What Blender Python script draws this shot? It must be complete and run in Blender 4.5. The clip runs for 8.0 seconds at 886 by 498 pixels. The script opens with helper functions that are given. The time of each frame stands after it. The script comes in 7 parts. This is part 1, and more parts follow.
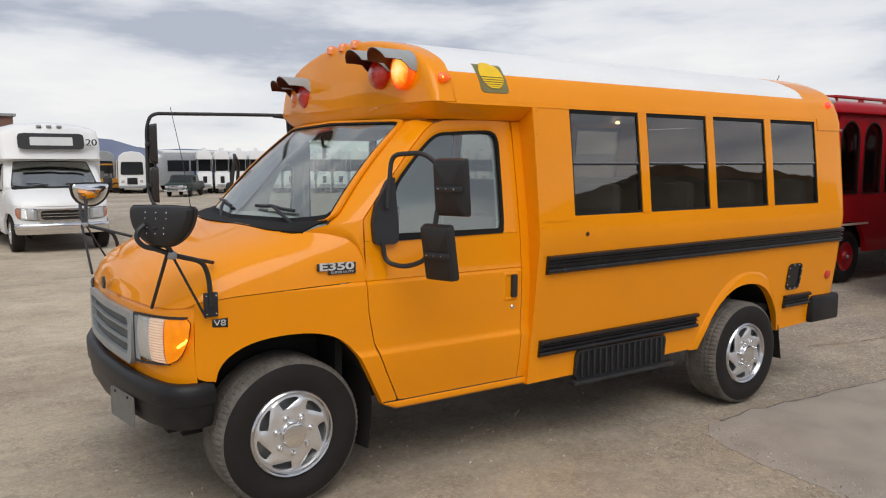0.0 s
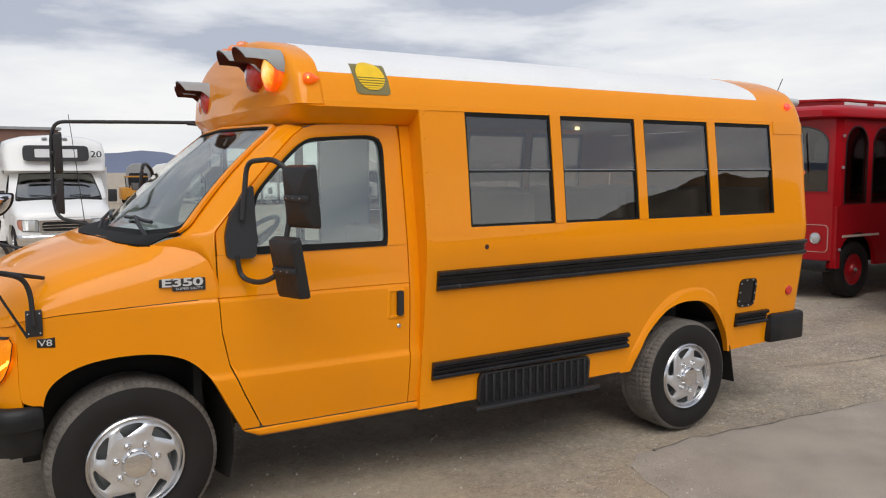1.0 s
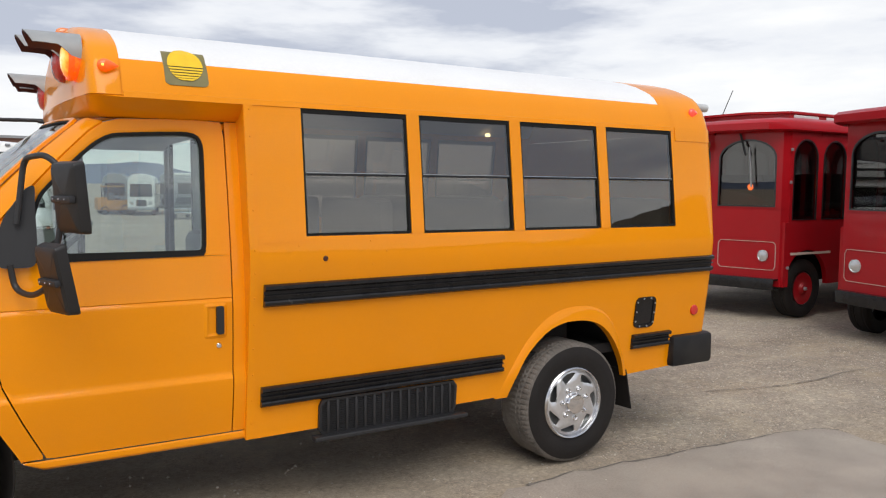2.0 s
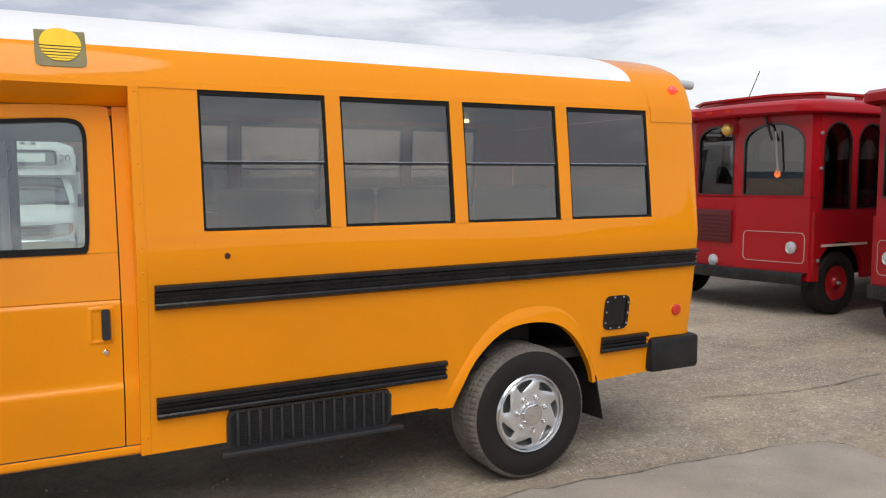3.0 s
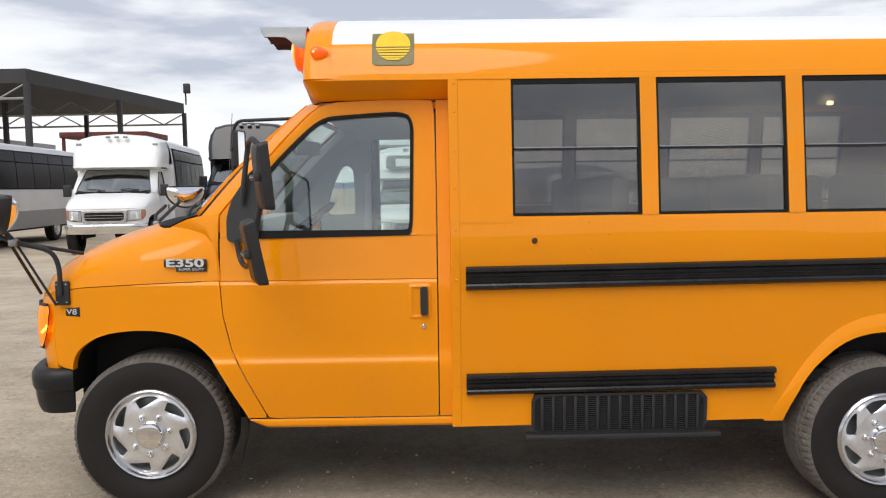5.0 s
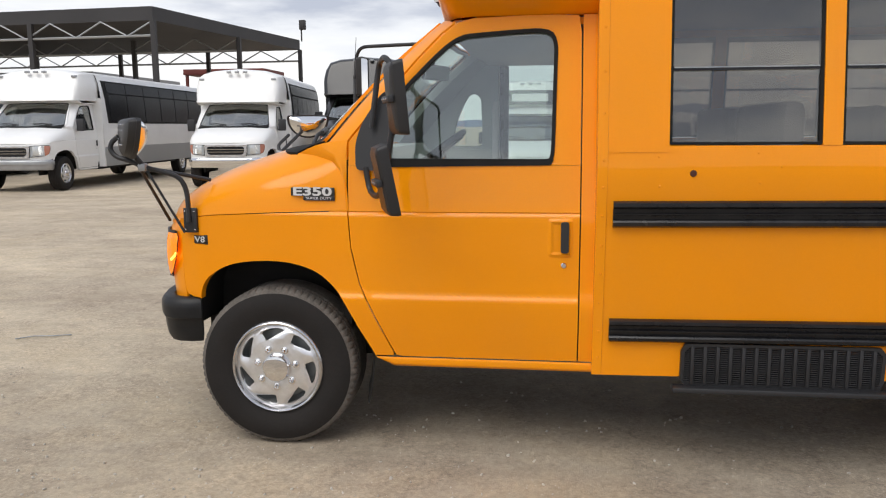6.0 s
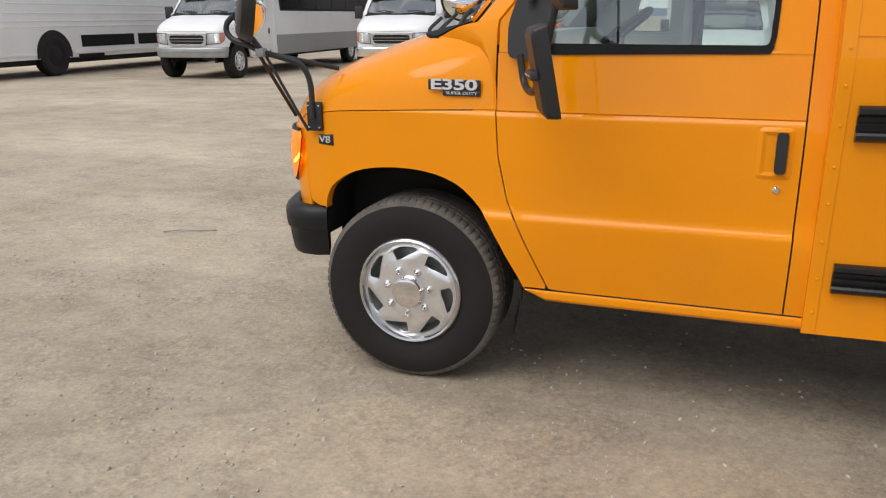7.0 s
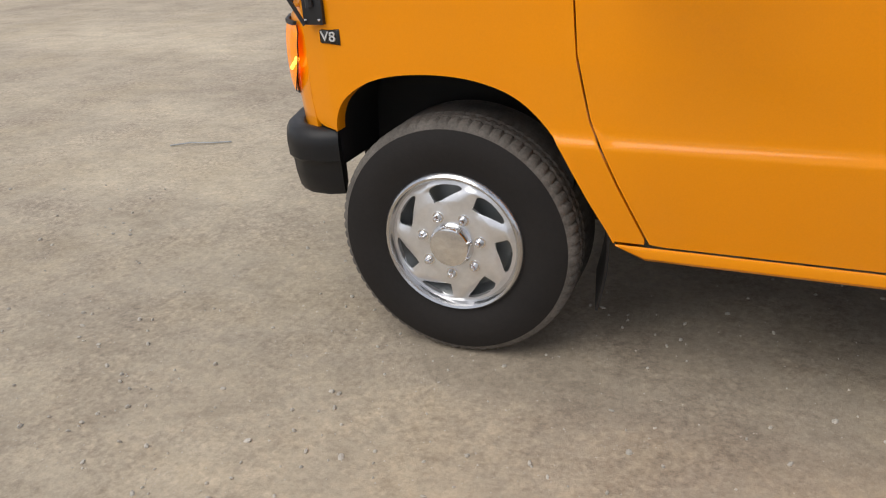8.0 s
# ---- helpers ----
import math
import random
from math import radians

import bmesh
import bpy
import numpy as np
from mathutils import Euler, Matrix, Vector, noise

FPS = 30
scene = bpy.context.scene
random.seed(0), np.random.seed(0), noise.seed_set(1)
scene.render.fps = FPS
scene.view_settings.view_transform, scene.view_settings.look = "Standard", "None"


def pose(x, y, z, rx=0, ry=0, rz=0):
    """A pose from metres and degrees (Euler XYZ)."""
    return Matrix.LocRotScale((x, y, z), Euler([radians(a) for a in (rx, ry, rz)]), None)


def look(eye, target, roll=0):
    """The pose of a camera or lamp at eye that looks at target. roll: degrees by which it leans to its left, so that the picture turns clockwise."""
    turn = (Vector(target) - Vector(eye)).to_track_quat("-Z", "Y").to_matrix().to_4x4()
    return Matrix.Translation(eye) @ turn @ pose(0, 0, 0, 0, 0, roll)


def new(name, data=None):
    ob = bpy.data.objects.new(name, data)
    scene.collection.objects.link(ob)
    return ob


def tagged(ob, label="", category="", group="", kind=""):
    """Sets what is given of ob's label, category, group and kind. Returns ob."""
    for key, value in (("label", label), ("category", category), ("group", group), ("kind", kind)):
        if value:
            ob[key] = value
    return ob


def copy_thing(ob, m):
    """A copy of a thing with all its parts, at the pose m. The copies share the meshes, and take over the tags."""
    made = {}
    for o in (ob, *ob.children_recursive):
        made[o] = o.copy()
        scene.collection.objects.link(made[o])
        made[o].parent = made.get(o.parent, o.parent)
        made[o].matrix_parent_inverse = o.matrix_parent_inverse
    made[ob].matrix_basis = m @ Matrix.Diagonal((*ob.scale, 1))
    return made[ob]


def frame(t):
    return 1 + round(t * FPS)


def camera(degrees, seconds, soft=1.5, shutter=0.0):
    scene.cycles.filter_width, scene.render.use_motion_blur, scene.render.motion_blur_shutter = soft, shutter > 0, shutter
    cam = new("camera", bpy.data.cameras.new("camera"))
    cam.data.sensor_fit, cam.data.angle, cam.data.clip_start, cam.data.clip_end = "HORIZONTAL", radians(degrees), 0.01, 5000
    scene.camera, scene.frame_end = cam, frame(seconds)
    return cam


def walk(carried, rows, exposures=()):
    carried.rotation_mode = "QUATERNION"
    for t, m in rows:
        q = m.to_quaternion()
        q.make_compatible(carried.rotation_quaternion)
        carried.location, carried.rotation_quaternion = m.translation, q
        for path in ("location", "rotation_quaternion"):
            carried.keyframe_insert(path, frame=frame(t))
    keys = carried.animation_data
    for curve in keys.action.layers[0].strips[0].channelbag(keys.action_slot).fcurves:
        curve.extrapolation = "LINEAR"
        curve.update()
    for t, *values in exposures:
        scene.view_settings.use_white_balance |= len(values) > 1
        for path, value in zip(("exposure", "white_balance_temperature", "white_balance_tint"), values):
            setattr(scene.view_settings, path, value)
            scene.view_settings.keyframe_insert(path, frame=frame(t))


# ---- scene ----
cam = camera(58.5, 8.0, soft=1.15)
PATH = [
    (0, (-1.562, -3.41, 1.747), (-0.434, -1.773, 1.524), 0.1),
    (0.5, (-1.089, -3.534, 1.735), (-0.042, -1.838, 1.566), 0.4),
    (1, (-0.626, -3.609, 1.727), (0.405, -1.907, 1.531), -0.2),
    (1.5, (-0.155, -3.601, 1.704), (0.915, -1.922, 1.507), -0.5),
    (2, (0.285, -3.644, 1.673), (1.331, -1.947, 1.514), 0.5),
    (2.2, (0.468, -3.673, 1.671), (1.451, -1.943, 1.474), 0.7),
    (3.3, (1.186, -3.546, 1.642), (2.073, -1.761, 1.474), -0.6),
    (3.5, (1.242, -3.534, 1.651), (2.058, -1.716, 1.474), -0.7),
    (4, (1.391, -3.581, 1.619), (1.918, -1.659, 1.454), -0.5),
    (4.5, (1.401, -3.6, 1.566), (1.645, -1.621, 1.412), -0.8),
    (5, (1.369, -3.596, 1.56), (1.401, -1.603, 1.403), -0.8),
    (5.2, (1.369, -3.592, 1.557), (1.332, -1.599, 1.394), -0.8),
    (6.3, (1.167, -3.168, 1.49), (0.83, -1.233, 1.111), -0.0),
    (6.5, (1.152, -3.061, 1.488), (0.73, -1.153, 1.061), 0.2),
    (7, (1.133, -2.659, 1.456), (0.505, -0.846, 0.893), -0.4),
    (7.5, (1.092, -2.232, 1.433), (0.347, -0.505, 0.754), 0.1),
    (8, (0.846, -1.816, 1.369), (0.116, -0.154, 0.529), -3.5),
]
walk(cam, [(t, look(eye, target, roll)) for t, eye, target, roll in PATH], exposures=((0.0, 0.13), (1.0, 0.18), (1.5, 0.26), (2.2, 0.36), (3.3, 0.34), (4.2, 0.38), (5.2, 0.41), (6.3, 0.39), (7.0, 0.36), (8.0, 0.32)))

# ---- daylight: bright overcast ----
world = bpy.data.worlds.new("overcast")
scene.world = world
world.use_nodes = True
wn, wl = world.node_tree.nodes, world.node_tree.links
wn.clear()
w_out = wn.new("ShaderNodeOutputWorld")
w_bg = wn.new("ShaderNodeBackground")
w_sky = wn.new("ShaderNodeTexSky")
w_sky.sky_type = "NISHITA"
w_sky.sun_disc = False
SUN_ELEV, SUN_AZ = radians(52), radians(206)
w_sky.sun_elevation, w_sky.sun_rotation = SUN_ELEV, SUN_AZ
w_co = wn.new("ShaderNodeTexCoord")
w_map = wn.new("ShaderNodeMapping")
w_map.inputs["Scale"].default_value = (1.0, 1.0, 4.5)
w_map.inputs["Location"].default_value = (0.35, 0.1, 0.2)
w_n1 = wn.new("ShaderNodeTexNoise")
w_n1.inputs["Scale"].default_value = 3.0
w_n1.inputs["Detail"].default_value = 9.0
w_n1.inputs["Roughness"].default_value = 0.55
w_ramp = wn.new("ShaderNodeValToRGB")
w_el = w_ramp.color_ramp.elements
w_el[0].position, w_el[0].color = 0.39, (4.2, 4.5, 5.3, 1)
w_el[1].position, w_el[1].color = 0.68, (8.3, 8.3, 8.25, 1)
w_mid = w_el.new(0.52)
w_mid.color = (7.0, 7.15, 7.5, 1)
# brighter towards the horizon
w_sep = wn.new("ShaderNodeSeparateXYZ")
w_h = wn.new("ShaderNodeMapRange")
w_h.inputs["From Min"].default_value, w_h.inputs["From Max"].default_value = 0.0, 0.24
w_h.inputs["To Min"].default_value, w_h.inputs["To Max"].default_value = 0.15, -0.12
w_add = wn.new("ShaderNodeMath")
wl.new(w_co.outputs["Generated"], w_sep.inputs[0])
wl.new(w_sep.outputs["Z"], w_h.inputs["Value"])
wl.new(w_n1.outputs["Fac"], w_add.inputs[0])
wl.new(w_h.outputs["Result"], w_add.inputs[1])
w_mix = wn.new("ShaderNodeMix")
w_mix.data_type = "RGBA"
w_mix.inputs["Factor"].default_value = 0.95
w_bg.inputs["Strength"].default_value = 0.1
wl.new(w_co.outputs["Generated"], w_map.inputs["Vector"])
wl.new(w_map.outputs["Vector"], w_n1.inputs["Vector"])
wl.new(w_add.outputs[0], w_ramp.inputs["Fac"])
wl.new(w_sky.outputs["Color"], w_mix.inputs["A"])
wl.new(w_ramp.outputs["Color"], w_mix.inputs["B"])
wl.new(w_mix.outputs["Result"], w_bg.inputs["Color"])
wl.new(w_bg.outputs["Background"], w_out.inputs["Surface"])
sun = new("sun", bpy.data.lights.new("sun", "SUN"))
sun.data.energy, sun.data.angle, sun.data.color = 1.6, radians(48), (1.0, 0.96, 0.9)
sun.matrix_world = look((-6, -12.5, 18), (0, 0, 0))


# ---- materials ----
def mat(name, col, rough=0.5, metal=0.0, coat=0.0, var=0.0, vscale=3.0, grain=0.0, gscale=60.0, bump=0.0, bscale=80.0, spec=0.5, emit=None, estr=0.0, dirt=None, dscale=1.5, damount=0.0):
    """A surface with blotches at two scales and a fine relief."""
    m = bpy.data.materials.new(name)
    m.use_nodes = True
    n, l = m.node_tree.nodes, m.node_tree.links
    b = n["Principled BSDF"]
    b.inputs["Roughness"].default_value = rough
    b.inputs["Metallic"].default_value = metal
    b.inputs["Coat Weight"].default_value = coat
    b.inputs["Coat Roughness"].default_value = 0.05
    b.inputs["Specular IOR Level"].default_value = spec
    b.inputs["Base Color"].default_value = (*col, 1)
    if emit:
        b.inputs["Emission Color"].default_value = (*emit, 1)
        b.inputs["Emission Strength"].default_value = estr
    co = n.new("ShaderNodeTexCoord")
    last = None
    for amount, scale, detail in ((var, vscale, 4), (grain, gscale, 3)):
        if amount:
            t = n.new("ShaderNodeTexNoise")
            t.inputs["Scale"].default_value, t.inputs["Detail"].default_value = scale, detail
            l.new(co.outputs["Object"], t.inputs["Vector"])
            r = n.new("ShaderNodeMapRange")
            r.inputs["From Min"].default_value, r.inputs["From Max"].default_value = 0.3, 0.7
            r.inputs["To Min"].default_value, r.inputs["To Max"].default_value = 1 - amount, 1 + amount
            l.new(t.outputs["Fac"], r.inputs["Value"])
            mx = n.new("ShaderNodeMix")
            mx.data_type, mx.blend_type = "RGBA", "MULTIPLY"
            mx.inputs["Factor"].default_value = 1.0
            if last:
                l.new(last, mx.inputs["A"])
            else:
                mx.inputs["A"].default_value = (*col, 1)
            l.new(r.outputs["Result"], mx.inputs["B"])
            last = mx.outputs["Result"]
    if dirt:
        t = n.new("ShaderNodeTexNoise")
        t.inputs["Scale"].default_value, t.inputs["Detail"].default_value, t.inputs["Roughness"].default_value = dscale, 8, 0.65
        l.new(co.outputs["Object"], t.inputs["Vector"])
        r = n.new("ShaderNodeMapRange")
        r.inputs["From Min"].default_value, r.inputs["From Max"].default_value = 0.45, 0.75
        r.inputs["To Max"].default_value = damount
        l.new(t.outputs["Fac"], r.inputs["Value"])
        mx = n.new("ShaderNodeMix")
        mx.data_type = "RGBA"
        l.new(r.outputs["Result"], mx.inputs["Factor"])
        if last:
            l.new(last, mx.inputs["A"])
        else:
            mx.inputs["A"].default_value = (*col, 1)
        mx.inputs["B"].default_value = (*dirt, 1)
        last = mx.outputs["Result"]
        rr = n.new("ShaderNodeMapRange")
        rr.inputs["To Min"].default_value, rr.inputs["To Max"].default_value = rough, min(1.0, rough + 0.35)
        l.new(r.outputs["Result"], rr.inputs["Value"])
        l.new(rr.outputs["Result"], b.inputs["Roughness"])
    if last:
        l.new(last, b.inputs["Base Color"])
    if bump:
        t = n.new("ShaderNodeTexNoise")
        t.inputs["Scale"].default_value, t.inputs["Detail"].default_value = bscale, 4
        l.new(co.outputs["Object"], t.inputs["Vector"])
        bm_ = n.new("ShaderNodeBump")
        bm_.inputs["Strength"].default_value = bump
        bm_.inputs["Distance"].default_value = 0.01
        l.new(t.outputs["Fac"], bm_.inputs["Height"])
        l.new(bm_.outputs["Normal"], b.inputs["Normal"])
    return m


def glass(name, tint, rough=0.0, facing=0.035):
    """A tinted pane: mostly see-through, with a mirror gloss that grows at a slant."""
    m = bpy.data.materials.new(name)
    m.use_nodes = True
    n, l = m.node_tree.nodes, m.node_tree.links
    n.clear()
    out = n.new("ShaderNodeOutputMaterial")
    tr = n.new("ShaderNodeBsdfTransparent")
    tr.inputs["Color"].default_value = (*tint, 1)
    gl = n.new("ShaderNodeBsdfGlossy")
    gl.inputs["Roughness"].default_value = rough
    gl.inputs["Color"].default_value = (1, 0.98, 0.95, 1)
    lw = n.new("ShaderNodeLayerWeight")
    lw.inputs["Blend"].default_value = 0.5
    pw = n.new("ShaderNodeMath")
    pw.operation, pw.inputs[1].default_value = "POWER", 4.0
    fr = n.new("ShaderNodeMapRange")
    fr.inputs["To Min"].default_value, fr.inputs["To Max"].default_value = facing, 0.75
    l.new(lw.outputs["Facing"], pw.inputs[0])
    l.new(pw.outputs[0], fr.inputs["Value"])
    mx = n.new("ShaderNodeMixShader")
    l.new(fr.outputs["Result"], mx.inputs["Fac"])
    l.new(tr.outputs["BSDF"], mx.inputs[1])
    l.new(gl.outputs["BSDF"], mx.inputs[2])
    l.new(mx.outputs["Shader"], out.inputs["Surface"])
    return m


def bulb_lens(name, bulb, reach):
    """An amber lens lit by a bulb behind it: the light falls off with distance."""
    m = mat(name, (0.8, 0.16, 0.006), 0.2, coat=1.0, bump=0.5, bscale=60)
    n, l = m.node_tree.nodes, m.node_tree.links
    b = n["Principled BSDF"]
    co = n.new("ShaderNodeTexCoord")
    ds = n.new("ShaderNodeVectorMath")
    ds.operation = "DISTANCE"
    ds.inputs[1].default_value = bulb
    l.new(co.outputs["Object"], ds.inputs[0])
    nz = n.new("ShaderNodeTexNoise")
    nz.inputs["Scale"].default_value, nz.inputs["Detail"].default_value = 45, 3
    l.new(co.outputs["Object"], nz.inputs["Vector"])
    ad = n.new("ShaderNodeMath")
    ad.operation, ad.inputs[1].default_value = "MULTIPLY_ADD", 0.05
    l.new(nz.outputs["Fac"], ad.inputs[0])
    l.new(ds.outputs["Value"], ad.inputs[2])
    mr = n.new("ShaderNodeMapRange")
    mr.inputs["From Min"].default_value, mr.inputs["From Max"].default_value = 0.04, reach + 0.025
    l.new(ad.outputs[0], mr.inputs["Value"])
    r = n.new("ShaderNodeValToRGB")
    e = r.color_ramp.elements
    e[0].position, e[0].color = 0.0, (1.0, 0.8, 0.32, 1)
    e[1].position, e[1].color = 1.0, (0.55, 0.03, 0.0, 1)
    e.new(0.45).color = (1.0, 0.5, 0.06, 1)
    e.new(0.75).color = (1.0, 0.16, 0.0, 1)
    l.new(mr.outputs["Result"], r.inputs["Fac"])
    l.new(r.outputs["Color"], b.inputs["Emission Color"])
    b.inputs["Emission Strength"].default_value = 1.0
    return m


YELLOW = mat("bus_yellow_paint", (0.90, 0.302, 0.001), 0.42, spec=0.06, coat=0.6, var=0.035, vscale=1.2, grain=0.02, gscale=250, bump=0.03, bscale=5, dirt=(0.45, 0.27, 0.1), dscale=3, damount=0.05)
ROOFWHITE = mat("roof_white_paint", (0.86, 0.86, 0.85), 0.4, var=0.03, vscale=2, grain=0.02, bump=0.02, bscale=8)
WHITE = mat("white_fleet_paint", (0.84, 0.84, 0.83), 0.35, coat=0.3, var=0.04, vscale=0.8, grain=0.02, dirt=(0.45, 0.42, 0.38), dscale=1.2, damount=0.12)
GREYSKIRT = mat("grey_skirt_paint", (0.32, 0.33, 0.34), 0.4, var=0.05, vscale=1)
RED = mat("trolley_red_paint", (0.40, 0.007, 0.013), 0.4, spec=0.15, coat=0.35, var=0.08, vscale=1.4, grain=0.03, dirt=(0.2, 0.03, 0.03), dscale=2, damount=0.2)
BLACKPAINT = mat("black_bus_paint", (0.014, 0.014, 0.016), 0.3, coat=0.4, var=0.1, vscale=1)
RUB = mat("rub_rail_black", (0.010, 0.010, 0.0115), 0.24, spec=0.4, var=0.15, vscale=6, grain=0.1, gscale=120, dirt=(0.12, 0.11, 0.1), dscale=5, damount=0.12)
BUMPERBLACK = mat("bumper_black", (0.013, 0.013, 0.014), 0.42, spec=0.3, var=0.2, vscale=7, grain=0.1, gscale=200, dirt=(0.07, 0.06, 0.05), dscale=4, damount=0.3)
SEALBLACK = mat("dull_black_rubber", (0.012, 0.012, 0.012), 0.75, spec=0.2, var=0.15, vscale=9)
TURNLIT = mat("lit_turn_lens", (0.8, 0.24, 0.002), 0.25, spec=0.25, coat=0.25, bump=0.3, bscale=90, var=0.2, vscale=30, emit=(1.0, 0.26, 0.0), estr=0.35)
PLASTIC = mat("black_plastic", (0.02, 0.02, 0.022), 0.5, var=0.12, vscale=5, bump=0.1, bscale=400)
MIRRORBACK = mat("mirror_shell_plastic", (0.016, 0.0145, 0.0145), 0.45, var=0.15, vscale=8, bump=0.08, bscale=300)
RUBBER = mat("tyre_rubber", (0.013, 0.0108, 0.0098), 0.72, spec=0.35, var=0.2, vscale=4, grain=0.1, gscale=90, bump=0.1, bscale=200)
TREAD = mat("dusty_tread_rubber", (0.125, 0.111, 0.097), 0.9, var=0.25, vscale=12, grain=0.2, gscale=120, bump=0.2, bscale=200)
DARK = mat("underbody_black", (0.012, 0.011, 0.011), 0.8, var=0.3, vscale=6)
CHROME = mat("chrome", (0.78, 0.78, 0.79), 0.08, 1.0, var=0.05, vscale=6, dirt=(0.35, 0.33, 0.3), dscale=7, damount=0.1)
SILVER = mat("silver_wheel_paint", (0.74, 0.74, 0.75), 0.3, 0.8, var=0.06, vscale=7, grain=0.04, dirt=(0.4, 0.38, 0.35), dscale=6, damount=0.15)
STEEL = mat("steel_wheel_grey", (0.26, 0.27, 0.27), 0.45, 0.6, var=0.15, vscale=8)
MIRROR = mat("mirror_glass", (0.9, 0.9, 0.9), 0.02, 1.0)
GRILLE = mat("grille_grey", (0.34, 0.36, 0.37), 0.4, 0.3, var=0.06, vscale=8)
AMBERPALE = mat("pale_amber_lens", (0.5, 0.2, 0.13), 0.15, 0.1, coat=1.0, bump=0.4, bscale=70)
LENSCLEAR = mat("clear_lamp_lens", (0.62, 0.64, 0.64), 0.12, 0.5, coat=1.0, bump=0.5, bscale=70)
AMBER = mat("amber_lens", (0.72, 0.15, 0.003), 0.15, coat=1.0, bump=0.4, bscale=90, emit=(1.0, 0.2, 0.0), estr=0.12)
AMBERCORE = mat("lit_amber_core", (1.0, 0.6, 0.1), 0.2, emit=(1.0, 0.42, 0.05), estr=2.2)
ORANGELIT = mat("lit_orange_lens", (0.7, 0.10, 0.006), 0.2, coat=0.6, bump=0.4, bscale=90, emit=(1.0, 0.11, 0.0), estr=0.45)
ROOFMARK = mat("roof_marker_lens", (0.72, 0.24, 0.09), 0.2, coat=0.7, bump=0.4, bscale=90, var=0.2, vscale=40, emit=(1.0, 0.22, 0.05), estr=0.12)
REDLENS = mat("red_lens", (0.62, 0.018, 0.008), 0.15, coat=1.0, bump=0.3, bscale=90)
REDLIT = mat("lit_red_lens", (0.6, 0.02, 0.01), 0.2, coat=1.0, emit=(1.0, 0.06, 0.03), estr=1.0)
GREYMETAL = mat("grey_metal", (0.36, 0.37, 0.38), 0.4, 0.5, var=0.08, vscale=6)
DECALYEL = mat("decal_yellow", (0.88, 0.56, 0.01), 0.5, var=0.05, vscale=20)
DECALGREY = mat("decal_olive_grey", (0.2, 0.17, 0.06), 0.45, var=0.1, vscale=20)
BADGEBLACK = mat("badge_black", (0.02, 0.02, 0.02), 0.3)
BADGESILVER = mat("badge_silver", (0.8, 0.8, 0.8), 0.25, 0.4)
TINT = glass("dark_tinted_glass", (0.60, 0.585, 0.555), facing=0.125)
CLEAR = glass("cab_glass", (0.9, 0.95, 0.93), facing=0.14)
TROLLEYGLASS = glass("trolley_glass", (0.36, 0.36, 0.36), facing=0.085)
GRILLERED = mat("dark_red_slat", (0.12, 0.008, 0.01), 0.5, var=0.1, vscale=4)
SHUTTLEGLASS = glass("shuttle_glass", (0.62, 0.67, 0.66), facing=0.28)
SCREENGLASS = glass("windscreen_glass", (0.90, 0.94, 0.92), facing=0.12)
MAROON = mat("lamp_reflection_lining", (0.06, 0.009, 0.008), 0.4, var=0.1, vscale=9)
FLEETGLASS = mat("dark_fleet_glass", (0.02, 0.022, 0.025), 0.08, spec=0.4)
DARKPANE = mat("dark_side_pane", (0.012, 0.013, 0.015), 0.25, spec=0.08, var=0.3, vscale=1.2)
SEAM = mat("panel_gap_shadow", (0.05, 0.018, 0.004), 0.7)
SEAT = mat("grey_vinyl", (0.14, 0.14, 0.145), 0.5, var=0.1, vscale=6)
TRIMGREY = mat("grey_cab_trim", (0.30, 0.335, 0.32), 0.6, var=0.06, vscale=5)
HEADLINER = mat("pale_lining", (0.42, 0.42, 0.42), 0.7, var=0.05, vscale=3)
GRILLEDEEP = mat("grille_recess_grey", (0.075, 0.085, 0.088), 0.5, var=0.15, vscale=12)
CHROMEDULL = mat("dull_chrome", (0.6, 0.6, 0.61), 0.22, 1.0, var=0.08, vscale=6)
REDROOF = mat("dark_red_roofing", (0.13, 0.028, 0.022), 0.7, var=0.15, vscale=0.8)
BRICK = mat("brown_block", (0.2, 0.11, 0.085), 0.8, var=0.15, vscale=1)
PALEWALL = mat("pale_wall", (0.5, 0.5, 0.47), 0.8, var=0.08, vscale=0.4)
CANOPY = mat("dark_canopy_metal", (0.035, 0.033, 0.034), 0.6, var=0.15, vscale=0.6)
HAZE = mat("haze_blue_mountain", (0.16, 0.19, 0.27), 1.0, var=0.15, vscale=0.004)
GREEN = mat("dark_green_paint", (0.010, 0.026, 0.019), 0.4, coat=0.15, var=0.1, vscale=1)
BLUEP = mat("blue_panel", (0.03, 0.12, 0.4), 0.4, var=0.1, vscale=1)
ORANGEM = mat("machine_yellow", (0.5, 0.22, 0.02), 0.5, var=0.15, vscale=2)
LITCLEAR = mat("lit_clear_lens", (0.8, 0.66, 0.52), 0.12, 0.4, coat=1.0, bump=0.5, bscale=70, emit=(1.0, 0.42, 0.14), estr=0.2)
HOODPALE = mat("pale_grey_hood", (0.55, 0.56, 0.56), 0.4, var=0.08, vscale=8)
HOODGREY = mat("dull_grey_hood", (0.34, 0.35, 0.35), 0.4, var=0.1, vscale=8)
STONE = mat("pebble", (0.46, 0.42, 0.36), 0.9, var=0.3, vscale=25)
CHIP = mat("grey_gravel_chip", (0.46, 0.41, 0.34), 0.9, var=0.35, vscale=14, grain=0.2, gscale=90)

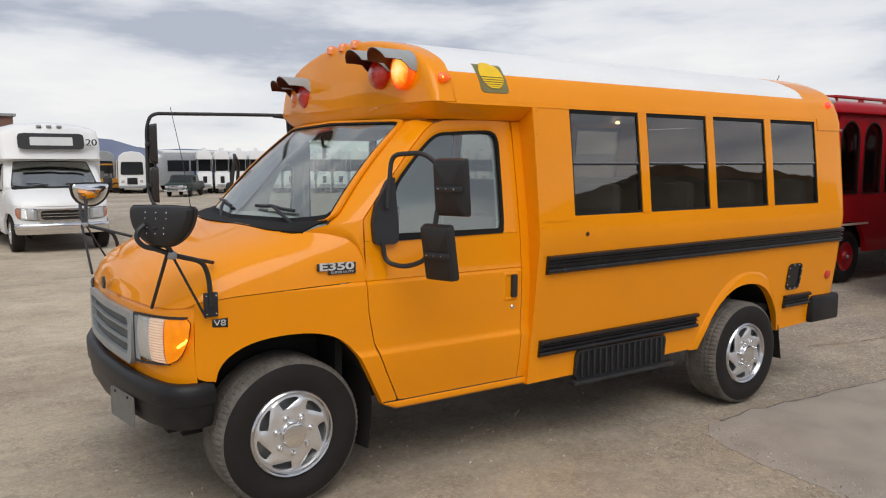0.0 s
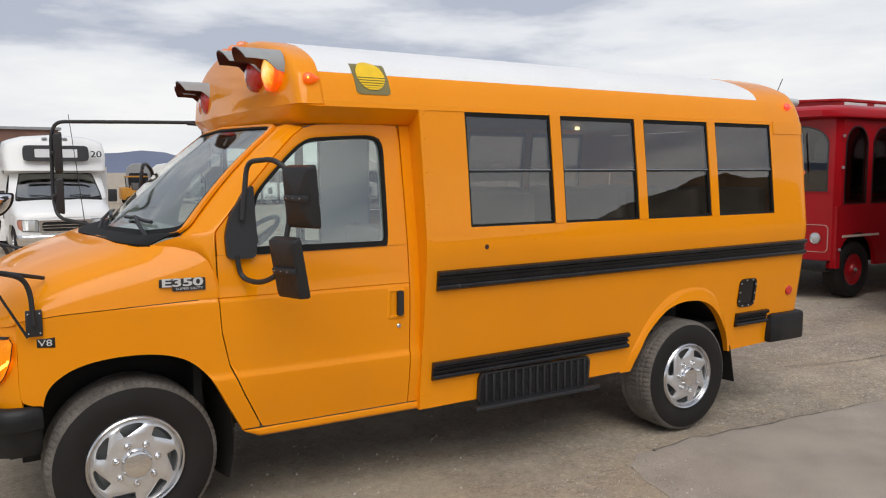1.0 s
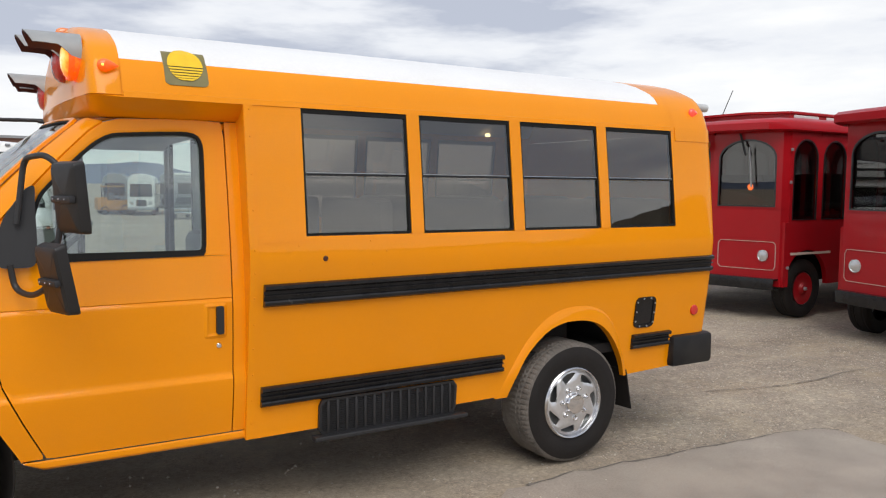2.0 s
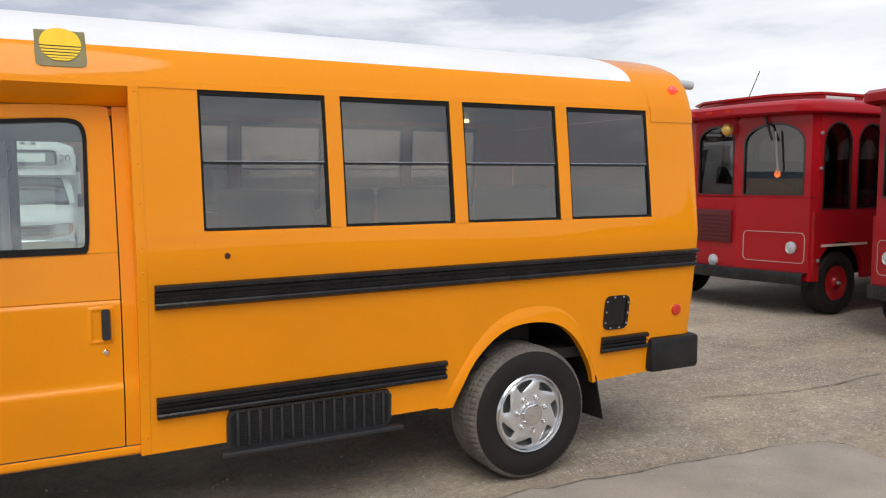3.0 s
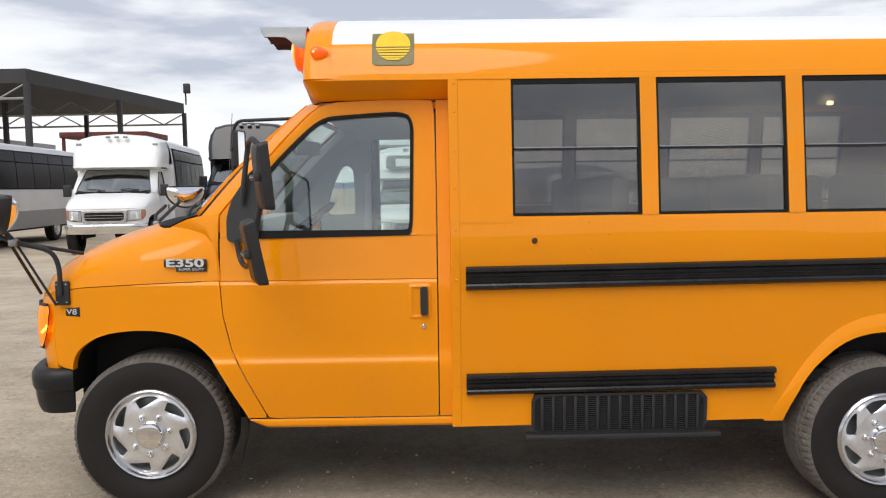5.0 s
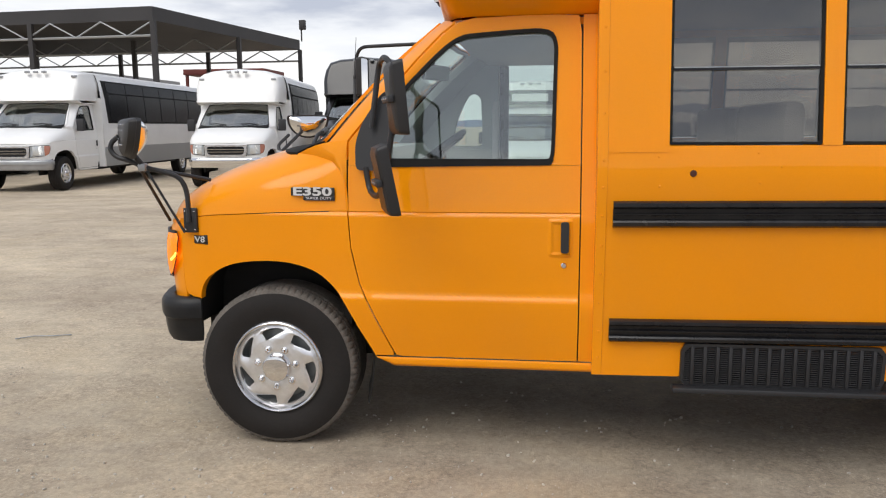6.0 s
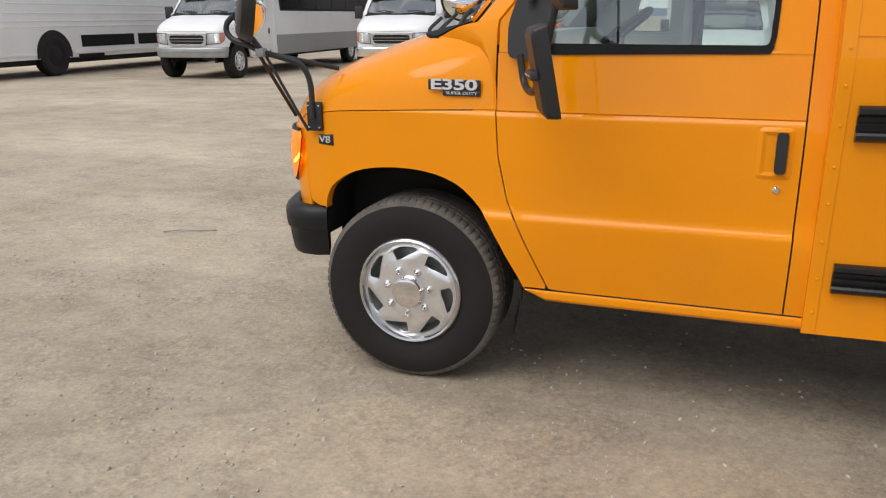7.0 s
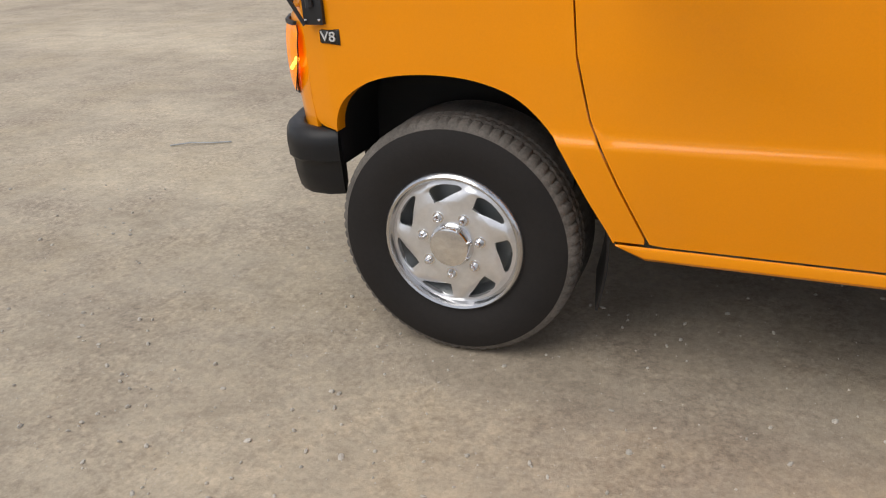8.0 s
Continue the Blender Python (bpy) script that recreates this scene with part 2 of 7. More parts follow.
# ---- small mesh helpers ----
def part(name, bm, material, parent, label="", smooth=True):
    """Links a bmesh as one mesh object under a thing or a part."""
    bmesh.ops.recalc_face_normals(bm, faces=bm.faces)
    me = bpy.data.meshes.new(name)
    if smooth:
        for f in bm.faces:
            f.smooth = True
        for e in bm.edges:
            if len(e.link_faces) == 2 and e.calc_face_angle(0) > 0.62:
                e.smooth = False
    bm.to_mesh(me)
    bm.free()
    me.materials.append(material)
    ob = new(name, me)
    ob.parent = parent
    if label:
        ob["label"] = label
    return ob


def thing(name, label, category, at=None, group="", kind=""):
    e = new(name)
    e.empty_display_size = 0.2
    if at is not None:
        e.matrix_world = at
    return tagged(e, label, category, group, kind)


def box(bm, x0, x1, y0, y1, z0, z1, bev=0.0, m=None):
    r = bmesh.ops.create_cube(bm, size=1.0)
    vs = r["verts"]
    for v in vs:
        v.co = Vector((x0 + (v.co.x + 0.5) * (x1 - x0), y0 + (v.co.y + 0.5) * (y1 - y0), z0 + (v.co.z + 0.5) * (z1 - z0)))
        if m is not None:
            v.co = m @ v.co
    if bev:
        es = list({e for v in vs for e in v.link_edges})
        bmesh.ops.bevel(bm, geom=es, offset=bev, segments=2, affect="EDGES", profile=0.5)
    return bm


def boxed(x0, x1, y0, y1, z0, z1, bev=0.0, m=None):
    return box(bmesh.new(), x0, x1, y0, y1, z0, z1, bev, m)


def grid(bm, rows, closed_u=False, closed_v=False):
    """Quads through a table of points; rows run along u."""
    vs = [[bm.verts.new(p) for p in r] for r in rows]
    nu, nv = len(vs), len(vs[0])
    for i in range(nu if closed_u else nu - 1):
        for j in range(nv if closed_v else nv - 1):
            q = [vs[i][j], vs[(i + 1) % nu][j], vs[(i + 1) % nu][(j + 1) % nv], vs[i][(j + 1) % nv]]
            if len({tuple(round(c, 6) for c in v.co) for v in q}) >= 3:
                try:
                    bm.faces.new(q)
                except ValueError:
                    pass
    return vs


def thicken(bm, d, centre=(1.9, 1.1, 1.1)):
    """Gives an open sheet a thickness d, towards the centre of its thing, with closed edges."""
    bmesh.ops.remove_doubles(bm, verts=bm.verts, dist=1e-5)
    bmesh.ops.recalc_face_normals(bm, faces=bm.faces)
    lean = sum((f.normal.dot(f.calc_center_median() - Vector(centre)) * f.calc_area() for f in bm.faces))
    if lean < 0:
        bmesh.ops.reverse_faces(bm, faces=bm.faces)
    bm.normal_update()
    front = bm.faces[:]
    rim = [e for e in bm.edges if len(e.link_faces) == 1]
    back = {v: bm.verts.new(v.co - v.normal * d) for v in bm.verts[:]}
    for f in front:
        bm.faces.new([back[v] for v in reversed(f.verts)])
    for e in rim:
        f = e.link_faces[0]
        a, b = e.verts
        ring = list(f.verts)
        if ring[(ring.index(a) + 1) % len(ring)] != b:
            a, b = b, a
        bm.faces.new((b, a, back[a], back[b]))
    return bm


def ring_points(c, a, b, r, n=16):
    return [Vector(c) + r * (math.cos(2 * math.pi * i / n) * a + math.sin(2 * math.pi * i / n) * b) for i in range(n)]


def tube(bm, pts, r, n=10, cap=True):
    """A round bar along a line of points, with rounded bends left to the points."""
    pts = [Vector(p) for p in pts]
    up = Vector((0.31, 0.2, 0.93))
    rows = []
    for i, p in enumerate(pts):
        d = (pts[min(i + 1, len(pts) - 1)] - pts[max(i - 1, 0)]).normalized()
        a = d.cross(up).normalized()
        rr = r[i] if isinstance(r, (list, tuple)) else r
        rows.append(ring_points(p, a, d.cross(a), rr, n))
    vs = grid(bm, rows, closed_v=True)
    if cap:
        bm.faces.new(vs[0])
        bm.faces.new(vs[-1])
    return bm


def bend(pts, r=0.04, n=5):
    """Rounds the corners of a line of points."""
    pts = [Vector(p) for p in pts]
    out = [pts[0]]
    for a, b, c in zip(pts, pts[1:], pts[2:]):
        p0 = b + (a - b).normalized() * min(r, (a - b).length * 0.45)
        p1 = b + (c - b).normalized() * min(r, (c - b).length * 0.45)
        for i in range(n + 1):
            t = i / n
            out.append((1 - t) ** 2 * p0 + 2 * t * (1 - t) * b + t * t * p1)
    out.append(pts[-1])
    return out


def lathe(bm, prof, c, axis="Y", n=48, sign=1):
    """Turns a profile of (radius, offset along the axis) round the axis through c."""
    rows = []
    for r, o in prof:
        row = []
        for i in range(n):
            a = 2 * math.pi * i / n
            u, v = r * math.cos(a), r * math.sin(a)
            row.append(Vector(c) + (Vector((u, o * sign, v)) if axis == "Y" else Vector((o * sign, u, v)) if axis == "X" else Vector((u, v, o * sign))))
        rows.append(row)
    return grid(bm, rows, closed_v=True)


def interp(xs, ys, x):
    return float(np.interp(x, xs, ys))


def rounded(pts, r, n=4):
    """A closed outline with rounded corners, in two coordinates."""
    out = []
    k = len(pts)
    for i in range(k):
        a, b, c = (Vector((*pts[j % k], 0)) for j in (i - 1, i, i + 1))
        d0, d1 = (a - b), (c - b)
        rr = min(r, d0.length * 0.45, d1.length * 0.45)
        p0, p1 = b + d0.normalized() * rr, b + d1.normalized() * rr
        for q in range(n + 1):
            t = q / n
            v = (1 - t) ** 2 * p0 + 2 * t * (1 - t) * b + t * t * p1
            out.append((v.x, v.y))
    return out


def resample(pts, n):
    """n points at even steps round a closed outline, from its first point on."""
    p = [Vector((*q, 0)) for q in pts] + [Vector((*pts[0], 0))]
    ls = [0.0]
    for a, b in zip(p, p[1:]):
        ls.append(ls[-1] + (b - a).length)
    out = []
    for i in range(n):
        s = ls[-1] * i / n
        out.append((interp(ls, [q.x for q in p], s), interp(ls, [q.y for q in p], s)))
    return out


def slab(bm, outline, f, d):
    """A flat piece with the outline (u, v), put in space by f(u, v, depth), d thick."""
    a = [bm.verts.new(f(u, v, 0)) for u, v in outline]
    b = [bm.verts.new(f(u, v, d)) for u, v in outline]
    bm.faces.new(a)
    bm.faces.new(b[::-1])
    for i in range(len(a)):
        j = (i + 1) % len(a)
        bm.faces.new((a[i], a[j], b[j], b[i]))
    return bm


def frame_ring(bm, outer, inner, f, d):
    """A frame between two outlines with the same number of points."""
    n = len(outer)
    rows = [[f(*outer[i], 0) for i in range(n)], [f(*inner[i], 0) for i in range(n)], [f(*inner[i], d) for i in range(n)], [f(*outer[i], d) for i in range(n)]]
    grid(bm, rows, closed_u=True, closed_v=True)
    return bm


def shrink(outline, d):
    """The outline moved inwards by d."""
    n = len(outline)
    area = sum(outline[i][0] * outline[(i + 1) % n][1] - outline[(i + 1) % n][0] * outline[i][1] for i in range(n))
    s = 1 if area > 0 else -1
    out = []
    for i in range(n):
        a, c = outline[i - 1], outline[(i + 1) % n]
        t = Vector((c[0] - a[0], c[1] - a[1]))
        t = t.normalized() if t.length > 1e-9 else Vector((1, 0))
        out.append((outline[i][0] - s * t.y * d, outline[i][1] + s * t.x * d))
    return out


def writing(text, size, m, material, parent, name="lettering", extrude=0.002, bold=0.0):
    cu = bpy.data.curves.new(name, "FONT")
    cu.body, cu.size, cu.extrude, cu.offset = text, size, extrude, bold
    cu.align_x, cu.align_y = "CENTER", "CENTER"
    tmp = bpy.data.objects.new(name, cu)
    me = bpy.data.meshes.new_from_object(tmp)
    bpy.data.objects.remove(tmp)
    me.transform(m)
    me.materials.clear()
    me.materials.append(material)
    ob = new(name, me)
    ob.parent = parent
    return ob


def mirrored_y(p, c=2.2):
    return (p[0], c - p[1], p[2])


def flowing(pts, k=4):
    """A smooth line through the points, k steps between each two."""
    out = []
    for i in range(len(pts) - 1):
        p0, p1, p2, p3 = (Vector(pts[max(0, min(len(pts) - 1, j))]) for j in (i - 1, i, i + 1, i + 2))
        for q in range(k):
            t = q / k
            out.append(0.5 * (2 * p1 + (p2 - p0) * t + (2 * p0 - 5 * p1 + 4 * p2 - p3) * t * t + (3 * p1 - p0 - 3 * p2 + p3) * t ** 3))
    return out + [Vector(pts[-1])]


# ---- ground ----
def ground_material():
    m = bpy.data.materials.new("gravel_lot")
    m.use_nodes = True
    n, l = m.node_tree.nodes, m.node_tree.links
    b = n["Principled BSDF"]
    b.inputs["Roughness"].default_value = 0.93
    b.inputs["Specular IOR Level"].default_value = 0.2
    co = n.new("ShaderNodeTexCoord")

    def tex(scale, detail, rough=0.55, stretch=None):
        t = n.new("ShaderNodeTexNoise")
        t.inputs["Scale"].default_value, t.inputs["Detail"].default_value, t.inputs["Roughness"].default_value = scale, detail, rough
        if stretch:
            mp = n.new("ShaderNodeMapping")
            mp.inputs["Scale"].default_value = stretch
            mp.inputs["Rotation"].default_value = (0, 0, 0.5)
            l.new(co.outputs["Object"], mp.inputs["Vector"])
            l.new(mp.outputs["Vector"], t.inputs["Vector"])
        else:
            l.new(co.outputs["Object"], t.inputs["Vector"])
        return t

    def ramp(src, stops):
        r = n.new("ShaderNodeValToRGB")
        e = r.color_ramp.elements
        e[0].position, e[0].color = stops[0][0], (*stops[0][1], 1)
        e[1].position, e[1].color = stops[-1][0], (*stops[-1][1], 1)
        for p, c in stops[1:-1]:
            e.new(p).color = (*c, 1)
        l.new(src, r.inputs["Fac"])
        return r.outputs["Color"]

    def blend(a, c, fac, kind="MIX", amount=1.0):
        x = n.new("ShaderNodeMix")
        x.data_type, x.blend_type = "RGBA", kind
        if fac is None:
            x.inputs["Factor"].default_value = amount
        else:
            l.new(fac, x.inputs["Factor"])
        l.new(a, x.inputs["A"])
        l.new(c, x.inputs["B"])
        return x.outputs["Result"]

    broad = ramp(tex(0.22, 5, stretch=(1.0, 2.4, 1)).outputs["Fac"], [(0.3, (0.35, 0.293, 0.226)), (0.5, (0.43, 0.365, 0.28)), (0.7, (0.54, 0.462, 0.348))])
    patch = ramp(tex(1.3, 8, 0.65).outputs["Fac"], [(0.32, (0.84, 0.825, 0.81)), (0.55, (1.0, 1.0, 1.0)), (0.75, (1.12, 1.1, 1.06))])
    grit = ramp(tex(60, 7, 0.8).outputs["Fac"], [(0.3, (0.62, 0.61, 0.6)), (0.5, (1, 1, 1)), (0.72, (1.34, 1.33, 1.3))])
    blot = ramp(tex(5.5, 9, 0.72).outputs["Fac"], [(0.34, (0.78, 0.77, 0.76)), (0.52, (1.0, 1.0, 1.0)), (0.7, (1.18, 1.15, 1.08))])
    streak = ramp(tex(1.6, 6, 0.6, stretch=(0.35, 3.2, 1)).outputs["Fac"], [(0.36, (0.86, 0.85, 0.84)), (0.5, (1.0, 1.0, 1.0)), (0.66, (1.12, 1.1, 1.05))])
    coarse = ramp(tex(24, 6, 0.78).outputs["Fac"], [(0.34, (0.7, 0.69, 0.68)), (0.5, (1.0, 1.0, 1.0)), (0.68, (1.22, 1.2, 1.16))])
    broad = blend(broad, coarse, None, "MULTIPLY", 0.45)
    col = blend(broad, patch, None, "MULTIPLY")
    col = blend(blend(col, blot, None, "MULTIPLY", 0.5), streak, None, "MULTIPLY", 0.4)
    # clumps of rough greyish gravel on the packed dirt
    clump = ramp(tex(2.1, 7, 0.72).outputs["Fac"], [(0.44, (0, 0, 0)), (0.6, (0.85, 0.85, 0.85))])
    rough = ramp(tex(30, 6, 0.82).outputs["Fac"], [(0.34, (0.58, 0.56, 0.57)), (0.5, (0.9, 0.885, 0.895)), (0.66, (1.22, 1.2, 1.18))])
    col = blend(col, rough, clump, "MULTIPLY")
    # single chips, some paler, some darker than the dirt round them
    vc = n.new("ShaderNodeTexVoronoi")
    vc.inputs["Scale"].default_value = 42
    l.new(co.outputs["Object"], vc.inputs["Vector"])
    sp = n.new("ShaderNodeSeparateColor")
    l.new(vc.outputs["Color"], sp.inputs[0])
    chip = ramp(sp.outputs["Red"], [(0.0, (0.74, 0.73, 0.72)), (0.1, (0.97, 0.97, 0.97)), (0.74, (1.02, 1.02, 1.02)), (1.0, (1.5, 1.47, 1.4))])
    # the gravel lies deeper behind the bus; in front the dirt is packed smooth
    px = n.new("ShaderNodeSeparateXYZ")
    l.new(co.outputs["Object"], px.inputs[0])
    wave = n.new("ShaderNodeMath")
    wave.operation, wave.inputs[1].default_value = "MULTIPLY_ADD", 3.0
    l.new(tex(0.6, 4).outputs["Fac"], wave.inputs[0])
    l.new(px.outputs["X"], wave.inputs[2])
    deep = n.new("ShaderNodeMapRange")
    deep.inputs["From Min"].default_value, deep.inputs["From Max"].default_value = 3.6, 5.6
    deep.inputs["To Min"].default_value, deep.inputs["To Max"].default_value = 0.22, 0.75
    l.new(wave.outputs[0], deep.inputs["Value"])
    fine = n.new("ShaderNodeMapRange")
    fine.inputs["From Min"].default_value, fine.inputs["From Max"].default_value = 3.6, 5.6
    fine.inputs["To Min"].default_value, fine.inputs["To Max"].default_value = 0.45, 0.9
    l.new(wave.outputs[0], fine.inputs["Value"])
    col = blend(blend(col, grit, fine.outputs["Result"], "MULTIPLY"), chip, deep.outputs["Result"], "MULTIPLY")
    # paler towards high y, darker towards low y, with a wavy transition
    far_wave = n.new("ShaderNodeMath")
    far_wave.operation, far_wave.inputs[1].default_value = "MULTIPLY_ADD", 5.0
    l.new(tex(0.35, 5).outputs["Fac"], far_wave.inputs[0])
    l.new(px.outputs["Y"], far_wave.inputs[2])
    far_tone = n.new("ShaderNodeMapRange")
    far_tone.inputs["From Min"].default_value, far_tone.inputs["From Max"].default_value = 0.0, 7.5
    far_tone.inputs["To Min"].default_value, far_tone.inputs["To Max"].default_value = 0.88, 1.17
    l.new(far_wave.outputs[0], far_tone.inputs["Value"])
    col = blend(col, far_tone.outputs["Result"], None, "MULTIPLY")
    # the deep gravel is greyer
    cool = n.new("ShaderNodeRGB")
    cool.outputs[0].default_value = (0.85, 0.868, 0.915, 1)
    cfac = n.new("ShaderNodeMapRange")
    cfac.inputs["From Min"].default_value, cfac.inputs["From Max"].default_value = 3.2, 5.4
    l.new(wave.outputs[0], cfac.inputs["Value"])
    col = blend(col, cool.outputs[0], cfac.outputs["Result"], "MULTIPLY")
    # yellowish fine dust in patches
    yel = n.new("ShaderNodeRGB")
    yel.outputs[0].default_value = (0.5, 0.405, 0.27, 1)
    yfac = ramp(tex(1.1, 7, 0.7).outputs["Fac"], [(0.5, (0, 0, 0)), (0.72, (0.5, 0.5, 0.5))])
    col = blend(col, yel.outputs[0], yfac)
    # pale specks of crushed stone
    vo = n.new("ShaderNodeTexVoronoi")
    vo.inputs["Scale"].default_value = 60
    l.new(co.outputs["Object"], vo.inputs["Vector"])
    speck = ramp(vo.outputs["Distance"], [(0.10, (1, 1, 1)), (0.2, (0, 0, 0))])
    gate = ramp(tex(5, 4).outputs["Fac"], [(0.52, (0, 0, 0)), (0.68, (0.55, 0.55, 0.55))])
    sm = n.new("ShaderNodeMix")
    sm.data_type, sm.blend_type = "RGBA", "MULTIPLY"
    sm.inputs["Factor"].default_value = 1.0
    l.new(speck, sm.inputs["A"])
    l.new(gate, sm.inputs["B"])
    pale = n.new("ShaderNodeRGB")
    pale.outputs[0].default_value = (0.55, 0.5, 0.43, 1)
    col = blend(col, pale.outputs[0], sm.outputs["Result"])
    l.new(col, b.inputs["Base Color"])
    h = n.new("ShaderNodeMath")
    h.operation = "ADD"
    l.new(tex(48, 8, 0.8).outputs["Fac"], h.inputs[0])
    l.new(tex(3, 4).outputs["Fac"], h.inputs[1])
    bp = n.new("ShaderNodeBump")
    bp.inputs["Strength"].default_value, bp.inputs["Distance"].default_value = 0.4, 0.014
    l.new(h.outputs[0], bp.inputs["Height"])
    l.new(bp.outputs["Normal"], b.inputs["Normal"])
    return m


GRAVEL = ground_material()


def ease(t):
    t = min(1.0, max(0.0, t))
    return t * t * (3 - 2 * t)


def lot_fall(x, y):
    """The lot falls away a little towards the rear of the yellow bus."""
    return -0.031 * ease((x - 0.6) / 2.2) * (1 - ease((y - 5.5) / 4))


def ground_height(x, y):
    r = math.hypot(x - 1.5, y)
    return lot_fall(x, y) + (0.0 if r < 3 else 0.012 * noise.noise((x * 0.35, y * 0.35, 3.1)) * min(1, (r - 3) / 5))


bm = bmesh.new()
edges = [-4000, -1500, -500, -200, -100, -60] + [-40 + 0.5 * i for i in range(161)] + [60, 100, 200, 500, 1500, 4000]
grid(bm, [[Vector((x, y, ground_height(x, y) * (1 if max(abs(x), abs(y)) < 39 else 0) - 0.004)) for x in edges] for y in edges])
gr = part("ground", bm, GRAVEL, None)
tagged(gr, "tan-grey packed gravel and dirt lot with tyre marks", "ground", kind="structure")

# worn smooth slab beside the bus, with a broken edge
ASPHALT = mat("worn_slab", (0.325, 0.282, 0.236), 0.9, var=0.2, vscale=2.2, grain=0.16, gscale=120, bump=0.2, bscale=140, dirt=(0.385, 0.345, 0.29), dscale=0.8, damount=0.8)
bm = bmesh.new()
rng = random.Random(4)
corner = [(2.4, -8), (2.42, -2.4), (2.5, -1.1), (2.55, -0.6), (2.68, -0.3), (2.9, -0.16), (3.4, -0.12), (3.75, -0.17), (4.3, -0.21), (4.85, -0.255), (5.2, -0.29), (5.48, -0.36), (5.57, -0.45), (5.54, -0.66), (5.4, -1.4), (5.2, -3.0), (5.0, -8), (2.4, -8)]
edge = []
for (xa, ya), (xb, yb) in zip(corner, corner[1:]):
    k = max(2, int(math.hypot(xb - xa, yb - ya) / 0.1))
    for i in range(k):
        x, y = xa + (xb - xa) * i / k, ya + (yb - ya) * i / k
        rag = 0.10 if x < 2.85 else 0.035
        edge.append((x + rag * noise.noise((x * 4, y * 4, 1.0)) + rng.uniform(-0.016, 0.016), y + rag * noise.noise((x * 4, y * 4, 6.0)) + rng.uniform(-0.012, 0.012)))
mx_, my_ = 3.7, -3.6
rows = [[Vector((x + (x - mx_) * 0.004, y + (y - my_) * 0.004, lot_fall(x, y) - 0.014)) for x, y in edge]]
for k in (0.0, 0.012, 0.05, 0.1, 0.2, 0.35, 0.55, 0.8, 1.0):
    rows.append([Vector((x + (mx_ - x) * k, y + (my_ - y) * k, lot_fall(x + (mx_ - x) * k, y + (my_ - y) * k) + 0.001 + 0.005 * min(1, k * 6))) for x, y in edge])
grid(bm, rows, closed_v=True)
tagged(part("pavement", bm, ASPHALT, None), "smooth worn grey slab with a broken edge beside the gravel", "pavement", kind="structure")

# the gap that has opened along the slab's edge
seam_ = [Vector((x, y)) for x, y in edge if x > 2.95 and y > -0.5]
bm = bmesh.new()
grid(bm, [[Vector((p.x, p.y + 0.006 + side * (0.003 + 0.022 * abs(noise.noise((p.x * 3.5, 8.0, 0)))), lot_fall(p.x, p.y) + (0.003 if side else 0.004))) for p in seam_] for side in (-1, 0, 1)])
tagged(part("pavement_gap", bm, mat("slab_gap", (0.17, 0.15, 0.128), 0.95, var=0.3, vscale=20), None), "narrow dark gap along the worn slab's edge", "crack", kind="structure")

# a crack across the gravel behind the bus, and a scrap of wire on the dirt
bm = bmesh.new()
line = flowing([(5.6, 0.76), (5.88, 0.67), (6.12, 0.6), (6.4, 0.55), (6.85, 0.53), (7.3, 0.58), (7.7, 0.55)], 6)
wide = [0.004 + 0.018 * abs(noise.noise((p.x * 5, 1.0, 0))) * (1 - abs(2 * i / (len(line) - 1) - 1) ** 4) for i, p in enumerate(line)]
grid(bm, [[Vector((p.x, p.y + side * w + 0.012 * noise.noise((p.x * 9, 4.0, 0)), lot_fall(p.x, p.y) + (0.006 if side else 0.007))) for p, w in zip(line, wide)] for side in (-1, 0, 1)])
tagged(part("ground_crack", bm, mat("dark_crack", (0.2, 0.175, 0.148), 0.95, var=0.3, vscale=20), None), "thin dark crack running across the gravel lot", "crack", kind="structure")
bm = bmesh.new()
tube(bm, [(-2.53, 1.83, 0.004), (-2.42, 1.888, 0.012), (-2.3, 1.925, 0.007), (-2.19, 1.985, 0.004)], 0.005, 6)
tagged(part("wire_scrap", bm, STEEL, None), "short dark scrap of wire lying on the dirt", "wire")

# loose stones on the lot, coarser where the gravel lies deep behind the bus
ICO = bmesh.new()
bmesh.ops.create_icosphere(ICO, subdivisions=1, radius=1.0)
ICO_V = [v.co.copy() for v in ICO.verts]
ICO_F = [[v.index for v in f.verts] for f in ICO.faces]
ICO.free()


def scatter(name, material, label, spots, lift=0.0):
    """One sheet of small broken stones: spots gives x, y and size for each."""
    verts, faces = [], []
    for x, y, size in spots:
        turn = Euler((rng.random() * 3, rng.random() * 3, rng.random() * 3)).to_matrix()
        form = Vector((rng.uniform(1.0, 1.5), rng.uniform(0.8, 1.1), rng.uniform(0.55, 0.8))) * size
        at = Vector((x, y, lot_fall(x, y) - 0.004 + lift + size * 0.3))
        k = len(verts)
        for v in ICO_V:
            q = turn @ Vector((v.x * form.x, v.y * form.y, v.z * form.z))
            verts.append(at + Vector((q.x, q.y, q.z * 0.8)))
        faces += [[k + i for i in f] for f in ICO_F]
    me = bpy.data.meshes.new(name)
    me.from_pydata(verts, [], faces)
    me.materials.append(material)
    return tagged(new(name, me), label, "gravel", kind="stuff")


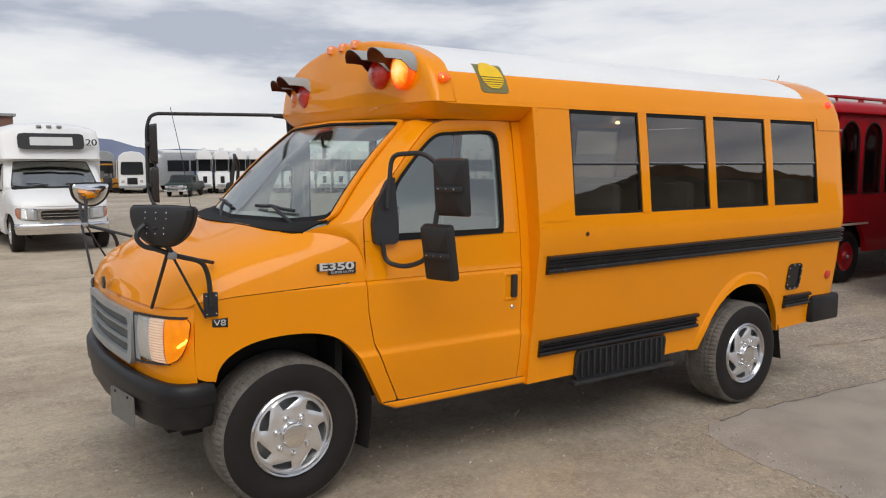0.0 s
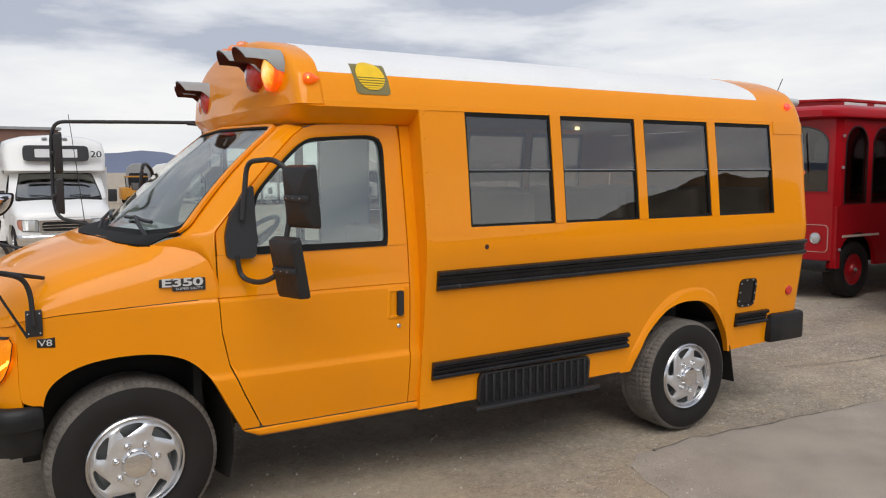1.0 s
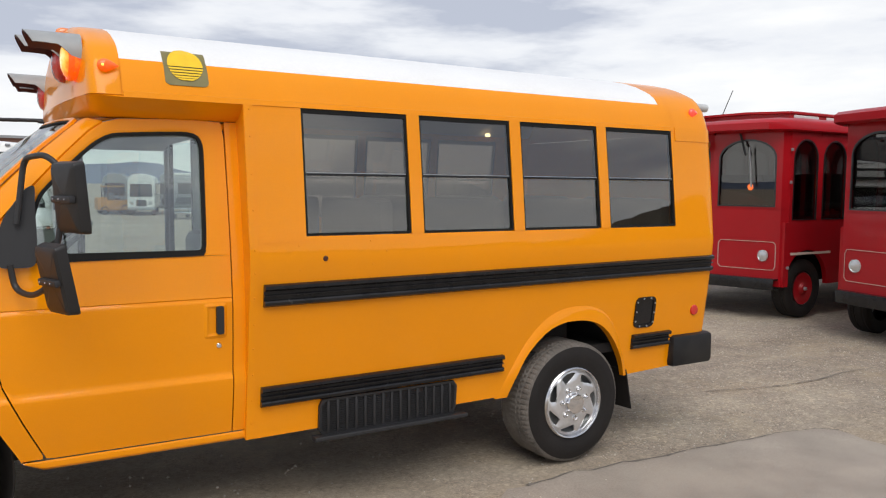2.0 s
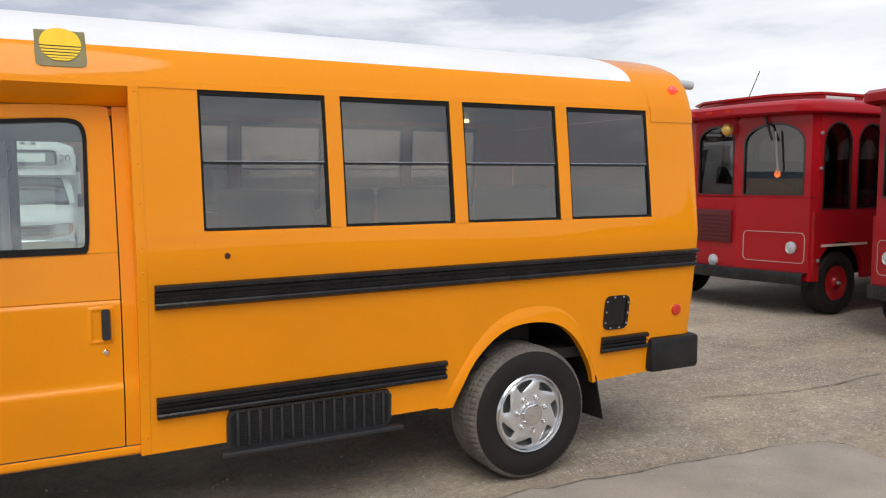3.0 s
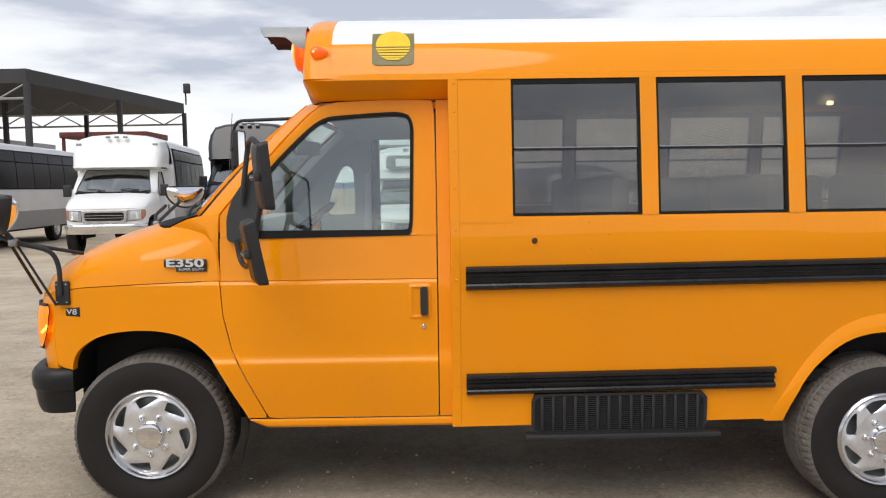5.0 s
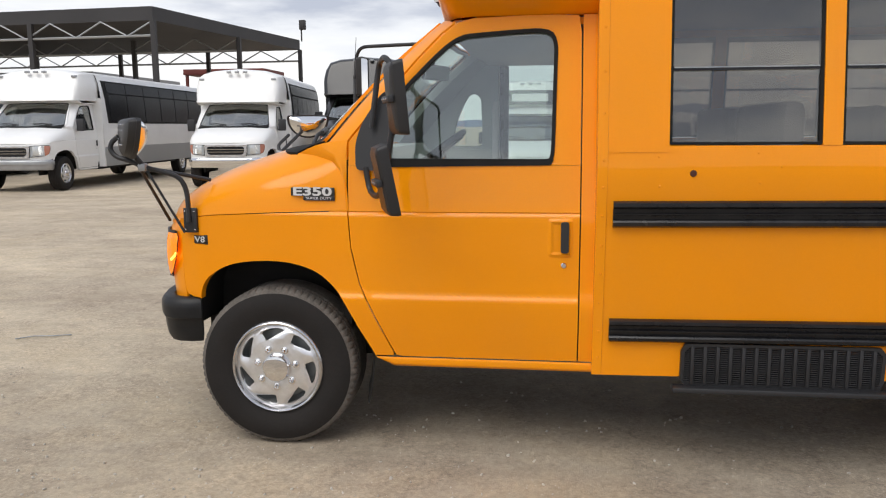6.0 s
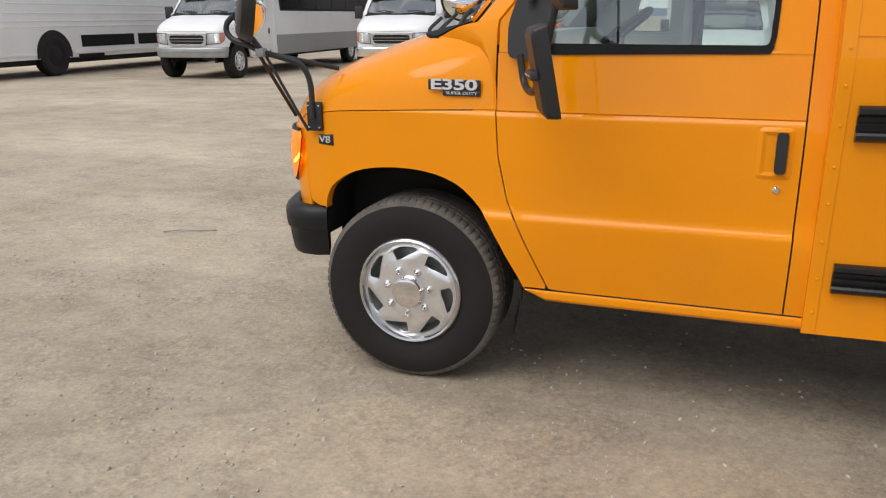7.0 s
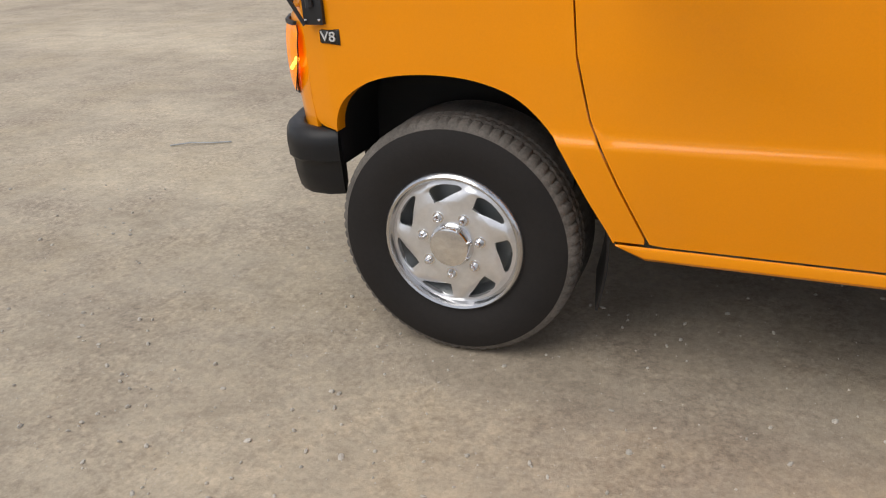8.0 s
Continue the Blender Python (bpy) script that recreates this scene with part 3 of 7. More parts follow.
rng = random.Random(11)
spots = []
for i in range(4200):
    x, y = rng.uniform(-4.0, 5.0), rng.uniform(-3.2, 1.2)
    if i % 3 == 0:
        x, y = rng.gauss(-0.6, 1.1), rng.gauss(-0.9, 0.8)
    spots.append((x, y, 0.002 + 0.008 * rng.random() ** 5))
scatter("loose_stones", STONE, "small loose pale stones scattered over the dirt lot", spots)
spots = []
for i in range(15000):
    x, y = rng.uniform(3.6, 9.5), rng.uniform(-0.5, 4.2)
    if y < 0.25 - 0.135 * (x - 2.9) * 0.9 - 0.2 or noise.noise((x * 0.9, y * 0.9, 5.0)) < -0.25:
        continue
    spots.append((x, y, 0.003 + 0.007 * rng.random() ** 4))
scatter("gravel_chips", CHIP, "coarse grey gravel chips lying behind the bus", spots)

spots = []
for i in range(2400):
    y = -0.25 - 3.2 * rng.random() ** 1.4
    spots.append((2.45 + rng.gauss(0, 0.2) - 0.05 * y, y, 0.002 + 0.0055 * rng.random() ** 4))
scatter("slab_gravel", CHIP, "loose gravel strewn over the slab's crumbled edge", spots, 0.009)

# far mountains, with the haze of distance put into their blue colour
bm = bmesh.new()
rows = [[], []]
for i in range(241):
    a = radians(-180 + 360 * i / 240)
    x, y = 2600 * math.sin(a), 2600 * math.cos(a)
    h = 22 + 26 * max(0, noise.noise((a * 5.2, 0.4, 0))) + 8 * noise.noise((a * 22, 2.0, 0)) + 46 * math.exp(-((a - radians(10.8)) / 0.05) ** 2) + 26 * math.exp(-((a - radians(6.2)) / 0.05) ** 2) + 14 * math.exp(-((a - radians(17)) / 0.05) ** 2)
    h += 120 * max(0, noise.noise((a * 3.0, 7.4, 0)) + 0.35) * (1 if abs(a) > 2.0 else 0)
    rows[0].append(Vector((x, y, -5)))
    rows[1].append(Vector((x * 1.04, y * 1.04, h)))
grid(bm, rows)
tagged(part("backdrop", bm, HAZE, None), "mountain ridge on the horizon, coloured haze blue", "mountains", kind="structure")
# dry brown hillside beyond the near end of the lot, mirrored in the bus windows
bm = bmesh.new()
rows = [[], [], []]
for i in range(161):
    a = 1.75 + 1.05 * i / 160
    h = 90 * math.exp(-((a - 2.26) / 0.27) ** 2) * (1 + 0.16 * noise.noise((a * 9, 3.1, 0)) + 0.07 * noise.noise((a * 40, 1.7, 0)) + 0.03 * noise.noise((a * 130, 4.2, 0)))
    for row, d, k in zip(rows, (560, 640, 720), (0.0, 0.6, 1.0)):
        row.append(Vector((d * math.sin(a), d * math.cos(a), h * k - (3 if k == 0 else 0))))
grid(bm, rows)
tagged(part("hillside", bm, mat("dry_hillside", (0.085, 0.07, 0.05), 0.95, spec=0.1, var=0.4, vscale=0.03, grain=0.3, gscale=0.2), None), "dark brown scrubby hillside beyond the lot", "hill", kind="structure")

# ---- van cab, shared by the yellow bus and the white shuttles ----
# local frame: front axle at x = 0, driver's side near y = 0.1, passenger side near y = 2.1, ground at z = 0
MID = 1.1


def side_y(x, z):
    """How far the cab's side stands from y = 0."""
    base = interp([-0.62, -0.5, -0.38, 0.0, 0.38, 1.5], [0.33, 0.25, 0.205, 0.135, 0.098, 0.085], x)
    prof = interp([0.40, 0.47, 0.60, 0.70, 0.738, 0.748, 0.762, 0.80, 0.95, 1.09, 1.114, 1.130, 1.135, 1.15, 1.34, 1.6, 1.95], [0.05, 0.034, 0.010, -0.003, -0.006, -0.002, 0.006, 0.005, -0.003, -0.005, -0.005, 0.004, -0.001, 0.002, 0.018, 0.055, 0.11], z)
    nose = min(1, max(0, (-0.18 - x) / 0.17)) if z < 0.95 else 0.0
    plain = interp([0.40, 0.68, 0.72, 0.80, 0.95], [0.03, 0.014, 0.006, 0.0, -0.003], z)
    return base + prof + (plain - prof) * nose


SEAM_Z = [1.44, 1.144, 0.97, 0.807, 0.643, 0.47]
SEAM_X = [0.376, 0.381, 0.391, 0.425, 0.498, 0.583]
ARCH = flowing([(-0.372, 0.702), (-0.36, 0.755), (-0.325, 0.808), (-0.25, 0.858), (-0.155, 0.888), (-0.04, 0.902), (0.06, 0.901), (0.15, 0.886), (0.226, 0.857), (0.288, 0.809), (0.342, 0.744), (0.382, 0.672), (0.425, 0.589), (0.469, 0.51), (0.49, 0.468)])
ARCH_X, ARCH_Z = [p.x for p in ARCH], [p.y for p in ARCH]
ZS = [0.44, 0.47, 0.5, 0.55, 0.6, 0.65, 0.69, 0.715, 0.731, 0.738, 0.743, 0.748, 0.755, 0.762, 0.78, 0.82, 0.86, 0.90, 0.94, 0.98, 1.02, 1.06, 1.09, 1.108, 1.114, 1.12, 1.126, 1.130, 1.135, 1.142, 1.16, 1.2, 1.25, 1.3, 1.34]


def column_panel(xs, lo, hi, c=None, n=15, side=1):
    """A pressed panel on the cab's side, column by column from lo(x) to hi(x)."""
    bm = bmesh.new()
    rows = []
    for x in xs:
        a, b = lo(x), hi(x)
        zs = [min(max(z, a), b) for z in [a] + ZS + [b]]
        row = [Vector((x, side_y(x, z), z)) for z in zs]
        rows.append(row if side > 0 else [Vector(mirrored_y(p)) for p in row])
    grid(bm, rows)
    return thicken(bm, 0.012)


def crease(x):
    return interp([-0.6, -0.46, -0.3, 0.0, 0.376], [1.05, 1.078, 1.1, 1.118, 1.133], x)


def span(a, b, n):
    return [a + (b - a) * i / (n - 1) for i in range(n)]


def cab(body, paint, sides=(1, -1), glazing=None, lamp_lit=True, entry=False):
    """All the pieces of the van's cab, as parts of body."""
    glazing = glazing or CLEAR
    made = {}
    for s in sides:
        fl = (lambda p: Vector(p)) if s > 0 else (lambda p: Vector(mirrored_y(p)))
        # fender
        xs = sorted(set([-0.46, -0.453, -0.445, -0.43, -0.415, -0.40, -0.38] + ARCH_X + [0.376, 0.378, 0.381, 0.386, 0.391, 0.4, 0.425, 0.46, 0.498, 0.54, 0.572]))
        lo = lambda x: interp([-0.46, -0.445, -0.42, -0.372], [0.74, 0.718, 0.706, 0.702], x) if x < -0.372 else (interp(ARCH_X, ARCH_Z, x) if x < 0.49 else 0.47)
        hi = lambda x: crease(x) if x <= 0.376 else max(interp(SEAM_X, SEAM_Z, x + 0.002) - 0.002, 0.475)
        hi2 = lambda x: min(crease(x), hi(x))
        f = part("fender", column_panel(xs, lo, hi2, n=26, side=s), paint, body)
        made["fender%d" % s] = f
        # rolled arch lip
        bm = bmesh.new()
        pts = [(x, z) for x, z in zip(ARCH_X, ARCH_Z)]
        grid(bm, [[fl((x, side_y(x, z) + d, z - 0.004)) for x, z in pts] for d in (0.0, 0.05)])
        part("arch_lip", thicken(bm, 0.004), paint, f)
        bm = bmesh.new()
        grid(bm, [[fl((x * 1.04, side_y(x, z) + y, z + 0.012)) for x, z in [(-0.38, 0.56)] + pts] for y in (0.03, 0.4)])
        part("wheel_well", thicken(bm, 0.01), DARK, f, "black inner wheel well")
        part("inner_panel", boxed(-0.45, 0.56, *((0.52, 0.56) if s > 0 else (1.64, 1.68)), 0.36, 1.02), DARK, f)
        # door
        short = entry and s < 0
        last_x = 0.945 if short else 1.398
        xs = [0.384, 0.388, 0.394, 0.403, 0.428, 0.463, 0.501, 0.538, 0.586] + span(0.62, last_x, 18)
        lo = lambda x: max(interp(SEAM_X, SEAM_Z, x - 0.003) + 0.002, 0.468) if x < 0.588 else 0.468
        lo2 = lambda x: min(1.12, lo(x))
        d = part("door", column_panel(xs, lo2, lambda x: 1.334, n=44, side=s), paint, body)
        made["door%d" % s] = d
        # door frame round its window
        outer = [(0.386, 1.335), (0.386, 1.44), (0.52, 1.60), (0.70, 1.80), (0.80, 1.90), (0.86, 1.945), (0.93, 1.965), (1.15, 1.972), (1.30, 1.972), (1.385, 1.968), (1.396, 1.90), (1.398, 1.65), (1.398, 1.45), (1.398, 1.39), (1.398, 1.345), (1.398, 1.335), (1.1, 1.335), (0.75, 1.335)]
        inner = [(0.545, 1.340), (0.548, 1.50), (0.585, 1.62), (0.655, 1.70), (0.755, 1.80), (0.825, 1.863), (0.89, 1.898), (1.1, 1.912), (1.225, 1.917), (1.28, 1.903), (1.298, 1.85), (1.294, 1.65), (1.290, 1.45), (1.287, 1.38), (1.278, 1.353), (1.25, 1.345), (1.05, 1.343), (0.75, 1.341)]
        if short:
            outer = [(0.386, 1.335), (0.386, 1.44), (0.52, 1.60), (0.70, 1.80), (0.80, 1.90), (0.86, 1.945), (0.945, 1.965), (0.945, 1.75), (0.945, 1.5), (0.945, 1.335), (0.75, 1.335), (0.6, 1.335)]
            inner = [(0.63, 1.36), (0.632, 1.43), (0.655, 1.53), (0.70, 1.64), (0.735, 1.70), (0.765, 1.73), (0.81, 1.73), (0.85, 1.69), (0.858, 1.5), (0.853, 1.36), (0.78, 1.355), (0.70, 1.355)]
        outer, inner = rounded(outer, 0.004, 2), rounded(inner, 0.03, 2)
        f3 = lambda u, v, dd: fl((u, side_y(u, v) + dd, v))
        bm = bmesh.new()
        mid = [((a[0] + b[0]) / 2, (a[1] + b[1]) / 2) for a, b in zip(outer, inner)]
        grid(bm, [[f3(*p, 0) for p in outer], [f3(*p, -0.002) for p in mid], [f3(*p, 0.004) for p in inner], [f3(*p, 0.03) for p in inner], [f3(*p, 0.03) for p in outer]], closed_u=True, closed_v=True)
        part("window_frame", bm, paint, d)
        bm = bmesh.new()
        inn2 = shrink(inner, 0.016)
        frame_ring(bm, inner, inn2, lambda u, v, dd: fl((u, side_y(u, v) - 0.003 + dd, v)), 0.02)
        part("weatherstrip", bm, SEALBLACK, d, "black rubber window seal")
        if not short:
            sill_ = resample(rounded([(0.545, 1.328), (1.288, 1.337), (1.288, 1.362), (0.545, 1.366)], 0.006, 2), 40)
            part("belt_seal", slab(bmesh.new(), sill_, lambda u, v, dd: fl((u, side_y(u, v) - 0.006 + dd, v)), 0.02), SEALBLACK, d, "black rubber belt seal")
        bm = bmesh.new()
        slab(bm, inn2, lambda u, v, dd: fl((u, 0.123 + 0.1505 * (v - 1.345) - 0.0116 * (u - 0.9) + dd, v)), 0.004)
        g = part("window_pane", bm, glazing, d, "clear side window", False)
        g.visible_shadow = False
        # handle in its recess, and lock
        if not short:
            rec = rounded([(1.262, 0.94), (1.372, 0.94), (1.372, 1.11), (1.262, 1.11)], 0.02)
            bm = bmesh.new()
            grid(bm, [[fl((u, side_y(u, v) - o, v)) for u, v in shrink(rec, q)] for q, o in ((0.0, 0.0), (0.008, 0.004), (0.014, 0.006), (0.026, 0.001))], closed_v=True)
            part("handle_surround", bm, paint, d)
            hs = rounded([(1.319, 0.962), (1.353, 0.962), (1.353, 1.096), (1.319, 1.096)], 0.012)
            hd = part("door_handle", slab(bmesh.new(), hs, lambda u, v, dd: fl((u, side_y(u, v) - 0.022 + dd, v)), 0.02), PLASTIC, d, "black pull handle")
            bm = bmesh.new()
            lathe(bm, [(0.0, -0.008), (0.009, -0.008), (0.013, -0.004), (0.014, 0.004)], fl((1.334, side_y(1.334, 0.905), 0.905)), "Y", 16, s)
            part("lock", bm, CHROME, d, "round chrome key lock")
        # pillar behind the door, sill
        if not short:
            bm = bmesh.new()
            grid(bm, [[fl((x, side_y(x, z), z)) for z in span(0.468, 1.97, 40)] for x in (1.404, 1.43, 1.47)])
            part("rear_pillar", thicken(bm, 0.02), paint, body)
        bm = bmesh.new()
        grid(bm, [[fl((x, side_y(x, 0.46) + o, z)) for o, z in ((-0.004, 0.463), (-0.008, 0.452 if x > 0.5 else 0.461), (-0.004, 0.43 if x > 0.5 else 0.458), (0.01, 0.418 if x > 0.5 else 0.456), (0.06, 0.416 if x > 0.5 else 0.455))] for x in (0.496, 0.575, 0.7, 0.9, 1.2, 1.475)])
        part("sill", thicken(bm, 0.01), paint, body)
        # jamb behind the gaps
        bm = bmesh.new()
        grid(bm, [[fl((x, side_y(x, z) + 0.015, z)) for z in span(0.47, 1.33, 24)] for x in span(0.58, 0.94 if short else 1.47, 4)])
        grid(bm, [[fl((x, side_y(x, z) + 0.03, z)) for z in span(0.97, 1.36, 8)] for x in (0.34, 0.39, 0.46)])
        if not short:
            grid(bm, [[fl((x, side_y(x, z) + 0.034, z)) for z in span(1.30, 1.97, 8)] for x in (1.33, 1.40, 1.46)])
        part("door_jamb", bm, SEAM, body)
        # grey trim inside the door
        bm = bmesh.new()
        grid(bm, [[fl((x, side_y(x, z) + 0.06, z)) for z in span(0.55, 1.35, 8)] for x in span(0.60, 0.94 if short else 1.42, 4)])
        part("door_trim", thicken(bm, 0.01), TRIMGREY, d, "grey door trim")
        bm = bmesh.new()
        frame_ring(bm, shrink(outer, -0.004), shrink(inner, 0.014), lambda u, v, dd: fl((u, side_y(u, v) + 0.033 + dd, v)), 0.02)
        part("frame_trim", bm, TRIMGREY, d)
        # windscreen pillar
        bm = bmesh.new()
        lowp, topp = (0.345, 0.145, 1.452), (0.855, 0.20, 1.965)
        loww, topw = (0.255, 0.235, 1.435), (0.775, 0.365, 1.962)
        ra, rb, rc = [], [], []
        for t in [-0.12] + span(0, 1, 9):
            q = 0.386 + (0.86 - 0.386) * t
            zq = interp([0.386, 0.52, 0.70, 0.80, 0.86], [1.44, 1.60, 1.80, 1.90, 1.945], q)
            if t < 0:
                q, zq = 0.376, 1.36
            a = Vector((q - 0.006, side_y(q, zq), zq + 0.006))
            b = Vector(loww).lerp(Vector(topw), t) + Vector((-0.6, 0, 0.5)) * 0.03 * math.sin(math.pi * max(0.0, t)) + Vector((0.004, 0.02, -0.004))
            ra.append(fl(a))
            rb.append(fl((a + b) / 2 + Vector((-0.018, -0.012, 0.012))))
            rc.append(fl(b))
        grid(bm, [ra, rb, rc])
        part("windscreen_pillar", thicken(bm, 0.022), paint, body)
        bm = bmesh.new()
        inw = Vector((0.034, 0.03 * s, -0.03))
        grid(bm, [[p + inw for p in ra[1:]], [p + inw * 1.7 for p in rb[1:]], [p + inw for p in rc[1:]], [p + inw * 0.3 + (p - q) * 0.3 for p, q in zip(rc[1:], rb[1:])]])
        thicken(bm, 0.012)
        part("pillar_trim", bm, TRIMGREY, body)
    # hood: from the crease over the shoulder to the middle
    def hood_back(y):
        y = y if y <= MID else 2.2 - y
        return interp([0.1, 0.16, 0.21, 0.285, 0.36, 0.48, 0.7, 1.1], [0.372, 0.29, 0.19, 0.085, 0.035, 0.0, -0.035, -0.085], y)

    def hood_z(t, y):
        z = interp([0, 0.03, 0.08, 0.16, 0.3, 0.5, 0.75, 1.0], [1.052, 1.115, 1.155, 1.195, 1.242, 1.293, 1.345, 1.385], t)
        return z + 0.018 * (1 - ((y - MID) / 0.85) ** 2) * min(1, t * 4)
    offs = [(0.0, 0.0), (0.003, 0.25), (0.012, 0.5), (0.03, 0.72), (0.06, 0.88), (0.10, 0.97), (0.16, 1.0)]
    bm = bmesh.new()
    rows = []
    for t in [0, 0.015, 0.03, 0.055, 0.08, 0.12, 0.16, 0.22, 0.3, 0.4, 0.5, 0.6, 0.7, 0.8, 0.9, 1.0]:
        xs_ = -0.46 + (0.376 + 0.46) * t
        ys = side_y(xs_, crease(xs_))
        half = []
        for o, k in offs:
            y = ys + o
            z0, z1 = crease(xs_) + 0.004, hood_z(t, y)
            xf = interp([0.2, 0.33, 0.5, 0.8, 1.1], [-0.46, -0.555, -0.612, -0.642, -0.655], y)
            xr = hood_back(y)
            x = (1 - k) * xs_ + k * (xf + (xr - xf) * t)
            half.append(Vector((x, y, max(z0, z0 + (z1 - z0) * k) if z1 > z0 else z0 + (z1 - z0) * k)))
        y0 = half[-1].y
        for q in (0.12, 0.28, 0.45, 0.62, 0.8, 1.0):
            y = y0 + (MID - y0) * q
            xf = interp([0.2, 0.33, 0.5, 0.8, 1.1], [-0.46, -0.555, -0.612, -0.642, -0.655], y)
            xr = hood_back(y)
            z1 = hood_z(t, y)
            if 0.3 < q < 0.7:
                z1 += 0.006 * min(1, t * 3)
            half.append(Vector((xf + (xr - xf) * t, y, z1)))
        rows.append(half + [Vector(mirrored_y(p)) for p in half[-2::-1]])
    grid(bm, rows)
    inner_verts = [v for v in bm.verts if not v.is_boundary]
    for _ in range(6):
        bmesh.ops.smooth_vert(bm, verts=inner_verts, factor=0.5, use_axis_x=True, use_axis_y=True, use_axis_z=True)
    tail = rows[-1]
    made["hood"] = part("hood", thicken(bm, 0.01), paint, body)
    for s in (1, -1):
        bm = bmesh.new()
        seamline = [Vector((0.377, side_y(0.377, z), z)) for z in [1.137 + (1.447 - 1.137) * k for k in (0, 0.2, 0.4, 0.6, 0.8, 0.95, 1.0)]]
        front_ = [q.copy() for q in tail[:7]]
        if s < 0:
            seamline, front_ = [Vector(mirrored_y(q)) for q in seamline], [Vector(mirrored_y(q)) for q in front_]
        side_out = Vector((-0.012, -0.012 * s, 0.012))
        grid(bm, [seamline] + [[a_.lerp(b_, k) + side_out * math.sin(math.pi * k) * min(1, i / 3) for i, (a_, b_) in enumerate(zip(seamline, front_))] for k in (0.2, 0.4, 0.6, 0.8)] + [front_])
        part("cowl_side", thicken(bm, 0.01), paint, body)
    # nose under the hood
    PLAN = [(-0.462, 0.236), (-0.505, 0.262), (-0.55, 0.31), (-0.585, 0.38), (-0.61, 0.48), (-0.628, 0.62), (-0.642, 0.85), (-0.65, 1.1)]
    plan = PLAN + [(x, 2.2 - y) for x, y in PLAN[-2::-1]]
    made["plan"] = plan
    bm = bmesh.new()
    grid(bm, [[Vector((x + k, y, z)) for x, y in plan] for z, k in ((0.60, 0.03), (0.70, 0.01), (0.80, 0.0), (0.95, 0.0), (1.03, 0.004), (1.05, 0.02), (1.09, 0.035))])
    part("front_panel", thicken(bm, 0.012), paint, body)

    def on_plan(y, out=0.0):
        x = interp([q[1] for q in PLAN], [q[0] for q in PLAN], y if y <= MID else 2.2 - y)
        return x - out
    # grille
    g = part("grille", frame_ring(bmesh.new(), resample(rounded([(0.63, 0.735), (1.57, 0.735), (1.60, 1.0), (0.60, 1.0)], 0.03), 60), resample(rounded([(0.68, 0.775), (1.52, 0.775), (1.545, 0.965), (0.655, 0.965)], 0.03 if lamp_lit else 0.085), 60), lambda u, v, d: Vector((on_plan(u, 0.03) + d, u, v)), 0.03), GRILLE if lamp_lit else CHROMEDULL, body, "grey grille surround" if lamp_lit else "dull chrome grille surround")
    bm = bmesh.new()
    grid(bm, [[Vector((on_plan(y, 0.004), y, z)) for y in span(0.62, 1.58, 20)] for z in (0.75, 0.99)])
    part("grille_backing", thicken(bm, 0.004), GRILLEDEEP if lamp_lit else DARK, g)
    for z in ((0.835, 0.905) if lamp_lit else (0.84, 0.90)):
        thin = 0.7 if lamp_lit else 0.8
        bm = bmesh.new()
        grid(bm, [[Vector((on_plan(y, o), y, z + h)) for y in span(0.66, 1.54, 20)] for o, h in ((0.006, -0.010 * thin), (0.024, -0.007 * thin), (0.026, 0.007 * thin), (0.006, 0.010 * thin))])
        part("grille_bar", thicken(bm, 0.003), GRILLE if lamp_lit else CHROMEDULL, g)
    # headlamps: clear inner part and amber outer part
    for s in (1, -1):
        fy = (lambda y: y) if s > 0 else (lambda y: 2.2 - y)
        LZ = [0.795, 0.80, 0.815, 0.84, 0.88, 0.92, 0.96, 0.99, 1.002, 1.008]
        edge_y = lambda z: interp([0.795, 0.815, 0.84, 0.88, 0.92, 0.96, 0.99, 1.008], [0.31, 0.276, 0.258, 0.246, 0.239, 0.235, 0.236, 0.246], z)
        dome_ = lambda z: 0.006 + 0.018 * math.sqrt(max(0, 1 - ((z - 0.9) / 0.112) ** 2))
        bm = bmesh.new()
        grid(bm, [[Vector((on_plan(y, dome_(z) + 0.004 * (i % 2) * (1 if 0.79 < z < 1.0 else 0)), fy(y), z)) for y in span(max(0.322, edge_y(z)), 0.42, 8)] for i, z in enumerate(span(0.79, 1.006, 34))])
        h = part("headlamp", thicken(bm, 0.004), LITCLEAR if lamp_lit and s > 0 else LENSCLEAR, body, "clear ribbed headlamp")
        bm = bmesh.new()
        grid(bm, [[Vector((on_plan(y, dome_(z)), fy(y), z)) for y in span(0.42, 0.545, 8)] for z in span(0.785, 1.006, 14)])
        part("reflector_lens", thicken(bm, 0.004), LENSCLEAR, h, "clear lens over a silver reflector")
        bm = bmesh.new()
        grid(bm, [[Vector((on_plan(y, o), fy(y), z)) for y in span(0.546, 0.605, 4)] for z, o in ((0.765, 0.004), (0.775, 0.016), (0.99, 0.016), (1.0, 0.004))])
        part("lamp_panel", thicken(bm, 0.004), GRILLE, h, "grey lamp surround")
        bm = bmesh.new()
        grid(bm, [[Vector((on_plan(max(0.237, y), dome_(z)), fy(y - 0.4 * dome_(z)), z)) for y in span(edge_y(z), 0.32, 12)] for z in LZ])
        made["turn%d" % s] = part("turn_signal", thicken(bm, 0.004), TURNLIT if lamp_lit and s > 0 else AMBER if lamp_lit else AMBERPALE, body, "amber wrap-round turn signal")
        part("lens_edge", tube(bmesh.new(), [Vector((on_plan(max(0.237, edge_y(z)), dome_(z)) + 0.003, fy(edge_y(z) - 0.4 * dome_(z) - 0.001), z)) for z in LZ], 0.002, 6), SEALBLACK, made["turn%d" % s])
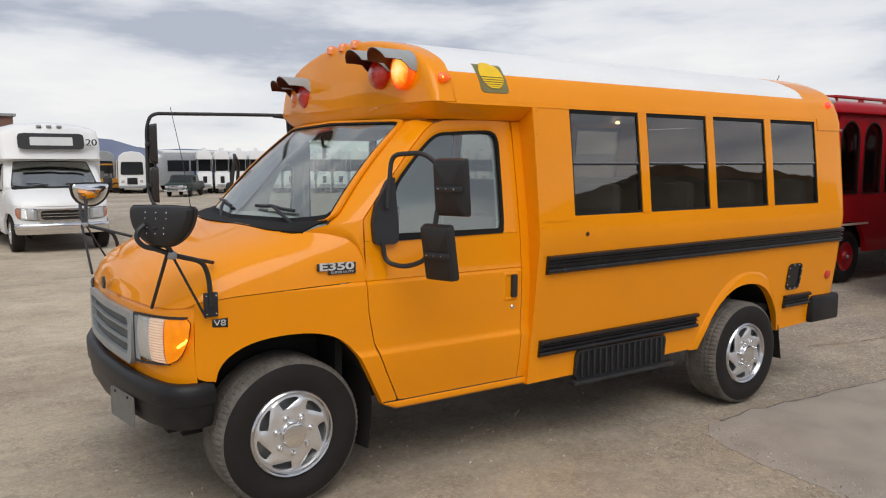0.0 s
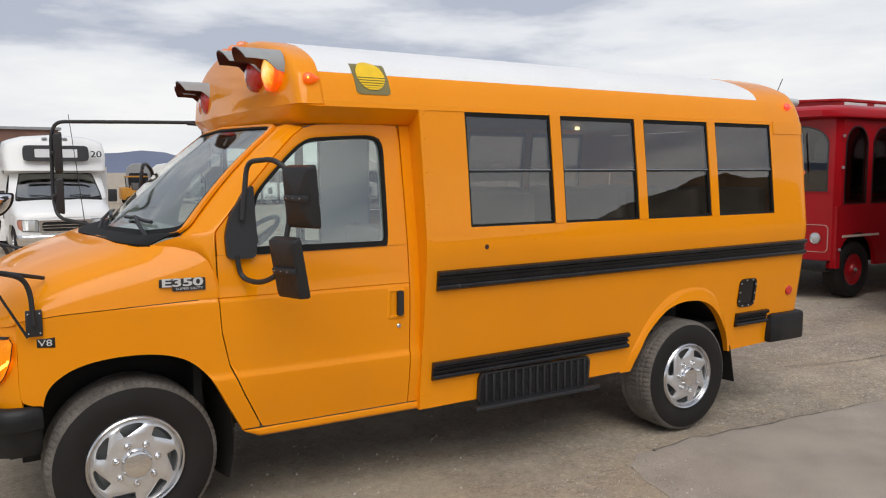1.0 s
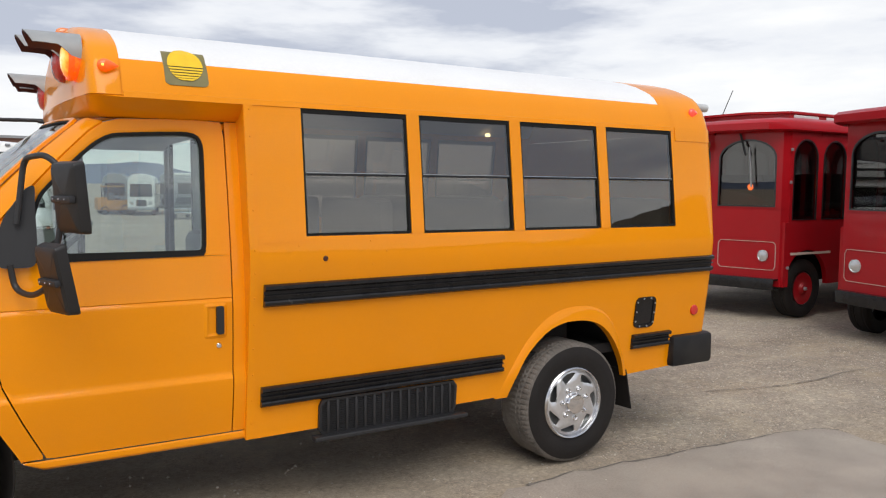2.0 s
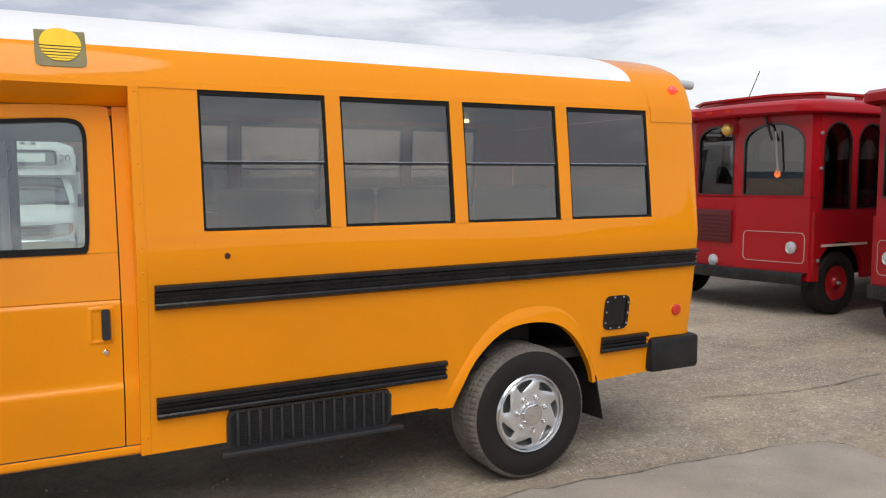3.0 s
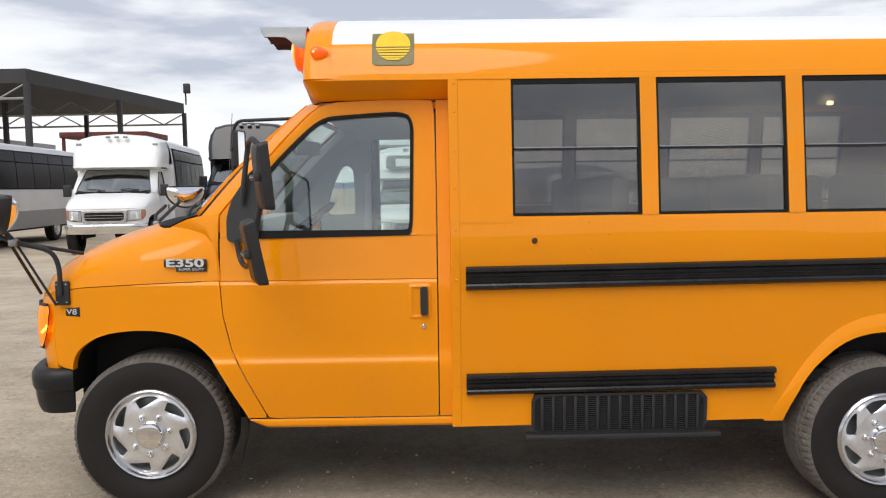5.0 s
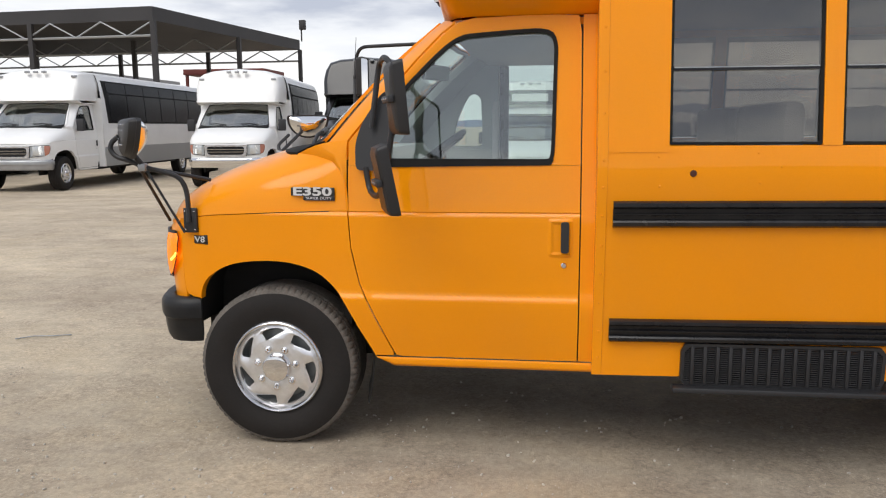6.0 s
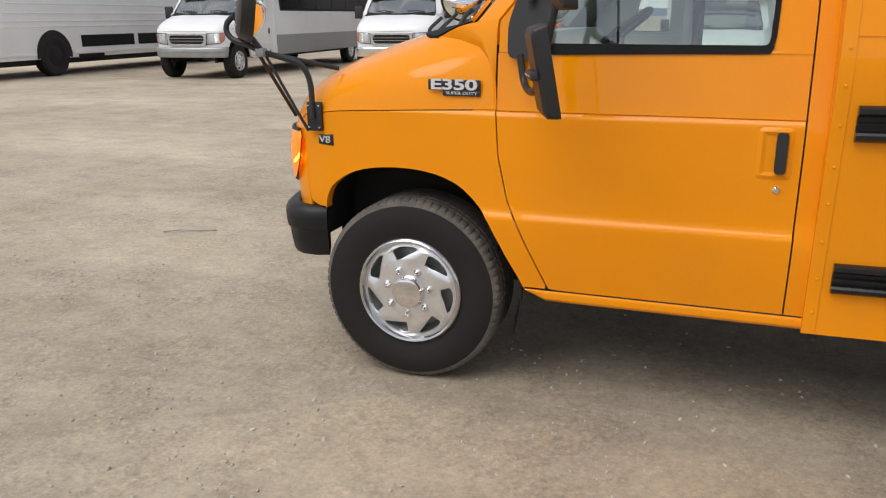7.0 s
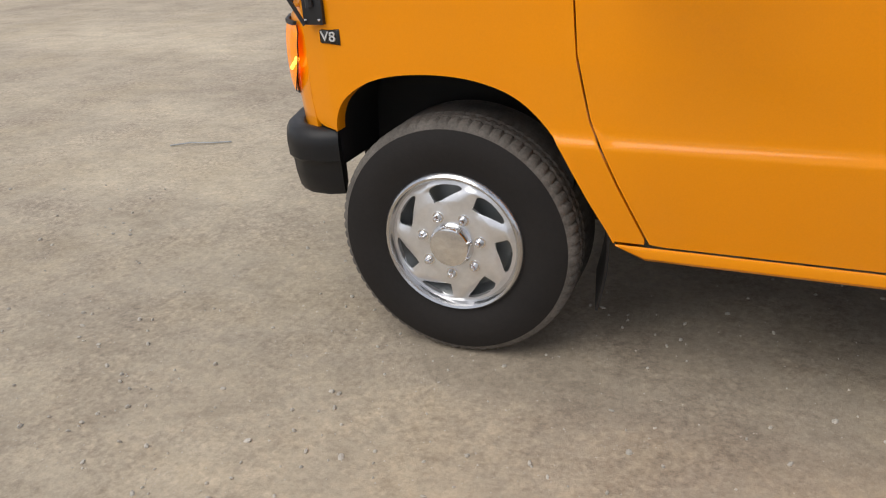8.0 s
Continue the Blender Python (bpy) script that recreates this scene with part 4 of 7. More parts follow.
        if lamp_lit and s > 0:
            bm = bmesh.new()
            for px, pz, tilt, size in ((0.0, 0.882, -30, 0.013), (0.010, 0.891, -40, 0.014), (0.021, 0.899, -35, 0.013), (0.029, 0.91, -70, 0.010)):
                bmesh.ops.create_uvsphere(bm, u_segments=12, v_segments=8, radius=1.0, matrix=Matrix.Translation((-0.527 + px, 0.254 - 0.62 * px, pz)) @ pose(0, 0, 0, 0, tilt, -28) @ Matrix.Diagonal((size, 0.008, size * 0.6, 1)))
            part("bulb_glow", bm, AMBERCORE, made["turn%d" % s], "glowing bulb behind the lens")
        ol = [(0.322, z) for z in LZ[:-2]] + [(0.25, 1.010), (0.246, 1.020), (0.30, 1.020), (0.40, 1.018), (0.50, 1.014), (0.61, 1.006), (0.613, 0.98), (0.613, 0.80), (0.61, 0.76), (0.5, 0.768), (0.42, 0.778), (0.36, 0.783), (0.32, 0.786)]
        inn = [(0.323, min(1.0, max(0.797, z))) for z in LZ[:-2]] + [(0.251, 1.009), (0.262, 1.009), (0.30, 1.008), (0.40, 1.007), (0.50, 1.004), (0.603, 0.997), (0.605, 0.98), (0.605, 0.80), (0.603, 0.77), (0.5, 0.778), (0.42, 0.788), (0.36, 0.792), (0.325, 0.795)]
        bm = bmesh.new()
        frame_ring(bm, ol, inn, lambda u, v, d: Vector((on_plan(max(u, 0.237), 0.018 if u > 0.33 or v > 1.004 else 0.004) + d, fy(u - 0.006), v)), 0.012)
        part("lamp_bezel", bm, PLASTIC, h)
    # windscreen with its black band, cowl
    def screen(u, v, out=0.0):
        base = Vector((interp([0, 0.15, 0.5, 0.85, 1], [0.255, 0.12, 0.02, 0.12, 0.255], u), 0.235 + 1.73 * u, interp([0, 0.15, 0.5, 0.85, 1], [1.435, 1.405, 1.395, 1.405, 1.435], u)))
        topv = Vector((interp([0, 0.15, 0.5, 0.85, 1], [0.775, 0.735, 0.712, 0.735, 0.775], u), 0.365 + 1.47 * u, interp([0, 0.5, 1], [1.962, 1.978, 1.962], u)))
        bow = Vector((-0.6, 0, 0.5)) * 0.03 * math.sin(math.pi * v)
        return base.lerp(topv, v) + bow + Vector((-0.7, 0, 0.7)) * out
    bm = bmesh.new()
    grid(bm, [[screen(u, v, 0.002) for u in span(0.015, 0.985, 24)] for v in span(0.03, 0.985, 8)])
    w = part("windscreen", thicken(bm, 0.005), SCREENGLASS if glazing is CLEAR else glazing, body, "clear curved windscreen")
    w.visible_shadow = False
    bm = bmesh.new()
    o = rounded([(0.0, 0.0), (1, 0.0), (1, 1), (0, 1)], 0.04)
    o = resample(o, 120)
    frame_ring(bm, o, [(0.5 + (u - 0.5) * 0.966, 0.5 + (v - 0.5) * (0.932 if v > 0.5 else 0.9)) for u, v in o], lambda u, v, d: screen(u, v, 0.008 - d), 0.012)
    part("windscreen_seal", bm, SEALBLACK, body, "black windscreen rubber band")
    bm = bmesh.new()
    frame_ring(bm, [(0.5 + (u - 0.5) * (1.02 if v > 0.06 else 1.002), v + 0.006 * (v > 0.5)) for u, v in o], [(0.5 + (u - 0.5) * 0.984, 0.5 + (v - 0.5) * 0.966 if v > 0.5 else v) for u, v in o], lambda u, v, d: screen(u, v, 0.012 - d - 0.3 * max(0, abs(u - 0.5) - 0.5)), 0.014)
    part("windscreen_surround", bm, paint, body)
    bm = bmesh.new()
    frame_ring(bm, [(0.5 + (u - 0.5) * 0.996, 0.5 + (v - 0.5) * 0.99) for u, v in o], [(0.5 + (u - 0.5) * 0.968, 0.5 + (v - 0.5) * 0.95) for u, v in o], lambda u, v, d: screen(u, v, -0.012 - d), 0.01)
    part("screen_trim", bm, TRIMGREY, body, "grey trim round the windscreen")
    bm = bmesh.new()
    rows = [[], [], [], []]
    for u in span(0.012, 0.988, 40):
        q = screen(u, 0.03, -0.004)
        e = Vector((hood_back(q.y) - 0.014, q.y, hood_z(1, q.y) + 0.003))
        rows[0].append(q)
        rows[1].append(q.lerp(e, 0.5) + Vector((0, 0, 0.006)))
        rows[2].append(e)
        rows[3].append(e + Vector((0.006, 0, -0.02)))
    grid(bm, rows)
    part("cowl", thicken(bm, 0.008), SEALBLACK, body, "black plastic cowl under the windscreen")
    for u0 in (0.115, 0.56):
        root = screen(u0, -0.02, 0.012)
        mid_ = screen(u0 + 0.15, 0.115, 0.034)
        wp = part("wiper", tube(bmesh.new(), [root, root.lerp(mid_, 0.5) + Vector((-0.01, 0, 0.012)), mid_], 0.010, 8), PLASTIC, body, "black wiper arm")
        part("wiper_blade", tube(bmesh.new(), [screen(u0 + 0.03, 0.10, 0.018), screen(u0 + 0.09, 0.105, 0.022), mid_, screen(u0 + 0.21, 0.12, 0.022), screen(u0 + 0.27, 0.125, 0.018)], 0.010, 6), PLASTIC, wp)
    # front bumper
    BP = [(-0.375, 0.215), (-0.43, 0.195), (-0.51, 0.2), (-0.57, 0.235), (-0.62, 0.31), (-0.66, 0.45), (-0.70, 0.7), (-0.72, 1.1)]
    bp = BP + [(x, 2.2 - y) for x, y in BP[-2::-1]]
    bm = bmesh.new()
    rows = []
    for k in range(len(bp)):
        x, y = bp[k]
        a, c = bp[max(k - 1, 0)], bp[min(k + 1, len(bp) - 1)]
        tdir = Vector((c[0] - a[0], c[1] - a[1], 0)).normalized()
        nrm = Vector((-tdir.y, tdir.x, 0))
        rows.append([Vector((x, y, z)) + nrm * q for q, z in ((-0.06, 0.70), (-0.03, 0.703), (-0.012, 0.694), (0.0, 0.672), (0.003, 0.648), (0.0, 0.603), (-0.006, 0.597), (-0.011, 0.59), (-0.015, 0.545), (-0.023, 0.50), (-0.034, 0.482), (-0.055, 0.478), (-0.10, 0.50), (-0.10, 0.66))])
    vs = grid(bm, rows, closed_v=True)
    bm.faces.new(vs[0])
    bm.faces.new(vs[-1])
    made["bumper_line"] = bp
    made["on_plan"] = on_plan
    made["screen"] = screen
    made["bumper_mesh"] = bm
    # cab roof and floor
    bm = bmesh.new()
    grid(bm, [[Vector((x, y, z)) for x in (x0, 1.0, 1.5)] for x0, y, z in ((0.93, 0.215, 1.962), (0.84, 0.32, 1.975), (0.78, 0.6, 1.985), (0.77, 1.1, 1.99), (0.78, 1.6, 1.985), (0.84, 1.88, 1.975), (0.93, 1.985, 1.962))])
    part("cab_roof", thicken(bm, 0.03), paint, body)
    bm = bmesh.new()
    grid(bm, [[Vector((x, y, z)) for x in (0.80, 1.0, 1.5)] for y, z in ((0.24, 1.90), (0.4, 1.935), (1.1, 1.95), (1.8, 1.935), (1.96, 1.90))])
    part("headliner", thicken(bm, 0.01), HEADLINER, body)
    part("cab_floor", boxed(0.55, 1.5, 0.2, 2.0, 0.50, 0.56), DARK, body)
    part("firewall", boxed(0.3, 0.34, 0.3, 1.9, 0.5, 1.33), DARK, body)
    bm = bmesh.new()
    grid(bm, [[Vector((x, y, z)) for y in (0.33, 1.1, 1.87)] for x, z in ((0.16, 1.33), (0.3, 1.365), (0.46, 1.37), (0.52, 1.30), (0.50, 1.05))])
    part("dashboard", thicken(bm, 0.03), TRIMGREY, body, "grey plastic dashboard")
    return made


def wheel(parent, x, y, z, r=0.385, s=1, width=0.24, detail=True, cover=True, phase=0.16):
    """A wheel whose outer face stands at y and looks towards -y (s = 1) or +y (s = -1)."""
    w = new("wheel")
    w.parent = parent
    c = Vector((x, y, z))
    rr = 0.222
    bm = bmesh.new()
    lathe(bm, [(rr - 0.012, 0.03), (rr + 0.002, 0.008), (rr + 0.03, -0.002), (rr + 0.075, -0.008), (r - 0.065, -0.006), (r - 0.042, -0.002), (r - 0.026, 0.004), (r - 0.026, 0.03)], c, "Y", 72, s)
    lathe(bm, [(r - 0.02, width - 0.03), (r - 0.03, width - 0.01), (r - 0.07, width), (rr, width - 0.02)], c, "Y", 72, s)
    part("sidewall", bm, RUBBER, w, "black rubber sidewall")
    # tread: ribs between grooves, short notches on the shoulders
    bm = bmesh.new()
    n = 288 if detail else 48
    rows = []
    wd = [0.0035, 0.009, 0.018, 0.036, 0.044, 0.050, 0.058, 0.064, 0.088, 0.094, 0.102, 0.108, width - 0.108, width - 0.064, width - 0.056, width - 0.03, width - 0.008]
    dp = [0.026, 0.015, 0.006, 0.001, 0.0, 0.0, 0.008, 0.0, 0.0, 0.008, 0.0, 0.0, 0.0, 0.0, 0.008, 0.0, 0.022]
    for k, (o, d) in enumerate(zip(wd, dp)):
        row = []
        for i in range(n):
            a = 2 * math.pi * i / n
            q = r - d
            if detail and i % 4 == 0 and 1 <= k <= 5:
                q -= 0.006
            elif detail and 7 <= k <= 11 and (i + k) % 4 == 0:
                q -= 0.006
            row.append(c + Vector((q * math.cos(a), s * o, q * math.sin(a))))
        rows.append(row)
    grid(bm, rows, closed_v=True)
    part("tread", bm, TREAD if detail else RUBBER, w, "dusty grey tyre tread" if detail else "black tyre tread")
    # steel rim behind the cover
    bm = bmesh.new()
    lathe(bm, [(0.0, 0.065), (0.12, 0.065), (0.17, 0.07), (rr - 0.02, 0.03), (rr - 0.005, 0.02)], c, "Y", 40, s)
    part("rim", bm, STEEL, w)
    if not cover:
        return w
    # chrome outer ring
    bm = bmesh.new()
    lathe(bm, [(rr - 0.026, 0.022), (rr - 0.022, 0.010), (rr - 0.014, -0.004), (rr - 0.007, -0.007), (rr - 0.001, -0.003), (rr + 0.004, 0.006)], c, "Y", 72, s)
    part("trim_ring", bm, CHROMEDULL, w, "bright rim ring")
    # dished cover with seven swept slots, each widening towards the rim
    bm = bmesh.new()
    K = 7
    radii = [0.070, 0.085, 0.104, 0.12, 0.138, 0.144, 0.150, 0.157, 0.164, 0.171, 0.177, 0.182, 0.1855, 0.188, 0.202]
    depth = [0.000, -0.003, -0.002, 0.001, 0.003, 0.004, 0.005, 0.006, 0.007, 0.008, 0.009, 0.010, 0.011, 0.012, 0.016]
    ns, nh = 6, 5
    cols = []
    for k in range(K):
        base = 2 * math.pi * (phase - k) / K
        step = 2 * math.pi / K
        for j in range(ns + nh):
            col = []
            for q, o in zip(radii, depth):
                f = min(1, max(0, (q - 0.138) / (0.188 - 0.138)))
                full = radians(5 + 36 * f ** 0.7)
                wslot = full * (math.sqrt(1 - ((f - 0.7) / 0.33) ** 2) if f > 0.7 else 1.0) if q >= 0.138 else radians(4) + (step * nh / (nh + ns) - radians(4)) * (0.138 - q) / 0.068
                lead = base + radians(3) * f - (0.62 * (full - wslot) if q >= 0.138 else 0.0)
                ang = lead - wslot * j / nh if j <= nh else lead - wslot - (step - wslot) * (j - nh) / ns
                swell = 0.007 * math.sin(math.pi * (j - nh) / ns) * min(1, max(0, (q - 0.11) / 0.03)) * min(1, max(0, (0.196 - q) / 0.012)) if j > nh else 0.0
                col.append(bm.verts.new(c + Vector((q * math.cos(ang), s * (o - swell), q * math.sin(ang)))))
            cols.append(col)
    NC = len(cols)
    for j in range(NC):
        jj = j % (ns + nh)
        for i in range(len(radii) - 1):
            if jj < nh and 4 <= i < 13:
                continue
            bm.faces.new((cols[j][i], cols[j][i + 1], cols[(j + 1) % NC][i + 1], cols[(j + 1) % NC][i]))
    part("wheel_cover", thicken(bm, 0.012, (x, y + s * 0.5, z)), SILVER, w, "silver wheel cover with swept slots")
    # bright centre cap
    bm = bmesh.new()
    lathe(bm, [(0.0, -0.030), (0.045, -0.029), (0.060, -0.025), (0.067, -0.014), (0.071, 0.002)], c, "Y", 40, s)
    part("centre_cap", bm, CHROME, w)
    for k in range(7):
        a = 2 * math.pi * (k + phase + 0.06) / 7
        p = c + Vector((0.094 * math.cos(a), s * -0.002, 0.094 * math.sin(a)))
        bm = bmesh.new()
        lathe(bm, [(0.0, -0.027), (0.006, -0.0255), (0.0105, -0.019), (0.0125, -0.008), (0.0135, -0.003), (0.018, -0.002), (0.018, 0.004)], p, "Y", 12, s)
        part("lug_nut", bm, CHROME, w)
    return w

# ---- the yellow school bus ----
BUS = thing("school_bus", "yellow short school bus with white roof and black rub rails", "school bus")
CAB = cab(BUS, YELLOW, entry=True)
part("front_bumper", CAB["bumper_mesh"], BUMPERBLACK, BUS, "black wrap-round front bumper")
tag = resample(rounded([(0.52, 0.445), (0.825, 0.445), (0.825, 0.598), (0.52, 0.598)], 0.012), 32)
plate = part("front_plate", slab(bmesh.new(), tag, lambda u, v, d: Vector((-0.672 - 0.13 * (u - 0.45) + d, u, v)), 0.006), mat("weathered_plate", (0.17, 0.175, 0.17), 0.45, 0.3, var=0.15, vscale=14), BUS, "blank grey plate")
for y, z in ((0.59, 0.583), (0.755, 0.583)):
    bm = bmesh.new()
    lathe(bm, [(0.0, -0.006), (0.006, -0.005), (0.008, 0.0)], (-0.672 - 0.13 * (y - 0.45), y, z), "X", 10)
    part("plate_bolt", bm, DARK, plate)

# body section: y against z on the driver's side
SEC_Z = [0.415, 0.55, 0.69, 0.95, 1.19, 1.31, 1.42, 1.75, 2.06, 2.12, 2.20, 2.27, 2.325, 2.39, 2.45, 2.47]
SEC_Y = [0.096, 0.085, 0.07, 0.036, 0.012, 0.0, 0.011, 0.045, 0.083, 0.10, 0.135, 0.19, 0.28, 0.45, 0.75, 1.1]


def body_y(z):
    return interp(SEC_Z, SEC_Y, z)


RARCH = flowing([(3.045, 0.42), (3.075, 0.50), (3.137, 0.632), (3.21, 0.725), (3.308, 0.806), (3.42, 0.846), (3.543, 0.852), (3.66, 0.834), (3.753, 0.79), (3.84, 0.712), (3.91, 0.613), (3.96, 0.52), (3.985, 0.44)])
ROUT = flowing([(2.955, 0.42), (3.0, 0.49), (3.065, 0.60), (3.16, 0.752), (3.278, 0.872), (3.42, 0.934), (3.57, 0.944), (3.70, 0.92), (3.811, 0.85), (3.90, 0.73), (3.974, 0.57), (4.01, 0.48), (4.03, 0.44)])
RARCH_X, RARCH_Z = [p.x for p in RARCH], [p.y for p in RARCH]
ROUT_X, ROUT_Z = [p.x for p in ROUT], [p.y for p in ROUT]
REAR_X, REAR_Y = [4.30, 4.66, 4.71, 4.732, 4.742], [0.0, 0.0, 0.004, 0.014, 0.035]


def rear_in(x):
    return interp(REAR_X, REAR_Y, x)


def low_edge(x):
    return interp([1.47, 2.95, 4.03, 4.74], [0.418, 0.43, 0.445, 0.47], x)


WIN = [(1.749, 2.343), (2.418, 3.02), (3.095, 3.69), (3.765, 4.352)]
for s in (1, -1):
    fl = (lambda p: Vector(p)) if s > 0 else (lambda p: Vector(mirrored_y(p)))
    # lower side with the rear wheel arch
    bm = bmesh.new()
    first_x = 1.472 if s > 0 else 1.76
    xs = sorted(set([first_x] + [1.5, 1.6, 1.8, 2.0, 2.3, 2.6, 2.8, 2.95] + RARCH_X + [4.03, 4.2, 4.4, 4.55, 4.6, 4.66, 4.69, 4.715, 4.73, 4.74]))
    xs = [x for x in xs if x >= first_x]
    rows = []
    for x in xs:
        lo = interp(RARCH_X, RARCH_Z, x) if 3.045 < x < 3.985 else low_edge(x)
        rows.append([fl((x, body_y(z) + rear_in(x), z)) for z in [lo + (1.42 - lo) * i / 20 for i in range(21)]])
    grid(bm, rows)
    side = part("side_wall", thicken(bm, 0.03), YELLOW, BUS)
    # window posts, front and rear panels
    for a, b, nm in ([(1.46, WIN[0][0], "front_side_panel")] if s > 0 else []) + [(WIN[i][1], WIN[i + 1][0], "window_post") for i in range(3)] + [(WIN[3][1], 4.74, "rear_side_panel")]:
        bm = bmesh.new()
        cols = [a, b] if b < 4.5 else [a, 4.45, 4.55, 4.6, 4.66, 4.69, 4.715, 4.73, 4.74]
        grid(bm, [[fl((x, body_y(z) + rear_in(x) - (0.004 if nm == "window_post" else 0), z)) for z in span(1.42, 2.062, 8)] for x in cols])
        part(nm, thicken(bm, 0.03), YELLOW, BUS)
    # sash windows
    for a, b in WIN:
        f = lambda u, v, d: fl((u, body_y(v) + d, v))
        wv = new("window")
        wv.parent = BUS
        o = rounded([(a, 1.424), (b, 1.424), (b, 2.06), (a, 2.06)], 0.006, 2)
        i_ = [(a + 0.011 if u < (a + b) / 2 else b - 0.013, 1.434 if v < 1.7 else 2.026) for u, v in o]
        part("window_frame", frame_ring(bmesh.new(), o, i_, lambda u, v, d: f(u, v, d + 0.002), 0.03), SEALBLACK, wv, "black window frame")
        bm = bmesh.new()
        slab(bm, [(a + 0.012, 1.72), (b - 0.017, 1.72), (b - 0.017, 1.733), (a + 0.012, 1.733)], lambda u, v, d: f(u, v, d + 0.003), 0.014)
        part("meeting_rail", bm, RUB, wv, "thin black meeting rail")
        # thin grey strip added as the highlight line along the dark rail
        bm = bmesh.new()
        slab(bm, [(a + 0.014, 1.7305), (b - 0.019, 1.7305), (b - 0.019, 1.7345), (a + 0.014, 1.7345)], lambda u, v, d: f(u, v, d + 0.0), 0.004)
        part("rail_highlight", bm, GREYMETAL, wv)
        for z0, z1, dd in ((1.434, 1.722, 0.014), (1.73, 2.03, 0.008)):
            bm = bmesh.new()
            slab(bm, [(a + 0.01, z0), (b - 0.014, z0), (b - 0.014, z1), (a + 0.01, z1)], lambda u, v, d: f(u, v, d + dd), 0.004)
            p = part("pane", bm, TINT, wv, "dark tinted pane")
            p.visible_shadow = False
    # rub rails: ribbed black strips
    for a, b, zc, h in ((1.53, 4.735, 1.138, 0.055), (1.53, 2.99, 0.629, 0.051), (4.03, 4.375, 0.645, 0.049)):
        bm = bmesh.new()
        prof = [(-h, 0.0), (-h, -0.018), (-h * 0.86, -0.03), (-h * 0.6, -0.032), (-h * 0.46, -0.026), (-h * 0.38, -0.010), (-h * 0.12, -0.010), (-h * 0.04, -0.026), (h * 0.04, -0.026), (h * 0.12, -0.010), (h * 0.38, -0.010), (h * 0.46, -0.026), (h * 0.6, -0.032), (h * 0.86, -0.03), (h, -0.018), (h, 0.0)]
        cols = [a, a + 0.004] + [x for x in (4.5, 4.6, 4.66, 4.69, 4.715) if a < x < b] + [b]
        vs = grid(bm, [[fl((x, body_y(zc + q) + rear_in(x) + o, zc + q + (0.023 * (x - 1.53) / 3.2))) for q, o in prof] for x in cols])
        bm.faces.new(vs[0])
        bm.faces.new(vs[-1])
        part("rub_rail", bm, RUB, BUS, "black ribbed rub rail")
    # flared wheel arch
    bm = bmesh.new()
    rows = [[], [], [], []]
    for xo, zo, xi, zi in zip(ROUT_X, ROUT_Z, RARCH_X, RARCH_Z):
        foot = min(1.0, max(0.0, (min(zo, zi) - 0.42) / 0.12))
        rows[0].append(fl((xo, body_y(zo) + 0.002, zo)))
        rows[1].append(fl((xo * 0.6 + xi * 0.4, body_y(zo * 0.6 + zi * 0.4) - 0.002 - 0.012 * foot, zo * 0.6 + zi * 0.4)))
        rows[2].append(fl((xi, body_y(zi) - 0.003 - 0.02 * foot, zi)))
        rows[3].append(fl((xi, body_y(zi) + 0.03, zi)))
    grid(bm, rows)
    part("wheel_arch", thicken(bm, 0.006), YELLOW, BUS)
    bm = bmesh.new()
    grid(bm, [[fl((3.52 + (x - 3.52) * 1.04, y, z + 0.02)) for x, z in zip(RARCH_X, RARCH_Z)] for y in (0.13, 0.6)])
    part("wheel_well", thicken(bm, 0.01), DARK, BUS)
    part("inner_panel", boxed(2.98, 4.05, *((0.60, 0.63) if s > 0 else (1.57, 1.60)), 0.28, 0.98), DARK, BUS)
    # lower lip and header seam
    bm = bmesh.new()
    grid(bm, [[fl((x, body_y(z) + rear_in(x) - 0.004 + o, z)) for o, z in ((0.03, 2.048), (0.0, 2.05), (0.0, 2.075), (0.004, 2.078))] for x in (0.93, 1.46, 2.5, 3.5, 4.37)])
    part("drip_rail", thicken(bm, 0.004), YELLOW, BUS)

# roof: yellow header, white top, rounded yellow end caps
def section(k=1.0, zlow=2.06):
    """The arch of the roof from one header to the other, drawn in towards its middle by k."""
    pts = [(body_y(z), z) for z in (zlow, 2.09, 2.12, 2.16, 2.20, 2.226)] + [(0.155, 2.226 + 0.002), (0.19, 2.27), (0.23, 2.30), (0.28, 2.325), (0.36, 2.36), (0.45, 2.39), (0.6, 2.425), (0.75, 2.45), (0.92, 2.464), (1.1, 2.47)]
    pts = [p for p in pts if p[0] != 0.155]
    full = pts + [(2.2 - y, z) for y, z in pts[-2::-1]]
    return [(MID + (y - MID) * k, 2.06 + (z - 2.06) * k) for y, z in full]


NH = 6
full = section()
for nm, idx, m_, x0, x1 in (("header", range(0, NH), YELLOW, 0.92, 4.38), ("roof_panel", range(NH - 1, len(full) - NH + 1), ROOFWHITE, 0.925, 4.30), ("header", range(len(full) - NH, len(full)), YELLOW, 0.92, 4.38), ("roof_end", range(NH - 1, len(full) - NH + 1), YELLOW, 4.302, 4.38)):
    bm = bmesh.new()
    grid(bm, [[Vector((x, *full[i])) for i in idx] for x in span(x0, x1, 9)])
    part(nm, thicken(bm, 0.02), m_, BUS, "white painted roof" if m_ is ROOFWHITE else "")
bm = bmesh.new()
